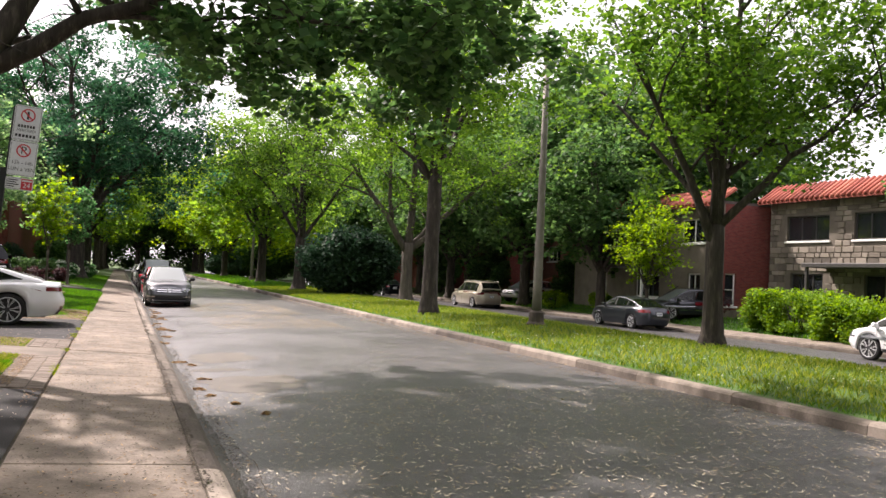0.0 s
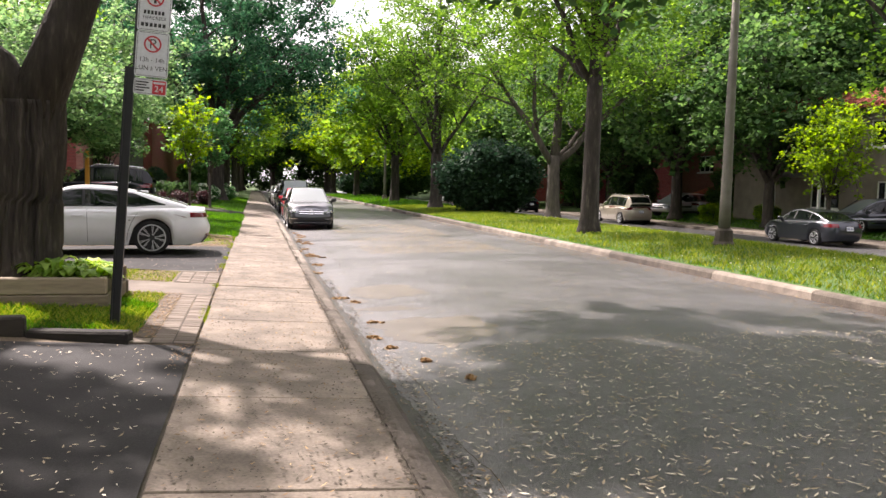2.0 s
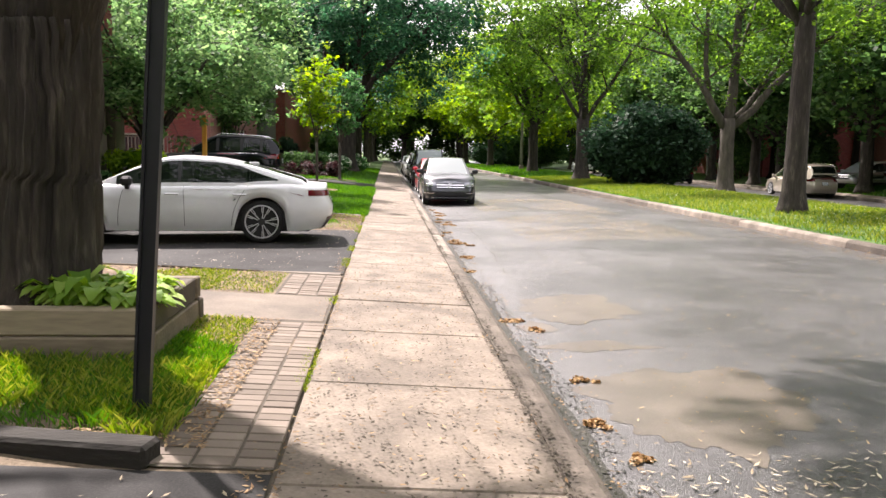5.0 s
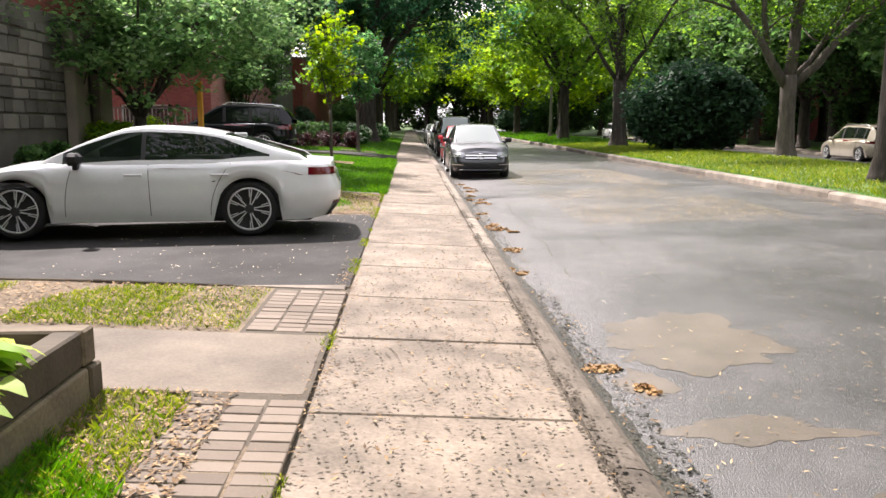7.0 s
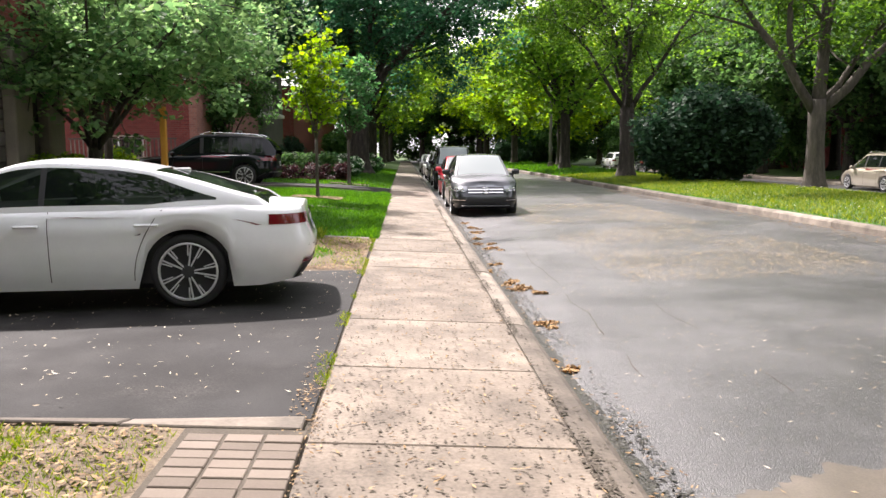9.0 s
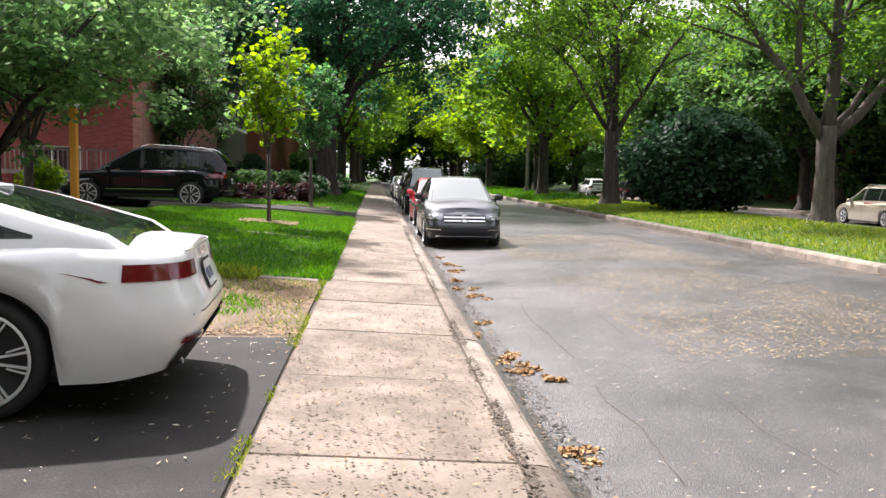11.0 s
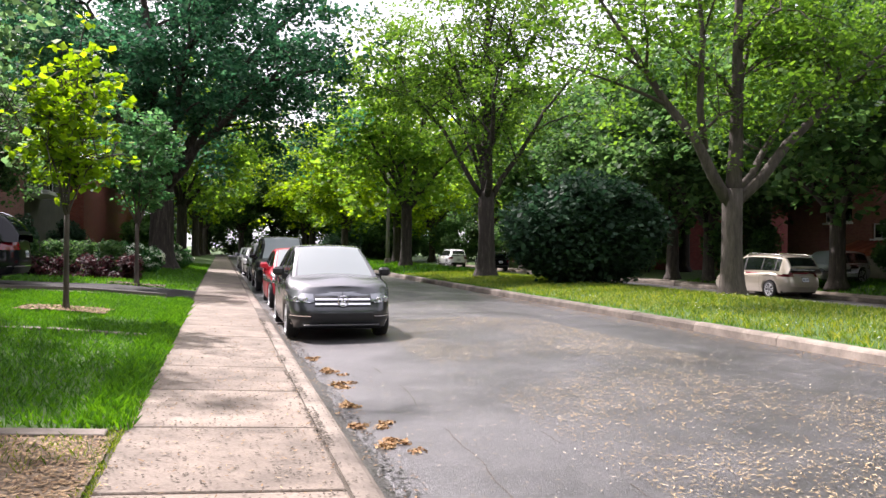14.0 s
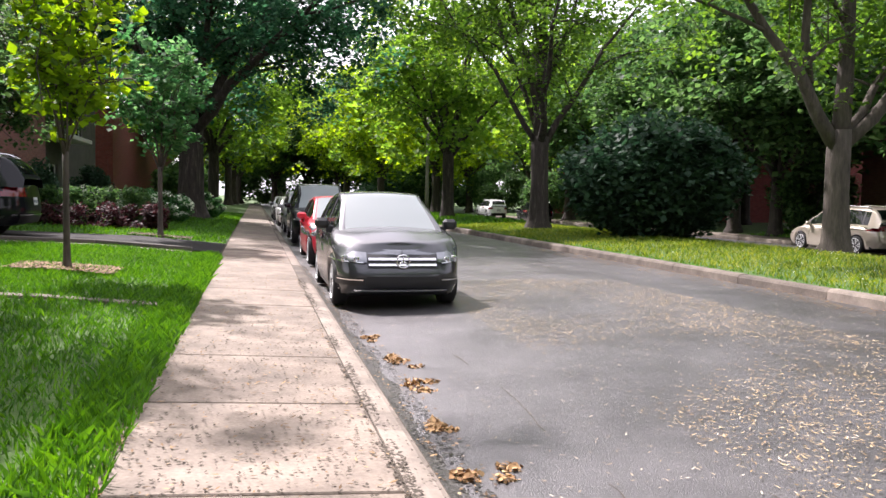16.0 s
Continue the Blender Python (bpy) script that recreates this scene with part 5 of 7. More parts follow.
JOINTS = [-9.4, -7.8, -6.2, -4.6, -3.0, -1.4, 0.25, 1.85, 3.48, 5.1, 6.73, 8.58, 10.29, 11.98, 13.56, 15.0, 16.32, 17.8, 19.4, 21.05, 22.73, 24.45, 26.12, 27.73, 29.28]
JOINTS += [29.28 + 1.6 * i for i in range(1, 60)]
jr = random.Random(4)
for a, b in zip(JOINTS, JOINTS[1:]):
    g = 0.03 if abs(b - 24.45) < 0.01 or abs(a - 24.45) < 0.01 else 0.014
    wedge("slab", -0.92, 0.5, a, b, 0.1, CONCRETE, pavement, walk_z, jr.uniform(-0.004, 0.004), g)
kerb = tagged(new("kerb"), "worn concrete kerb edging the pavement", "kerb", kind="structure")


def kerb_piece(name, prof, y0, y1, mat, parent, zoff=0.0):
    """A kerb stone: a cross-section in x and z drawn out along y."""
    vs = [(x, y, z + zoff + walk_rise(y) * 0.5) for y in (y0 + 0.006, y1 - 0.006) for x, z in prof]
    n = len(prof)
    fs = [(i, (i + 1) % n, n + (i + 1) % n, n + i) for i in range(n)] + [tuple(range(n))[::-1], tuple(range(n, 2 * n))]
    return link_mesh(name, vs, fs, mat, parent)


NEAR_PROF = [(0.508, -0.25), (0.508, -0.074), (0.6, -0.078), (0.66, -0.088), (0.7, -0.112), (0.73, -0.16), (0.752, -0.25)]
for i in range(50):
    kerb_piece("kerb_stone", NEAR_PROF, -9.4 + 3.2 * i, -9.4 + 3.2 * (i + 1), KERB, kerb, jr.uniform(-0.004, 0.004))
median_kerb = tagged(new("median_kerb"), "low pale concrete kerb round the grass median", "kerb", kind="structure")
FAR_PROF = [(8.35, -0.25), (8.375, -0.02), (8.4, 0.012), (8.43, 0.028), (8.58, 0.03), (8.61, 0.0), (8.61, -0.25)]
KJ = [-7.5, -5.0, -2.6, -0.2, 2.2, 4.6, 7.0, 9.35, 11.71, 13.73, 16.65] + [16.65 + 2.35 * i for i in range(1, 50)]
for a, b in zip(KJ, KJ[1:]):
    kerb_piece("kerb_stone", FAR_PROF, a, b, KERB, median_kerb, jr.uniform(-0.008, 0.008))
far_kerb = tagged(new("far_kerb"), "pale concrete kerb on the far side of the street", "kerb", kind="structure")
for i in range(28):
    kerb_piece("kerb_stone", [(23.3, -0.6), (23.31, -0.33), (23.34, -0.3), (23.5, -0.3), (23.5, -0.6)], -6 + 4 * i, -2 + 4 * i, KERB, far_kerb)
    kerb_piece("kerb_stone", [(15.82, -0.5), (15.82, -0.28), (15.96, -0.27), (16.0, -0.3), (16.01, -0.5)], -6 + 4 * i, -2 + 4 * i, KERB, far_kerb)
strip("far_pavement", [23.5, 24.2, 25.0], [-40] + steps(-10, 110, 6), CONCRETE, -0.02, label="pale pavement in front of the far houses", category="pavement")
# pavers between pavement and beds
pavers = tagged(new("paver_strip"), "strip of small worn concrete pavers along the pavement", "pavers", kind="structure")
for y0, y1 in ((10.42, 13.72), (15.02, 16.42)):
    rows = int((y1 - y0) / 0.112)
    for r in range(rows):
        for c in range(3):
            xa = -1.52 + c * 0.2
            ob = wedge("paver", xa, xa + 0.195, y0 + r * 0.112, y0 + (r + 1) * 0.112, 0.06, PAVER, pavers, lift=jr.uniform(0.0, 0.006) + 0.022, gap=0.01, bevel=0.005)
strip("paver_bed", [-1.55, -1.2, -0.93], [10.4, 11.0, 12.0, 13.0, 13.72, 13.73, 14.99, 15.0, 15.7, 16.45], JOINT, -0.018, label="dirt between the pavers", category="soil")
path_slab = tagged(new("garden_path"), "plain concrete garden path meeting the pavement", "path", kind="structure")
wedge("slab", -6.0, -2.75, 13.75, 14.97, 0.1, PATH_CONCRETE, path_slab, lift=0.02)
wedge("slab", -2.75, -0.95, 13.75, 14.97, 0.1, PATH_CONCRETE, path_slab, lift=0.02)
edging = tagged(new("stone_edging"), "low concrete edging between gardens and driveways", "edging", kind="structure")
for x0, x1, y0, y1, h in ((-4.6, -3.1, 16.46, 16.68, 0.03), (-3.1, -1.9, 16.46, 16.68, 0.03), (-1.9, -0.95, 16.46, 16.68, 0.025), (-2.7, -1.85, 25.72, 25.92, 0.035), (-1.85, -1.0, 25.72, 25.92, 0.03),
                          (-4.2, -2.7, 25.75, 25.95, 0.04), (-2.6, -1.75, 31.75, 31.95, 0.03), (-1.75, -0.95, 31.75, 31.98, 0.03), (-4.2, -2.6, 31.7, 31.9, 0.03)):
    wedge("edging_stone", x0, x1, y0, y1, 0.12, KERB, edging, lift=h)
for x0, x1 in ((-7.0, -5.2), (-5.2, -3.4), (-3.4, -1.5)):
    wedge("edging_stone", x0, x1, 40.05, 40.25, 0.2, STONE_DARK, edging, lift=0.1)
    wedge("edging_stone", x0, x1, 39.75, 40.05, 0.15, KERB, edging, lift=0.02)
# low kerb stones by the first driveway
kr = thing("driveway_kerb", "weathered timber and stone edging beside the driveway", "edging", pose(0, 0, 0))
for (xa, ya), (xb, yb), h in (((-4.9, 10.5), (-3.55, 10.55), 0.15), ((-3.52, 10.55), (-2.45, 10.68), 0.15), ((-2.42, 10.66), (-1.5, 10.46), 0.07)):
    d = math.degrees(math.atan2(yb - ya, xb - xa))
    ln_ = math.hypot(xb - xa, yb - ya)
    part("edging_stone", box(0, ln_, -0.09, 0.09, -0.08, h, 0.02, pose(xa, ya, gz(xa, ya), 0, 0, d)), EDGE_TIMBER, kr)
# planter
planter = thing("tree_planter", "weathered grey timber planter round the old maple", "planter", pose(0, 0, gz(-3, 13)))
for k, (z0, z1) in enumerate(((-0.05, 0.15), (0.155, 0.34))):
    o = 0.02 * k
    part("timber", box(-4.45, -1.98 - o, 12.14 + o, 12.28 + o, z0, z1, 0.012), TIMBER, planter)
    part("timber", box(-4.45, -1.98 - o, 13.56 - o, 13.7 - o, z0, z1, 0.012), TIMBER, planter)
    part("timber", box(-2.13 - o, -1.99 - o, 12.285 + o, 13.555 - o, z0, z1, 0.012), TIMBER, planter)
    part("timber", box(-4.45, -4.31, 12.285 + o, 13.555 - o, z0, z1, 0.012), TIMBER, planter)
strip("planter_soil", steps(-4.3, -2.15, 0.3), steps(12.3, 13.55, 0.3), SOIL, -0.26, noise_amp=0.03, label="soil inside the timber planter", category="soil")


def rosette(at, n, length, width, mat, seed, name, label, up=0.5, group=""):
    """A plant of broad arching leaves round a crown, each leaf with a folded blade of its own."""
    rng = np.random.default_rng(seed)
    root = thing(name, label, "plant", pose(*at), group)
    vs, fs = [], []
    for k in range(n):
        a = 2.4 * k + rng.random() * 0.5
        L_ = length * (0.6 + 0.5 * rng.random())
        w = width * (0.7 + 0.5 * rng.random())
        u = up * (0.5 + 0.9 * rng.random())
        dx, dy = math.cos(a), math.sin(a)
        o = len(vs)
        for t, ww in ((0.0, 0.1), (0.3, 0.55), (0.6, 1.0), (0.85, 0.6), (1.0, 0.03)):
            r_ = 0.03 + L_ * t
            z = u * L_ * (1.9 * t - 1.5 * t * t) * 1.3
            for s, dz in ((-1, 0.12), (0, 0.0), (1, 0.12)):
                vs.append((dx * r_ - dy * s * w * ww / 2, dy * r_ + dx * s * w * ww / 2, z + dz * w * ww))
        for i in range(4):
            for s in range(2):
                p = o + i * 3 + s
                fs.append((p, p + 1, p + 4, p + 3))
    link_mesh("leaves", vs, fs, mat, root, smooth=True)
    return root


hr = random.Random(9)
for i in range(46):
    x = -4.2 + 2.05 * ((i * 0.618) % 1.0)
    y = 12.4 + 1.08 * (((i * 0.381 + 0.2) % 1.0) ** 1.5)
    if math.hypot(x + 3.06, y - 13.1) < 0.42:
        x += -0.75 if x < -3.06 else 0.62
    rosette((x, y, gz(x, y) + 0.25), 18, 0.34, 0.15, HOSTA, 100 + i, "hosta", "variegated yellow-green hosta in the planter", 0.72, "hostas round the maple")

# ---- grass, seeds and litter ----
TX, TY = np.arange(-16, 32, 0.1), np.arange(-12, 130, 2.0)
TZ = np.array([[gz(x, y) for x in TX] for y in TY])


def gz_many(x, y):
    j = np.clip((y + 12) / 2.0, 0, len(TY) - 1.001)
    i = np.clip((x + 16) / 0.1, 0, len(TX) - 1.001)
    j0, i0 = j.astype(int), np.round(i).astype(int)
    f = j - j0
    return TZ[j0, i0] * (1 - f) + TZ[j0 + 1, i0] * f


def blades(name, label, x0, x1, y0, y1, count, h, w, mat, seed, lift=0.0, patch=0.0, skip=None):
    """Grass as single bent blades."""
    rng = np.random.default_rng(seed)
    x = x0 + (x1 - x0) * rng.random(count)
    y = y0 + (y1 - y0) * rng.random(count)
    if patch:
        k = np.array([noise.noise((float(a) * 0.8, float(b) * 0.8, seed)) for a, b in zip(x, y)])
        keep = k > patch
        x, y = x[keep], y[keep]
    if skip is not None:
        keep = ~skip(x, y)
        x, y = x[keep], y[keep]
    n = len(x)
    z = gz_many(x, y) + lift - 0.01
    hh = h * (0.5 + 0.8 * rng.random(n))
    a = rng.random(n) * 2 * np.pi
    ww = w * (0.6 + 0.7 * rng.random(n))
    lean_ = rng.normal(0, 0.4, (n, 2)) * hh[:, None]
    base = np.stack([x, y, z], 1)
    off = np.stack([np.cos(a) * ww / 2, np.sin(a) * ww / 2, np.zeros(n)], 1)
    tip = base + np.concatenate([lean_, hh[:, None]], 1)
    mid = base + np.concatenate([lean_ * 0.35, hh[:, None] * 0.6], 1)
    v = np.stack([base - off, base + off, mid + off * 0.6, tip], 1).reshape(-1, 3)
    ob = quads(name, v, mat)
    return tagged(ob, label, "grass", kind="stuff")


blades("lawn_grass", "short mown green grass of the front lawn", -6.4, -0.98, 26.0, 39.7, 75000, 0.075, 0.013, GRASS, 1)
blades("lawn_edge_grass", "longer bright grass along the pavement edge", -1.25, -0.86, 26.0, 39.7, 7000, 0.11, 0.014, GRASS, 2)
blades("shaded_grass", "grass of the lawns further along", -8.5, -0.95, 43.6, 75.0, 45000, 0.1, 0.03, GRASS, 3)
blades("median_grass", "tall unmown grass with pale seed heads on the median", 8.74, 15.8, 4.0, 60.0, 105000, 0.1, 0.02, GRASS_DRY, 4)
blades("median_grass", "long shaded grass further along the median", 8.6, 15.8, 60.0, 110.0, 16000, 0.2, 0.07, GRASS, 14)
blades("median_edge_grass", "grass hanging over the median kerb", 8.66, 8.9, 4.0, 60.0, 4500, 0.06, 0.014, GRASS, 5)
blades("far_lawn_grass", "grass of the far front lawns", 25.0, 30.5, 12.0, 60.0, 26000, 0.12, 0.04, GRASS, 6)
blades("verge_grass", "patchy yellow-green grass round the sign", -4.8, -1.5, 10.7, 12.1, 13000, 0.09, 0.006, GRASS_DRY, 7, 0.02, -0.12)
blades("verge_grass", "darker green grass in the shade of the planter", -4.8, -1.6, 10.8, 12.1, 6000, 0.08, 0.006, GRASS, 21, 0.02, 0.0)
blades("verge_tufts", "bright green tufts by the pavers", -2.1, -1.5, 11.0, 13.7, 11000, 0.07, 0.005, GRASS, 8, 0.015, 0.12)
blades("verge_tufts", "thin yellowed grass by the planter", -2.15, -1.52, 11.0, 13.7, 6000, 0.055, 0.004, GRASS_DRY, 18, 0.015)
blades("dry_verge_grass", "thin dry grass on the verge", -4.6, -2.2, 15.05, 16.4, 13000, 0.045, 0.005, GRASS_DRY, 9, 0.015, -0.12)
blades("dry_verge_grass", "sparse yellowed tufts by the pavers", -2.3, -1.58, 15.05, 16.4, 2600, 0.04, 0.004, GRASS_DRY, 20, 0.012, 0.0)
blades("weed_tufts", "green weeds among the dead leaves", -3.2, -1.2, 22.4, 25.7, 5500, 0.075, 0.006, GRASS, 10, 0.02, 0.2)
blades("weed_wisps", "thin yellow-green weeds over the soil verge", -3.6, -1.0, 22.3, 25.7, 5000, 0.05, 0.005, GRASS_DRY, 19, 0.015, -0.05)
blades("edge_weeds", "tall weed tuft over the stone edging", -2.35, -1.75, 25.45, 25.95, 420, 0.16, 0.006, GRASS_DRY, 22, 0.02)
blades("crack_weeds", "moss and weeds in the pavement edge joint", -1.0, -0.9, 10.4, 26.0, 8000, 0.035, 0.005, GRASS_DRY, 11, 0.005, 0.08)
blades("near_verge_grass", "scruffy grass before the first driveway", -5.0, -0.95, 2.0, 5.9, 9000, 0.1, 0.012, GRASS_DRY, 12, 0.02)
blades("bank_grass", "bright grass in front of the stone house", -8.5, -5.0, 22.4, 24.5, 6000, 0.12, 0.016, GRASS, 13, 0.03)


def litter(name, label, x0, x1, y0, y1, count, size, mat, seed, lift=0.012, patch=0.0, ratio=0.3, pscale=0.5, category="litter"):
    """Flat fallen seeds or leaves, each lying at its own turn."""
    rng = np.random.default_rng(seed)
    x = x0 + (x1 - x0) * rng.random(count)
    y = y0 + (y1 - y0) * rng.random(count)
    if patch:
        k = np.array([noise.noise((float(a) * pscale, float(b) * pscale, seed * 1.7)) for a, b in zip(x, y)])
        keep = k + rng.normal(0, 0.15, count) > patch - 0.2
        x, y = x[keep], y[keep]
    n = len(x)
    z = gz_many(x, y) + lift
    a = rng.random(n) * 2 * np.pi
    L_ = size * (0.5 + 0.9 * rng.random(n))
    c, s = np.cos(a), np.sin(a)
    p = np.stack([x, y, z], 1)
    al = np.stack([c, s, np.abs(rng.normal(0, 0.22, n))], 1) * (L_ / 2)[:, None]
    sd = np.stack([-s, c, rng.normal(0, 0.15, n)], 1) * (L_ * ratio / 2)[:, None]
    v = np.stack([p - al, p + sd, p + al, p - sd], 1)
    v[:, :, 2] = np.maximum(v[:, :, 2], (z - 0.003)[:, None])
    return tagged(quads(name, v.reshape(-1, 3), mat), label, category, kind="stuff")


litter("road_seeds", "pale fallen maple seeds scattered over the asphalt", 0.9, 8.3, 3.0, 11.0, 10500, 0.056, SEED, 21, 0.014, ratio=0.24)
litter("road_seeds", "scattered tan maple seeds on the wet asphalt", 1.0, 8.3, 11.0, 16.0, 1600, 0.038, SEED_TAN, 36, 0.014, ratio=0.24)
litter("road_seeds", "pale fallen maple seeds scattered over the asphalt", 1.2, 8.2, 16.0, 40.0, 9000, 0.034, SEED, 22, 0.014, 0.05, pscale=0.3, ratio=0.22)
litter("drifted_seeds", "drift of fallen seeds along the middle of the road", 2.4, 6.2, 22.0, 36.0, 26000, 0.036, SEED_TAN, 23, 0.014, 0.08, pscale=0.4, ratio=0.24)
litter("driveway_seeds", "fallen seeds on the first driveway", -6.0, -1.0, 6.0, 10.3, 1300, 0.038, SEED, 24, 0.024)
litter("driveway_seeds", "fallen seeds on the second driveway", -4.0, -1.0, 16.8, 22.2, 380, 0.035, SEED, 25, 0.024)
litter("pavement_seeds", "dry seeds and leaf bits on the pavement", -0.9, 0.5, 4.0, 40.0, 3800, 0.04, STRAW, 26, 0.014)
litter("pavement_specks", "dark leaf fragments on the pavement", -0.9, 0.68, 4.0, 32.0, 9500, 0.024, JOINT, 27, 0.013, ratio=0.6)
litter("dead_leaves", "dead leaves over the soil verge", -3.4, -0.95, 22.3, 25.7, 15000, 0.04, STRAW, 28, 0.026, 0.1, ratio=0.42, pscale=0.8)
litter("dead_leaves", "dead leaves on the verge by the path", -4.2, -1.62, 15.0, 16.45, 2600, 0.036, STRAW, 29, 0.035, ratio=0.5)
litter("dead_leaves", "dry leaves round the pavers", -2.15, -1.3, 10.6, 13.75, 3200, 0.04, STRAW, 30, 0.036, ratio=0.35)
litter("edge_litter", "dry leaf crumbs along the pavement edge", -1.08, -0.86, 8.0, 27.0, 2600, 0.03, STRAW, 37, 0.018, 0.05, ratio=0.4)
litter("joint_litter", "dark dirt packed into the joint behind the kerb", 0.455, 0.56, 3.0, 36.0, 5200, 0.032, JOINT, 38, 0.012, 0.12, ratio=0.6, pscale=1.5)
litter("kerb_seeds", "brown seeds gathered along the median kerb", 7.6, 8.36, 8.0, 45.0, 4200, 0.05, STRAW, 31, 0.016)
litter("gutter_litter", "dark wet leaf litter in the gutter", 0.73, 0.98, 4.0, 36.0, 8000, 0.03, GUTTER, 32, 0.008, 0.12, ratio=0.6)
litter("gutter_leaves", "pale leaf bits along the gutter", 0.72, 1.05, 5.0, 40.0, 1500, 0.03, STRAW, 33, 0.018, ratio=0.5)
litter("mulch_ring", "wood-chip mulch round the young tree", -3.5, -2.1, 34.2, 35.2, 1500, 0.07, STRAW, 34, 0.06, ratio=0.4)
litter("mulch_ring", "dark mulch round the slender tree", -3.3, -1.8, 43.6, 44.4, 1200, 0.07, SOIL, 35, 0.06, ratio=0.5)
litter("seed_heads", "pale dandelion heads standing in the median grass", 8.8, 15.4, 6.0, 40.0, 1500, 0.035, PETAL, 39, 0.09, 0.1, ratio=0.9, pscale=0.35, category="flowers")
pile_rng = np.random.default_rng(77)
for i, (x, y, r_) in enumerate(((1.1, 12.6, 0.1), (0.98, 11.6, 0.12), (1.05, 11.0, 0.1), (1.3, 10.3, 0.09), (1.55, 9.5, 0.07), (0.93, 14.8, 0.2), (1.07, 14.35, 0.13), (0.78, 18.3, 0.2), (0.96, 19.9, 0.2),
                               (1.2, 21.55, 0.15), (1.05, 21.87, 0.22), (0.93, 22.25, 0.22), (0.78, 23.25, 0.2), (0.88, 24.0, 0.15), (1.17, 25.95, 0.24), (1.03, 26.6, 0.22), (0.95, 27.57, 0.15), (1.01, 28.65, 0.22),
                               (1.08, 29.65, 0.22), (1.0, 30.9, 0.15))):
    r_ *= 0.75
    c = [(x + 0.5 * r_ * pile_rng.normal(), y + 0.6 * r_ * pile_rng.normal(), gz(x, y) + 0.01) for _ in range(5)]
    v = leaf_cloud(c, [r_ * 0.5] * 5, 240, 0.035, pile_rng, 0.22)
    v[:, 2] = np.maximum(v[:, 2], gz(x, y) + 0.002)
    tagged(quads("leaf_pile", v, ORANGE_LEAF), "small drift of orange-brown dead leaves in the gutter", "leaf pile", "leaf drifts in the gutter", "stuff")


gv, gf = [], []
for k, y in enumerate(steps(3.0, 40.0, 0.12)):
    w = 0.07 + 0.05 * (1 + noise.noise((y * 1.3, 0.5, 2.0))) + 0.05 * noise.noise((y * 5.0, 1.5, 4.0))
    for x in (0.735, 0.735 + w * 0.5, 0.735 + w):
        gv.append((x, y, gz(x, y) + (0.02 if x < 0.74 else 0.009 if x < 0.735 + w * 0.7 else 0.003)))
    if k:
        o = 3 * k
        gf += [(o - 3, o - 2, o + 1, o), (o - 2, o - 1, o + 2, o + 1)]
tagged(link_mesh("gutter_dirt", gv, gf, GUTTER, smooth=True), "dark damp dirt and moss along the kerb", "dirt", kind="structure")


def patch_sheet(name, label, cx, cy, rx, ry, mat, seed, lift=0.0025, n=140):
    """A flat blot with a ragged outline on the road."""
    vs, fs = [(cx, cy, gz(cx, cy) + lift)], []
    for k in range(n):
        a = 2 * math.pi * k / n
        q = 1 + 0.55 * noise.noise((math.cos(a) * 1.4 + seed, math.sin(a) * 1.4, seed * 2.2)) + 0.25 * noise.noise((math.cos(a) * 4, math.sin(a) * 4, seed)) + 0.09 * noise.noise((math.cos(a) * 14, math.sin(a) * 14, seed))
        x, y = cx + rx * q * math.cos(a), cy + ry * q * math.sin(a)
        vs.append((x, y, gz(x, y) + lift))
    fs = [(0, 1 + k, 1 + (k + 1) % n) for k in range(n)]
    return tagged(link_mesh(name, vs, fs, mat), label, "road stain", kind="structure")


patch_sheet("damp_patch", "damp brownish patch drying on the asphalt", 1.78, 11.95, 0.72, 0.95, DAMP, 3)
patch_sheet("damp_patch", "damp brownish patch drying on the asphalt", 1.68, 15.45, 0.72, 0.7, DAMP, 5)
patch_sheet("damp_patch", "small damp lobe by the gutter", 1.1, 14.45, 0.16, 0.3, DAMP, 6)
patch_sheet("damp_patch", "thin damp tongue on the asphalt", 1.45, 13.65, 0.5, 0.17, DAMP, 8)


def crack(x0, y0, x1, y1, width, seed):
    """A narrow wandering crack in the asphalt, filled with dirt."""
    n = max(8, int(math.hypot(x1 - x0, y1 - y0) / 0.12))
    dx, dy = (x1 - x0) / n, (y1 - y0) / n
    d = math.hypot(dx, dy)
    vs, fs = [], []
    for k in range(n + 1):
        o = 0.09 * noise.noise((k * 0.16, seed, 0.3)) + 0.02 * noise.noise((k * 0.9, seed, 7.1))
        w = 0.6 * width * (0.4 + 0.9 * abs(noise.noise((k * 0.45, seed, 2.2))))
        for sgn in (-1, 1):
            x = x0 + dx * k - dy / d * (o + sgn * w / 2)
            y = y0 + dy * k + dx / d * (o + sgn * w / 2)
            vs.append((x, y, gz(x, y) + 0.004))
        if k and noise.noise((k * 0.11, seed, 5.5)) > -0.12:
            fs.append((2 * k - 2, 2 * k - 1, 2 * k + 1, 2 * k))
    return tagged(link_mesh("road_crack", vs, fs, JOINT), "dark wandering crack in the asphalt", "crack", kind="structure")


crack(1.36, 18.0, 1.7, 31.0, 0.02, 1.5)
crack(2.2, 17.0, 2.3, 26.0, 0.014, 4.5)
crack(3.5, 26.95, 7.6, 26.9, 0.022, 8.5)
crack(1.05, 4.0, 1.0, 11.0, 0.018, 11.5)
crack(4.4, 5.5, 8.2, 6.2, 0.02, 14.5)
crack(4.5, 16.0, 4.7, 44.0, 0.014, 17.5)


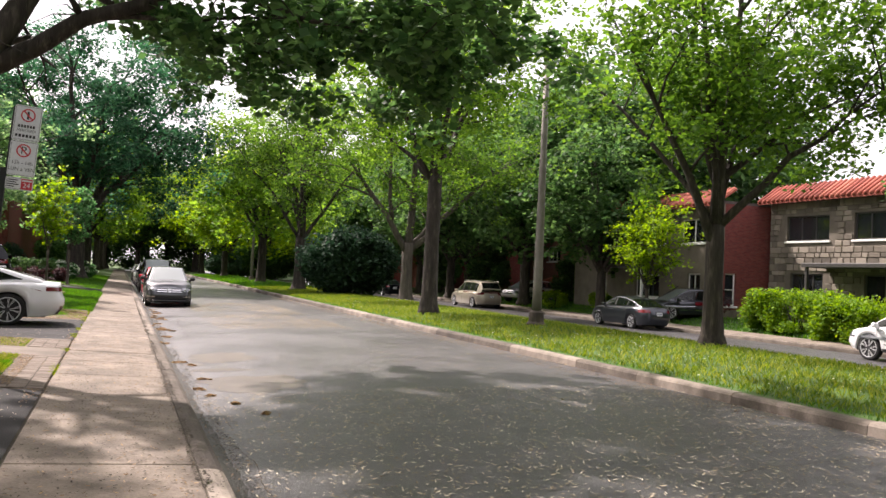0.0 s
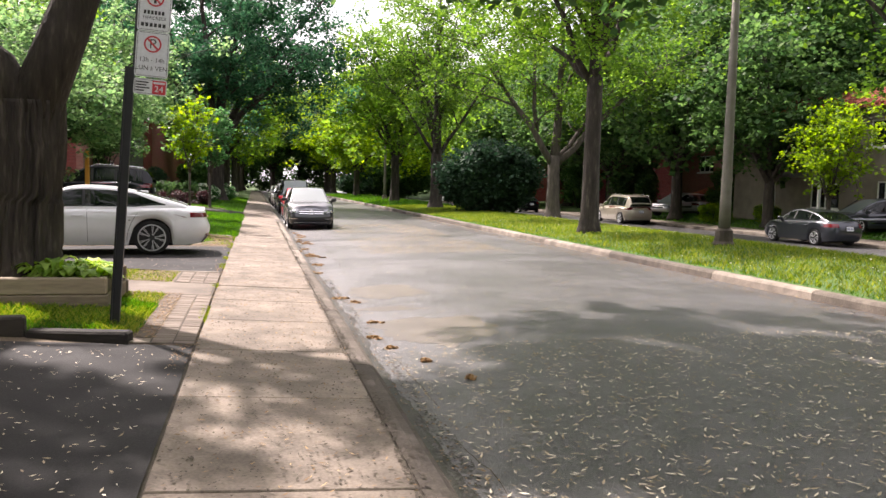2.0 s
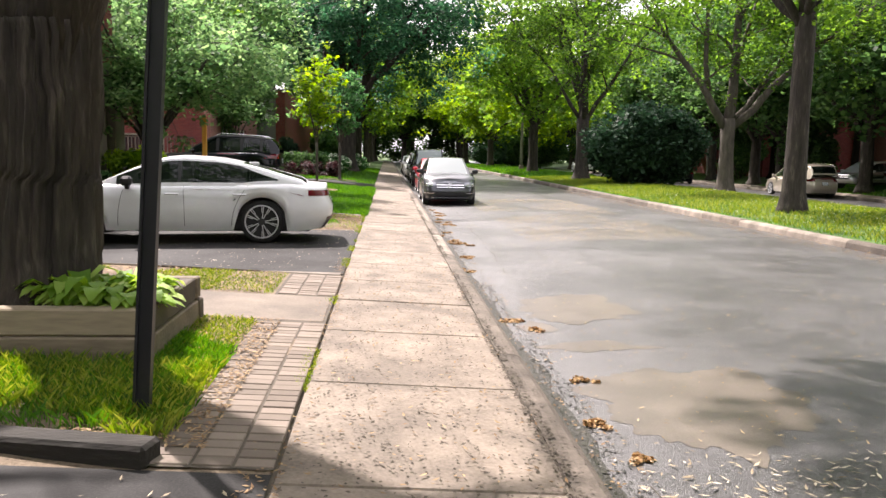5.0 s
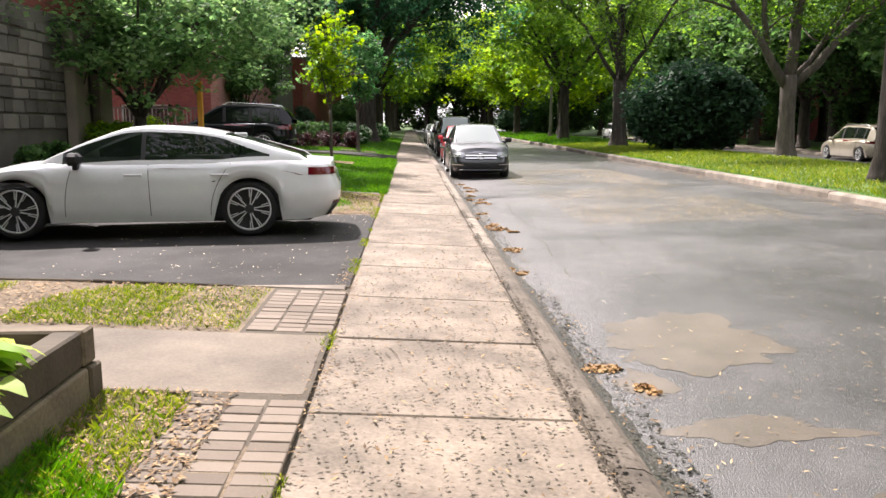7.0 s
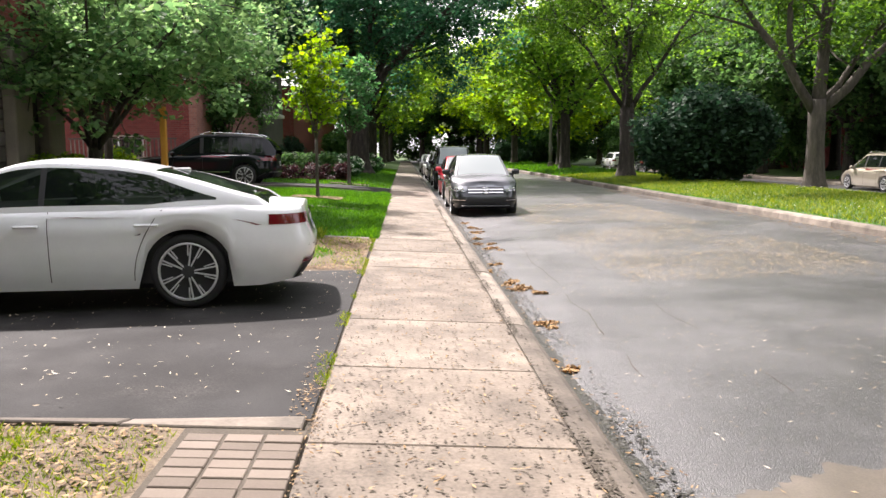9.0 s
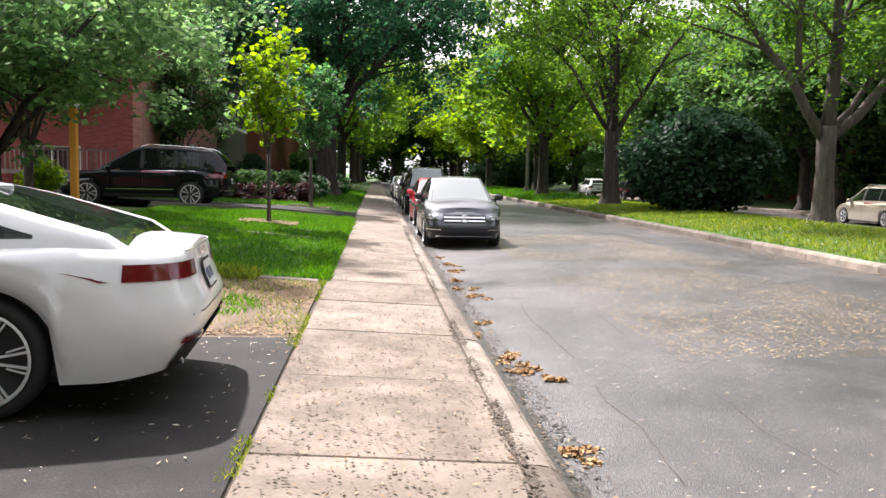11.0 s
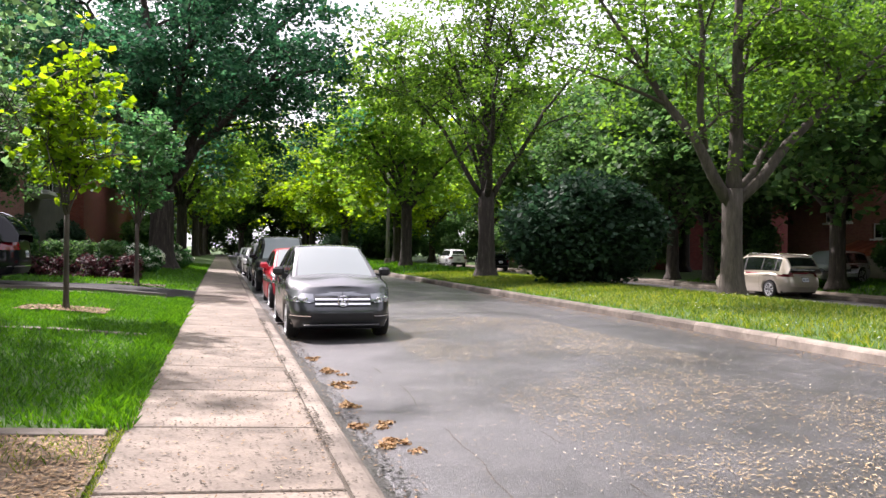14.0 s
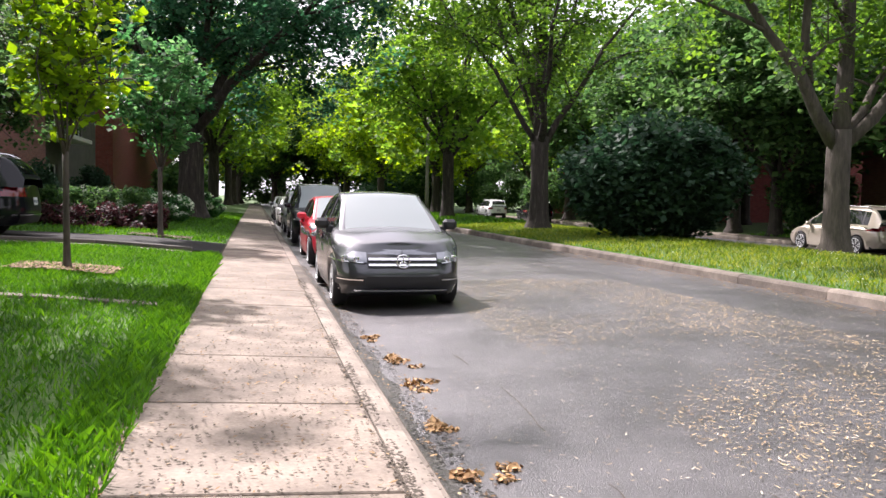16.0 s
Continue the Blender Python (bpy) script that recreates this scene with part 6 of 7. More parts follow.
# ---- sign, lamp, posts ----
def text_mesh(name, body, size, mat, parent, m, label=""):
    cu = bpy.data.curves.new(name, "FONT")
    cu.body, cu.size, cu.align_x, cu.align_y, cu.extrude = body, size, "CENTER", "CENTER", 0.0008
    tmp = bpy.data.objects.new(name + "_tmp", cu)
    scene.collection.objects.link(tmp)
    me = bpy.data.meshes.new_from_object(tmp.evaluated_get(bpy.context.evaluated_depsgraph_get()))
    bpy.data.objects.remove(tmp)
    me.materials.clear()
    me.materials.append(mat)
    ob = new(name, me)
    ob.parent = parent
    ob.matrix_basis = m
    return tagged(ob, label)


def plate_mesh(w, h, r, t=0.004):
    """A sign sheet with rounded corners, in x and z, facing -y."""
    pts = []
    for cx, cz, a0 in ((w / 2 - r, h / 2 - r, 0), (-w / 2 + r, h / 2 - r, 90), (-w / 2 + r, -h / 2 + r, 180), (w / 2 - r, -h / 2 + r, 270)):
        for k in range(5):
            a = radians(a0 + 22.5 * k)
            pts.append((cx + r * math.cos(a), cz + r * math.sin(a)))
    bm = bmesh.new()
    f = [bm.verts.new((x, -t / 2, z)) for x, z in pts]
    b = [bm.verts.new((x, t / 2, z)) for x, z in pts]
    bm.faces.new(f)
    bm.faces.new(b[::-1])
    n = len(pts)
    for k in range(n):
        bm.faces.new((f[k], b[k], b[(k + 1) % n], f[(k + 1) % n]))
    bmesh.ops.recalc_face_normals(bm, faces=bm.faces)
    return bm


def ring_mesh(ro, ri, n=36, y=0.0, bar=True):
    bm = bmesh.new()
    o = [bm.verts.new((ro * math.cos(2 * math.pi * k / n), y, ro * math.sin(2 * math.pi * k / n))) for k in range(n)]
    i_ = [bm.verts.new((ri * math.cos(2 * math.pi * k / n), y, ri * math.sin(2 * math.pi * k / n))) for k in range(n)]
    for k in range(n):
        j = (k + 1) % n
        bm.faces.new((o[k], o[j], i_[j], i_[k]))
    if bar:
        add_box(bm, -ri * 1.02, ri * 1.02, y - 0.0004, y + 0.0004, -0.009, 0.009, 0, pose(0, -0.0006, 0, 0, 45, 0))
    return bm


sign = thing("parking_sign", "black steel post with stacked white parking signs in red and black", "road sign", pose(-1.74, 11.1, gz(-1.74, 11.1) + 0.0, 0, 3.6, 0))
channel = [(-0.045, -0.045), (-0.03, -0.045), (-0.03, -0.02), (0.03, -0.02), (0.03, -0.045), (0.045, -0.045), (0.045, 0.015), (-0.045, 0.015)]
pv = [(x, y, z) for z in (-0.1, 2.62) for x, y in channel]
link_mesh("post", pv, [(i, (i + 1) % 8, 8 + (i + 1) % 8, 8 + i) for i in range(8)] + [tuple(range(8))[::-1], tuple(range(8, 16))], BLACK_STEEL, sign)
part("sign_backing", box(0.02, 0.045, -0.02, 0.0, 2.2, 3.4, 0.003), BLACK_STEEL, sign)
SX = 0.2
for kind_, zc, h_, w_ in (("stop", 3.2, 0.44, 0.31), ("park", 2.755, 0.44, 0.31), ("zone", 2.44, 0.155, 0.31)):
    pl = part("sign_plate", plate_mesh(w_, h_, 0.025), SIGN_WHITE, sign, "white parking restriction plate")
    pl.matrix_basis = pose(SX, -0.05, zc)
    rim_ = bmesh.new()
    for s in (-1, 1):
        add_box(rim_, -w_ / 2 + 0.02, w_ / 2 - 0.02, -0.0042, -0.003, s * (h_ / 2 - 0.012) - 0.002, s * (h_ / 2 - 0.012) + 0.002)
        add_box(rim_, s * (w_ / 2 - 0.012) - 0.002, s * (w_ / 2 - 0.012) + 0.002, -0.0042, -0.003, -h_ / 2 + 0.02, h_ / 2 - 0.02)
    part("border", rim_, SIGN_BLACK, pl)
    face = pose(0, -0.004, 0, 90, 0, 0)
    if kind_ != "zone":
        rg = part("prohibition_ring", ring_mesh(0.082, 0.066), SIGN_RED, pl, "red ring with a slash")
        rg.matrix_basis = pose(0, -0.0055, 0.1)
        if kind_ == "park":
            text_mesh("letter", "P", 0.13, SIGN_BLACK, pl, pose(0, -0.0036, 0.1, 90, 0, 0))
            text_mesh("lettering", "13h - 14h", 0.062, SIGN_BLACK, pl, pose(0, -0.0036, -0.055, 90, 0, 0))
            text_mesh("lettering", "LUN \u00e0 VEN", 0.062, SIGN_BLACK, pl, pose(0, -0.0036, -0.135, 90, 0, 0))
        else:
            part("arrow", box(-0.012, 0.012, -0.0048, -0.004, 0.05, 0.15), SIGN_BLACK, pl)
            text_mesh("lettering", "MERCREDI", 0.046, SIGN_BLACK, pl, pose(0, -0.0036, -0.095, 90, 0, 0))
            for z_, ww in ((-0.04, 0.2), (-0.16, 0.24)):
                for q in range(6):
                    part("text_bar", box(-ww / 2 + q * ww / 6, -ww / 2 + (q + 0.7) * ww / 6, -0.0048, -0.004, z_ - 0.018, z_ + 0.018), SIGN_BLACK, pl)
    else:
        rp = part("red_panel", box(0.02, 0.145, -0.006, -0.004, -0.065, 0.065), SIGN_RED, pl, "red panel with white digits")
        text_mesh("digits", "24", 0.085, SIGN_WHITE, rp, pose(0.083, -0.0072, -0.018, 90, 0, 0))
        part("text_bar", box(0.03, 0.135, -0.0078, -0.0065, 0.032, 0.052), SIGN_WHITE, rp)
        for q in range(4):
            part("text_bar", box(-0.135, -0.135 + (0.12, 0.1, 0.13, 0.08)[q], -0.0048, -0.004, 0.035 - q * 0.027, 0.048 - q * 0.027), SIGN_BLACK, pl)

lamp = thing("street_lamp", "grey tapered street-lamp pole on a concrete base on the median", "street lamp", pose(11.7, 21.5, gz(11.7, 21.5)))
part("base", lathe([(0.3, -0.15), (0.3, 0.05), (0.24, 0.12), (0.22, 0.4), (0.16, 0.46)], 12), KERB, lamp, "chipped concrete footing")
part("pole", lathe([(0.15, 0.4), (0.14, 1.2), (0.11, 4.5), (0.08, 8.4)], 12), LAMP_POLE, lamp, smooth=True)
tube("arm", [(0, 0, 8.2), (-0.6, 0, 8.75), (-1.6, 0, 9.0), (-2.6, 0, 9.02)], [0.05, 0.045, 0.04, 0.035], LAMP_POLE, lamp)
part("lamp_head", box(-3.2, -2.5, -0.14, 0.14, 8.95, 9.08, 0.04), LAMP_POLE, lamp)
part("collar", lathe([(0.155, 1.7), (0.155, 1.78)], 12), LAMP_POLE, lamp)
for x, y in ((11.6, 78.0), (11.4, 130.0)):
    copy_thing(lamp, pose(x, y, gz(x, y)))
yp = thing("marker_post", "orange-yellow square marker post in a front garden", "post", pose(-5.55, 30.0, gz(-5.55, 30.0)))
part("post", box(-0.06, 0.06, -0.06, 0.06, 0.35, 2.15, 0.008), POST_YELLOW, yp)
part("cap", box(-0.065, 0.065, -0.065, 0.065, 2.15, 2.19, 0.01), POST_YELLOW, yp)
part("socket", box(-0.13, 0.13, -0.13, 0.13, -0.1, 0.35, 0.02), BRICK, yp, "dark red base")


# ---- houses ----
def brick_mat(name, c1, c2, mortar):
    m = material(name, [(0.3, c1), (0.7, c2)], 0.9, 3.0, 60.0, 0.4, 0.0)
    n, ln = m.node_tree.nodes, m.node_tree.links
    co = n.new("ShaderNodeTexCoord")
    sp = n.new("ShaderNodeSeparateXYZ")
    ln.new(co.outputs["Object"], sp.inputs[0])
    ad = n.new("ShaderNodeMath")
    ln.new(sp.outputs[0], ad.inputs[0])
    ln.new(sp.outputs[1], ad.inputs[1])
    cb = n.new("ShaderNodeCombineXYZ")
    ln.new(ad.outputs[0], cb.inputs[0])
    ln.new(sp.outputs[2], cb.inputs[1])
    br = n.new("ShaderNodeTexBrick")
    br.inputs["Scale"].default_value = 1.0
    br.inputs["Brick Width"].default_value = 0.21
    br.inputs["Row Height"].default_value = 0.075
    br.inputs["Mortar Size"].default_value = 0.006
    br.inputs["Color1"].default_value = (*c1, 1)
    br.inputs["Color2"].default_value = (*c2, 1)
    br.inputs["Mortar"].default_value = (*mortar, 1)
    ln.new(cb.outputs[0], br.inputs["Vector"])
    b = n["Principled BSDF"]
    ln.new(br.outputs["Color"], b.inputs["Base Color"])
    bp = n.new("ShaderNodeBump")
    bp.inputs["Strength"].default_value, bp.inputs["Distance"].default_value = 0.6, 0.01
    bp.invert = True
    ln.new(br.outputs["Fac"], bp.inputs["Height"])
    ln.new(bp.outputs[0], b.inputs["Normal"])
    return m


BRICKWORK = brick_mat("red_brickwork", (0.13, 0.02, 0.017), (0.2, 0.038, 0.03), (0.15, 0.08, 0.068))
BRICKWORK_PINK = brick_mat("pink_brickwork", (0.22, 0.085, 0.068), (0.3, 0.13, 0.1), (0.24, 0.17, 0.145))


def wall(parent, plane, at, u0, u1, z0, z1, openings, mat, thick=0.3, inward=1, name="wall"):
    """A wall in the plane x = at or y = at with openings (a, b, low, high) cut through it."""
    us = sorted({u0, u1, *[v for o in openings for v in o[:2]]})
    zs = sorted({z0, z1, *[v for o in openings for v in o[2:]]})
    bm = bmesh.new()
    for a, b in zip(us, us[1:]):
        for c, d in zip(zs, zs[1:]):
            um, zm = (a + b) / 2, (c + d) / 2
            if any(o[0] < um < o[1] and o[2] < zm < o[3] for o in openings):
                continue
            if plane == "x":
                add_box(bm, min(at, at + inward * thick), max(at, at + inward * thick), a, b, c, d)
            else:
                add_box(bm, a, b, min(at, at + inward * thick), max(at, at + inward * thick), c, d)
    bmesh.ops.remove_doubles(bm, verts=bm.verts, dist=0.0005)
    return part(name, bm, mat, parent)


def window(parent, plane, at, o, inward, frame_mat, bars=1, cross=0, sill=True):
    """Frame, mullions, glass and sill in an opening."""
    a, b, c, d = o
    w = 0.07
    e = at + inward * 0.1

    def put(bm, p, q, r, s, t=0.06, shift=0.0):
        lo, hi = sorted((e + inward * shift, e + inward * (shift + t)))
        if plane == "x":
            add_box(bm, lo, hi, p, q, r, s)
        else:
            add_box(bm, p, q, lo, hi, r, s)

    bm = bmesh.new()
    for p, q, r, s in ((a, a + w, c, d), (b - w, b, c, d), (a + w, b - w, c, c + w), (a + w, b - w, d - w, d)):
        put(bm, p, q, r, s)
    fr = part("window_frame", bm, frame_mat, parent)
    for k in range(bars):
        u = a + (b - a) * (k + 1) / (bars + 1)
        bm = bmesh.new()
        put(bm, u - 0.03, u + 0.03, c + w, d - w, 0.05)
        part("mullion", bm, frame_mat, fr)
    for k in range(cross):
        z = c + (d - c) * (k + 1) / (cross + 1)
        bm = bmesh.new()
        put(bm, a + w, b - w, z - 0.02, z + 0.02, 0.04)
        part("glazing_bar", bm, frame_mat, fr)
    bm = bmesh.new()
    put(bm, a + w * 0.5, b - w * 0.5, c + w * 0.5, d - w * 0.5, 0.012, 0.03)
    part("pane", bm, WINDOW_DARK, fr)
    if sill:
        bm = bmesh.new()
        lo, hi = sorted((at - inward * 0.08, at + inward * 0.08))
        if plane == "x":
            add_box(bm, lo, hi, a - 0.1, b + 0.1, c - 0.1, c, 0.012)
        else:
            add_box(bm, a - 0.1, b + 0.1, lo, hi, c - 0.1, c, 0.012)
        part("window_sill", bm, WHITE_TRIM, fr)
    return fr


def stones(parent, at, out, y0, y1, z0, z1, openings, mat, seed, w=0.55, h=0.28):
    """Single stones, uneven and proud of the wall, in the plane x = at."""
    rng = random.Random(seed)
    z = z0
    while z < z1 - 0.1:
        hh = h * rng.uniform(0.75, 1.3)
        y = y0 - rng.uniform(0, w * 0.6)
        while y < y1 - 0.08:
            ww = w * rng.uniform(0.55, 1.5)
            a, b = max(y, y0), min(y + ww, y1)
            if b - a > 0.1 and not any(o[0] - 0.02 < b and a < o[1] + 0.02 and o[2] - 0.02 < z + hh and z < o[3] + 0.02 for o in openings):
                t = rng.uniform(0.025, 0.06)
                g = 0.012
                j = [rng.uniform(-0.012, 0.012) for _ in range(8)]
                vs = [(at, a + g, z + g), (at, b - g, z + g), (at, b - g, min(z + hh, z1) - g), (at, a + g, min(z + hh, z1) - g)]
                vs += [(at + out * t, a + g + 0.02 + j[0], z + g + 0.02 + j[1]), (at + out * t, b - g - 0.02 + j[2], z + g + 0.02 + j[3]),
                       (at + out * t, b - g - 0.02 + j[4], min(z + hh, z1) - g - 0.02 + j[5]), (at + out * t, a + g + 0.02 + j[6], min(z + hh, z1) - g - 0.02 + j[7])]
                fs = [(4, 5, 6, 7), (0, 1, 5, 4), (1, 2, 6, 5), (2, 3, 7, 6), (3, 0, 4, 7)]
                link_mesh("stone", vs, fs if out > 0 else [f[::-1] for f in fs], mat, parent)
            y += ww
        z += hh


def tile_roof(parent, x0, x1, y0, y1, z0, z1, name="roof"):
    """A short tiled slope that rises from (x0, z0) to (x1, z1), with a barrel tile for each ridge."""
    bm = bmesh.new()
    vs = [bm.verts.new(p) for p in ((x0, y0, z0 - 0.12), (x0, y1, z0 - 0.12), (x1, y1, z1 - 0.12), (x1, y0, z1 - 0.12), (x0, y0, z0), (x0, y1, z0), (x1, y1, z1), (x1, y0, z1))]
    for f in ((0, 1, 2, 3), (4, 7, 6, 5), (0, 4, 5, 1), (1, 5, 6, 2), (2, 6, 7, 3), (3, 7, 4, 0)):
        bm.faces.new([vs[i] for i in f])
    roof = part(name, bm, ROOF_TILE, parent)
    n = int((y1 - y0) / 0.3)
    data = None
    for k in range(n):
        y = y0 + (k + 0.5) * (y1 - y0) / n
        if data is None:
            tv, tf = tube_rows([(x0 - 0.05 * (1 if x1 > x0 else -1), 0, z0 + 0.01), ((x0 + x1) / 2, 0, (z0 + z1) / 2 + 0.03), (x1, 0, z1 + 0.01)], [0.1, 0.09, 0.085], 7)
            ob = link_mesh("roof_tile", tv, tf, ROOF_TILE, roof, smooth=True)
            data = ob.data
        else:
            ob = new("roof_tile", data)
            ob.parent = roof
        ob.location = (0, y, 0)
    return roof


def shell(parent, x0, x1, y0, y1, z0, z1, mat, skip=""):
    """Plain side and back walls that close a house: n, s, e or w are left out where named."""
    if "w" not in skip:
        wall(parent, "x", x0, y0, y1, z0, z1, [], mat)
    if "e" not in skip:
        wall(parent, "x", x1, y0, y1, z0, z1, [], mat, inward=-1)
    if "s" not in skip:
        wall(parent, "y", y0, x0 + 0.31, x1 - 0.31, z0, z1, [], mat)
    if "n" not in skip:
        wall(parent, "y", y1, x0 + 0.31, x1 - 0.31, z0, z1, [], mat, inward=-1)
    part("flat_roof", box(x0 + 0.05, x1 - 0.05, y0 + 0.05, y1 - 0.05, z1, z1 + 0.15), SHINGLE, parent)
    part("floor_slab", box(x0 + 0.32, x1 - 0.32, y0 + 0.32, y1 - 0.32, 2.75, 2.95), INTERIOR, parent)


# stone house with a red tiled eave
ha = thing("stone_house", "two-storey fieldstone house with a red tiled eave and dark windows", "house", pose(0, 0, 0))
oa = [(28.3, 30.9, 4.1, 5.35), (28.6, 30.6, 1.1, 2.5), (24.4, 26.9, 4.1, 5.35), (25.2, 26.3, 0.3, 2.5), (20.5, 23.0, 4.1, 5.35), (20.5, 23.0, 1.1, 2.5)]
wall(ha, "x", 31.0, 17.5, 32.0, -0.2, 6.2, oa, STONE)
for o in oa:
    window(ha, "x", 31.0, o, 1, DARK_TRIM, 2 if o[1] - o[0] > 1.5 else 0)
stones(ha, 31.0, -1, 23.6, 32.0, 0.0, 6.1, oa, STONE, 5, 0.46, 0.27)
shell(ha, 31.0, 43.0, 17.5, 32.0, -0.2, 6.2, BRICKWORK, "w")
tile_roof(ha, 30.35, 31.6, 17.2, 32.3, 6.1, 7.0)
part("porch_roof", box(29.4, 30.99, 23.4, 28.4, 2.75, 2.95, 0.02), DARK_TRIM, ha)
for y in (23.6, 28.2):
    part("porch_post", box(29.5, 29.62, y - 0.06, y + 0.06, 0.0, 2.75), DARK_TRIM, ha)
# brick house that stands further forward
hb = thing("brick_house", "red brick house with a grey stone front and a tiled eave", "house", pose(0, 0, 0))
ob_ = [(33.2, 35.2, 3.9, 5.2), (36.5, 38.4, 3.9, 5.2), (37.0, 39.2, 0.9, 2.2), (33.6, 34.6, 0.2, 2.3), (40.5, 42.5, 3.9, 5.2)]
wall(hb, "x", 27.9, 32.2, 46.0, -0.3, 5.9, ob_, STONE)
for o in ob_:
    window(hb, "x", 27.9, o, 1, WHITE_TRIM, 1)
os_ = [(28.3, 29.0, 0.7, 2.35)]
wall(hb, "y", 32.2, 28.21, 42.0, 0.5, 5.9, os_, BRICKWORK)
wall(hb, "y", 32.19, 28.21, 42.0, -0.3, 0.5, [], KERB)
window(hb, "y", 32.2, os_[0], 1, WHITE_TRIM, 0, 1)
shell(hb, 27.9, 42.3, 32.2, 46.0, -0.3, 5.9, BRICKWORK, "ws")
tile_roof(hb, 27.3, 28.6, 31.9, 46.2, 5.85, 6.7)
part("porch_roof", box(26.2, 27.89, 36.3, 40.2, 2.5, 2.68, 0.02), DARK_TRIM, hb)
for y in (36.5, 40.0):
    part("porch_post", box(26.3, 26.42, y - 0.06, y + 0.06, -0.2, 2.5), WHITE_TRIM, hb)
for k in range(5):
    part("step", box(26.2 + k * 0.28, 27.89, 33.3, 35.0, -0.1, 0.06 + k * 0.16), KERB, hb)
for s in (33.35, 34.95):
    tube("handrail", [(26.1, s, 0.75), (27.6, s, 1.6)], [0.025, 0.025], BLACK_STEEL, hb, 6)
    tube("rail_post", [(26.1, s, -0.1), (26.1, s, 0.75)], [0.02, 0.02], BLACK_STEEL, hb, 6)
# pink brick house with a low tiled garage roof
hc = thing("pink_brick_house", "pink brick house with white windows and a low tiled garage roof", "house", pose(0, 0, 0))
oc = [(52.0, 53.6, 2.2, 3.0), (55.0, 57.0, 3.1, 4.3)]
wall(hc, "x", 32.0, 49.5, 60.0, -0.2, 6.0, oc, BRICKWORK_PINK)
for o in oc:
    window(hc, "x", 32.0, o, 1, WHITE_TRIM, 2)
shell(hc, 32.0, 44.0, 49.5, 60.0, -0.2, 6.0, BRICKWORK_PINK, "w")
tile_roof(hc, 30.2, 31.95, 50.2, 54.6, 1.45, 2.05)
wall(hc, "x", 30.5, 50.3, 54.4, -0.2, 1.4, [], STUCCO, 0.25, name="garage_wall")
part("garage_side", box(30.76, 31.98, 50.3, 50.55, -0.2, 1.4), STUCCO, hc)
part("garage_side", box(30.76, 31.98, 54.15, 54.4, -0.2, 1.4), STUCCO, hc)
hd = thing("brick_house", "red brick house beyond the trees with a stone base", "house", pose(0, 0, 0))
od = [(75.0, 77.0, 3.4, 4.8), (79.0, 81.0, 3.4, 4.8), (75.5, 77.5, 0.9, 2.2)]
wall(hd, "x", 30.0, 70.0, 84.0, -0.2, 6.2, od, BRICKWORK)
for o in od:
    window(hd, "x", 30.0, o, 1, WHITE_TRIM, 1)
shell(hd, 30.0, 42.0, 70.0, 84.0, -0.2, 6.2, BRICKWORK, "w")
part("porch_roof", box(28.6, 29.99, 74.0, 78.5, 2.5, 2.7, 0.02), WHITE_TRIM, hd)
for y in (74.2, 78.3):
    part("porch_post", box(28.7, 28.82, y - 0.06, y + 0.06, -0.2, 2.5), WHITE_TRIM, hd)
he = thing("brick_house", "dark brick house far along the street", "house", pose(0, 0, 0))
shell(he, 30.0, 42.0, 92.0, 110.0, -0.2, 6.4, BRICKWORK)
# grey stone house with a balcony
hl = thing("grey_stone_house", "grey stone house with a white-edged balcony and white windows", "house", pose(0, 0, 0))
ol = [(22.0, 23.85, 2.28, 3.42), (22.4, 23.05, 0.75, 1.2), (18.8, 20.8, 2.28, 3.42), (29.95, 30.6, 0.5, 2.7), (20.0, 21.4, 4.2, 6.0)]
wall(hl, "x", -8.5, 12.5, 31.5, 0.0, 3.9, [o for o in ol if o[2] < 3.9], STONE_DARK, inward=-1)
wall(hl, "x", -8.5, 12.5, 31.5, 3.9, 7.2, [o for o in ol if o[2] > 3.9], BRICKWORK, inward=-1, name="upper_wall")
for o in ol:
    window(hl, "x", -8.5, o, -1, WHITE_TRIM, 1, 0, o[2] > 1)
stones(hl, -8.5, 1, 21.0, 31.5, 1.3, 3.6, ol, STONE_DARK, 15, 0.5, 0.26)
shell(hl, -20.0, -8.5, 12.5, 31.5, 0.0, 7.2, BRICKWORK, "e")
part("balcony_slab", box(-8.49, -7.3, 17.6, 24.2, 3.62, 3.82, 0.02), WHITE_TRIM, hl, "white concrete balcony slab")
rail = part("balcony_rail", box(-7.42, -7.38, 17.7, 24.1, 4.82, 4.86), BLACK_STEEL, hl)
for k in range(44):
    tube("baluster", [(-7.4, 17.75 + k * 0.147, 3.82), (-7.4, 17.75 + k * 0.147, 4.82)], [0.009, 0.009], BLACK_STEEL, rail, 4)
for y0, y1 in ((29.1, 29.9), (30.65, 31.45)):
    part("stone_pier", box(-8.46, -8.2, y0, y1, 0.1, 3.6, 0.03), STONE, hl, "pale fieldstone pier beside the entrance")
h2 = thing("brick_house", "red brick house with a pale balcony rail beyond the garden trees", "house", pose(0, 0, 0))
o2 = [(-12.6, -10.6, 0.6, 2.2), (-12.4, -10.4, 3.6, 5.0)]
wall(h2, "y", 44.6, -20.0, -8.8, 0.2, 6.6, o2, BRICKWORK)
for o in o2:
    window(h2, "y", 44.6, o, 1, WHITE_TRIM, 1)
of = [(47.0, 49.0, 1.2, 2.6), (52.0, 54.0, 1.2, 2.6), (47.0, 49.0, 4.0, 5.4), (52.0, 54.0, 4.0, 5.4)]
wall(h2, "x", -8.5, 44.6, 58.0, 0.2, 6.6, of, BRICKWORK_PINK, inward=-1)
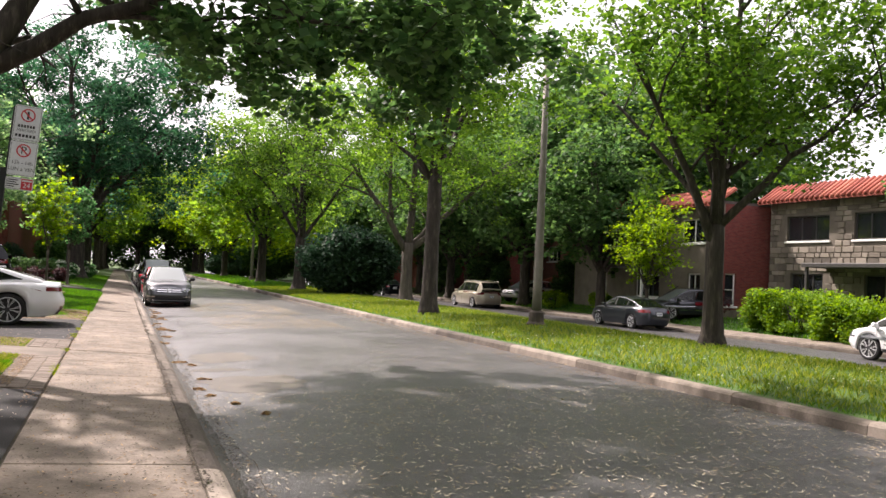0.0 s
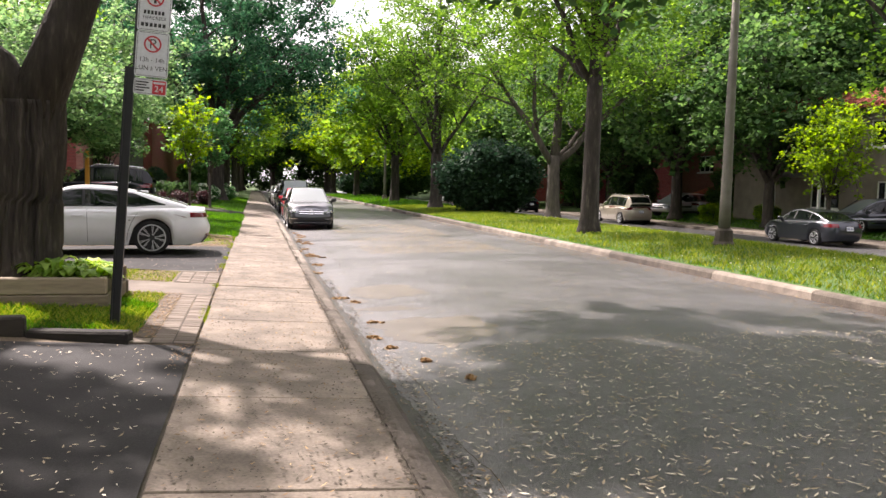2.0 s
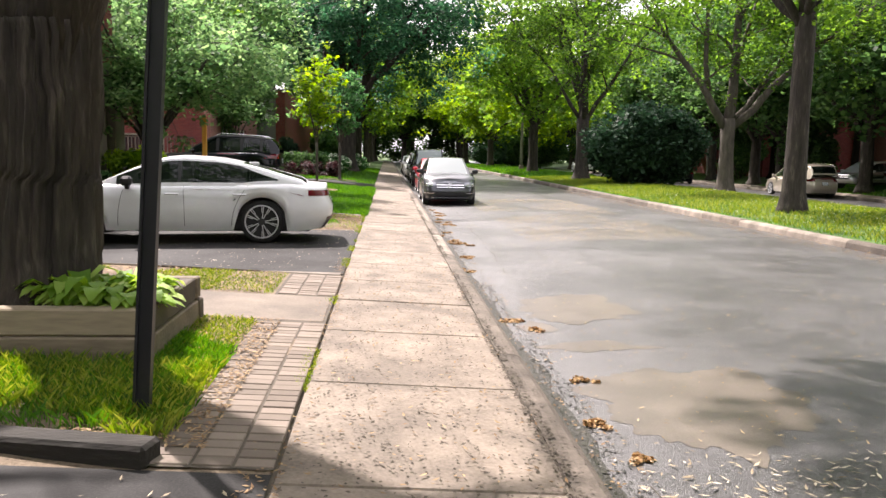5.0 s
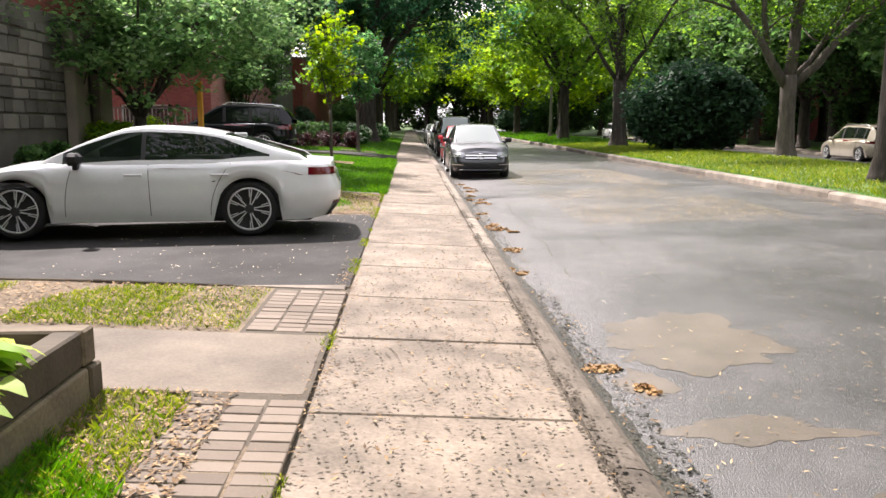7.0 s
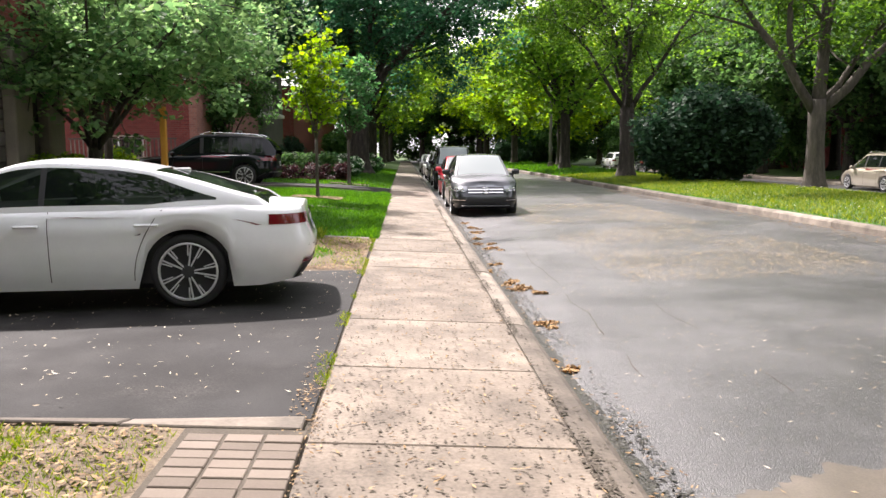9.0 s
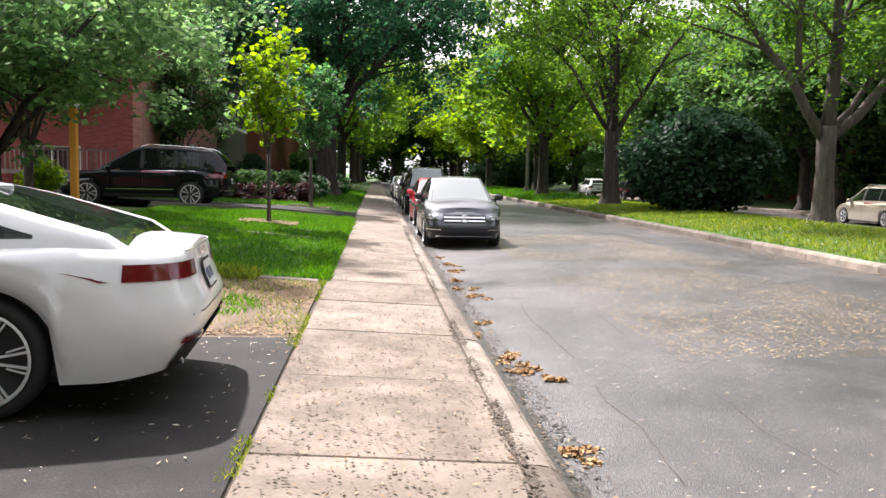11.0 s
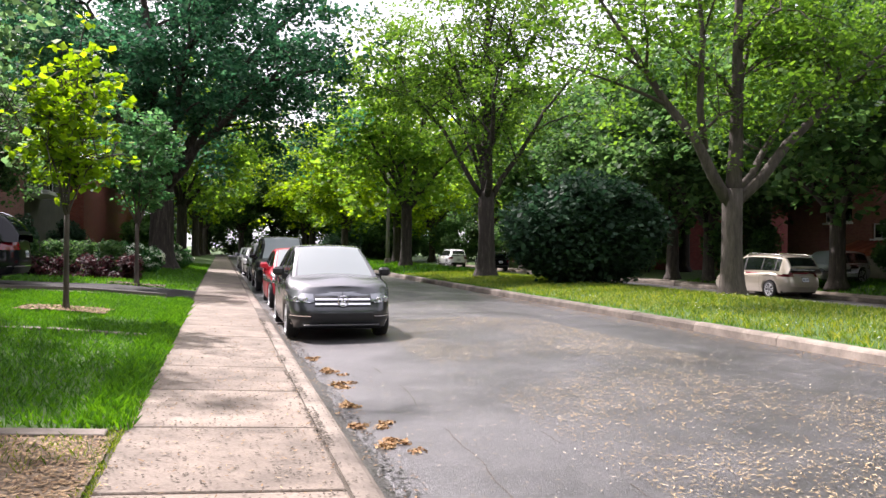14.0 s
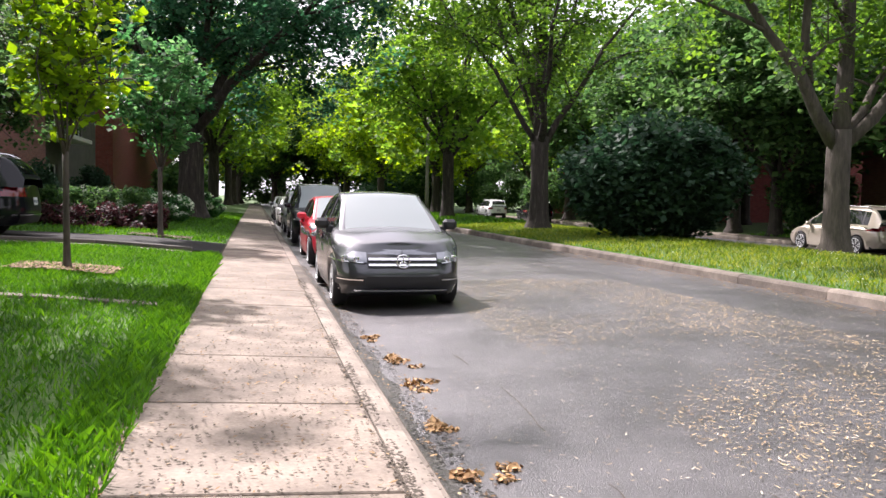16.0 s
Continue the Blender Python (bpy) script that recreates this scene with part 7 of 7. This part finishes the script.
for o in of:
    window(h2, "x", -8.5, o, -1, WHITE_TRIM, 1)
shell(h2, -20.3, -8.5, 44.6, 58.0, 0.2, 6.6, BRICKWORK, "es")
tile = part("pitched_roof", box(-20.6, -8.2, 44.3, 58.3, 6.76, 6.95, 0.03), SHINGLE, h2)
rl = part("balcony_rail", box(-13.0, -9.0, 43.4, 43.46, 2.0, 2.06), KERB, h2)
part("balcony_slab", box(-13.0, -9.0, 43.4, 44.58, 1.2, 1.35), KERB, h2)
for k in range(26):
    part("baluster", box(-12.95 + k * 0.155, -12.91 + k * 0.155, 43.41, 43.45, 1.35, 2.0), KERB, rl)
h3 = thing("grey_house", "grey house with white balconies further along", "house", pose(0, 0, 0))
o3 = [(62.5, 64.5, 1.2, 2.6), (62.5, 64.5, 4.2, 5.8), (68.0, 70.0, 4.2, 5.8)]
wall(h3, "x", -9.5, 60.5, 74.0, 0.2, 7.5, o3, STONE_DARK, inward=-1)
for o in o3:
    window(h3, "x", -9.5, o, -1, WHITE_TRIM, 1)
shell(h3, -21.0, -9.5, 60.5, 74.0, 0.2, 7.5, STONE_DARK, "e")
part("balcony_slab", box(-9.49, -8.2, 61.5, 66.0, 3.7, 3.9, 0.02), WHITE_TRIM, h3)
h4 = thing("brick_house", "brick house at the far end of the pavement", "house", pose(0, 0, 0))
shell(h4, -21.0, -9.5, 80.0, 120.0, 0.2, 6.8, BRICKWORK)
h5 = thing("brick_house", "plain brick house behind the walker", "house", pose(0, 0, 0))
shell(h5, -20.0, -8.5, -30.0, 5.0, 0.0, 7.0, BRICKWORK)
h6 = thing("brick_house", "plain brick house across the street", "house", pose(0, 0, 0))
shell(h6, 31.0, 43.0, -20.0, 12.0, -0.2, 6.5, BRICKWORK)

# ---- hedges and garden plants ----
shrub("hedge", "clipped bright green hedge in front of the stone house", (26.3, 25.5, -0.1), (1.0, 2.0, 1.5), 22000, 0.11, LEAF_HEDGE, 71, "hedge", 110, True)
shrub("hedge", "long clipped hedge with small pale leaves", (25.7, 20.8, -0.25), (1.0, 2.5, 1.45), 24000, 0.11, LEAF_HEDGE, 72, "hedge", 110, True)
shrub("bush", "small golden-green bush beside a far driveway", (26.3, 40.4, 0.0), (0.75, 0.75, 0.55), 4000, 0.1, LEAF_LIME, 73)
shrub("bush", "small golden-green bush in front of the garage", (25.7, 44.7, -0.2), (0.9, 0.9, 0.6), 4500, 0.11, LEAF_LIME, 74)
shrub("bush", "tall dark bush against the pink house", (29.3, 48.9, 0.1), (1.3, 1.2, 1.6), 6750, 0.16, LEAF_DARK, 75)
shrub("bush", "bare reddish bush by the brick wall", (27.0, 31.2, 0.0), (0.8, 0.6, 0.8), 1200, 0.09, LEAF_PURPLE, 76)
shrub("thicket", "dark undergrowth beyond the far carriageway", (27.0, 57.5, 0.1), (1.6, 3.0, 1.7), 10500, 0.2, LEAF_DARK, 77, lumps=40)
shrub("thicket", "dark undergrowth beyond the far carriageway", (26.5, 66.5, 0.1), (1.6, 3.4, 1.9), 10500, 0.2, LEAF_DARK, 78, lumps=40)
shrub("thicket", "dark undergrowth far beyond the median", (26.0, 92.0, 0.1), (2.0, 6.0, 1.9), 12000, 0.26, LEAF_DARK, 79, lumps=50)
shrub("thicket", "dark undergrowth far beyond the median", (27.5, 112.0, 0.1), (3.4, 8.0, 2.6), 12000, 0.28, LEAF_DARK, 80, lumps=50)
shrub("thicket", "dense foliage closing the far end of the street", (5.0, 150.0, 0.0), (26.0, 4.0, 3.2), 19500, 0.5, LEAF_DARK, 81, lumps=140)
shrub("thicket", "dark hedge along the far gardens", (-6.5, 100.0, 0.2), (2.0, 18.0, 2.0), 12000, 0.35, LEAF_DARK, 94, lumps=70)
shrub("flowering_bush", "wide bush with drooping branches full of white blossom", (-3.8, 53.5, 0.22), (1.6, 1.5, 0.62), 9000, 0.13, LEAF_BLUE, 82, lumps=60, blossom=PETAL)
shrub("flowering_bush", "lower white-blossomed bush beside the pavement", (-2.7, 62.5, 0.22), (1.3, 1.5, 0.6), 7000, 0.14, LEAF_BLUE, 83, lumps=26, blossom=PETAL)
shrub("low_hedge", "low purple barberry hedge", (-4.9, 47.4, 0.22), (2.1, 0.6, 0.6), 13000, 0.09, LEAF_PURPLE, 84, "hedge", 90, True)
shrub("low_hedge", "clipped dark green hedge behind the barberry", (-5.3, 48.9, 0.22), (1.8, 0.6, 1.1), 13000, 0.1, LEAF_DARK, 85, "hedge", 90, True)
shrub("yew", "tall clipped dark evergreen beside the house", (-7.3, 51.5, 0.33), (0.7, 0.7, 1.1), 7000, 0.1, LEAF_CEDAR, 86)
shrub("yew", "clipped dark evergreen in the garden", (-6.6, 57.0, 0.33), (0.8, 0.8, 1.1), 7000, 0.1, LEAF_CEDAR, 87)
shrub("bush", "yellow-green bush before the stone pier", (-7.5, 29.4, 0.25), (0.85, 0.9, 0.6), 6000, 0.1, LEAF_LIME, 88)
shrub("bush", "dark leafy bush along the stone house", (-7.6, 26.4, 0.2), (0.7, 1.5, 0.42), 6500, 0.11, LEAF_DARK, 89)
shrub("bush", "leafy border plant before the basement window", (-7.7, 22.6, 0.2), (0.5, 0.9, 0.35), 4000, 0.11, LEAF, 90)
shrub("bush", "dark bush with a pink-flowered top", (-7.9, 21.9, 0.2), (0.4, 0.45, 0.55), 2600, 0.09, LEAF_DARK, 91, blossom=PETAL_PINK)
shrub("lime_bush", "bright small bush behind the black car", (-9.6, 38.8, 0.45), (0.6, 0.6, 0.6), 2500, 0.1, LEAF_LIME, 92)
lantern = thing("garden_lantern", "small black garden lantern on a thin post", "lantern", pose(-6.3, 20.0, gz(-6.3, 20.0)))
part("post", lathe([(0.05, -0.1), (0.035, 0.2), (0.03, 1.05), (0.05, 1.1)], 10), BLACK_STEEL, lantern)
part("cage", lathe([(0.06, 1.1), (0.09, 1.32), (0.13, 1.34), (0.03, 1.46), (0.01, 1.52)], 8), BLACK_STEEL, lantern)
rw = tagged(new("retaining_wall"), "low concrete retaining edge in front of the stone house", "wall", kind="structure")
for a, b in ((-11.0, -8.6), (-8.58, -6.2)):
    part("wall_block", box(a, b, 22.05, 22.28, 0.0, gz(a / 2 + b / 2, 22.1) + 0.2, 0.02), KERB, rw)

shrub("thicket", "dark undergrowth across the far carriageway's end", (19.5, 124.0, -0.3), (7.5, 3.0, 2.6), 16500, 0.4, LEAF_DARK, 95, lumps=160)
shrub("thicket", "dense dark foliage behind the far houses", (30.0, 150.0, 0.0), (10.0, 4.0, 4.0), 13500, 0.6, LEAF_DARK, 98, lumps=120)
shrub("thicket", "dark undergrowth on the far median", (12.5, 108.0, 0.2), (2.6, 4.0, 1.5), 6750, 0.26, LEAF_CEDAR, 96, lumps=50)
gt = tree("garden_tree", "slim leafy tree beside the brick house", (-9.3, 37.2, 0.44), 0.12, 1.5, (0, 0, 4.6), (2.6, 2.6, 2.6), 15000, 0.15, LEAF_DARK, BARK, 97, limbs=7, subs=5, clump=0.6)
copy_thing(gt, pose(-8.0, 47.5, 0.4, 0, 0, 120) @ Matrix.Scale(0.85, 4))
copy_thing(gt, pose(-10.5, 62.0, 0.55, 0, 0, 40) @ Matrix.Scale(1.3, 4))
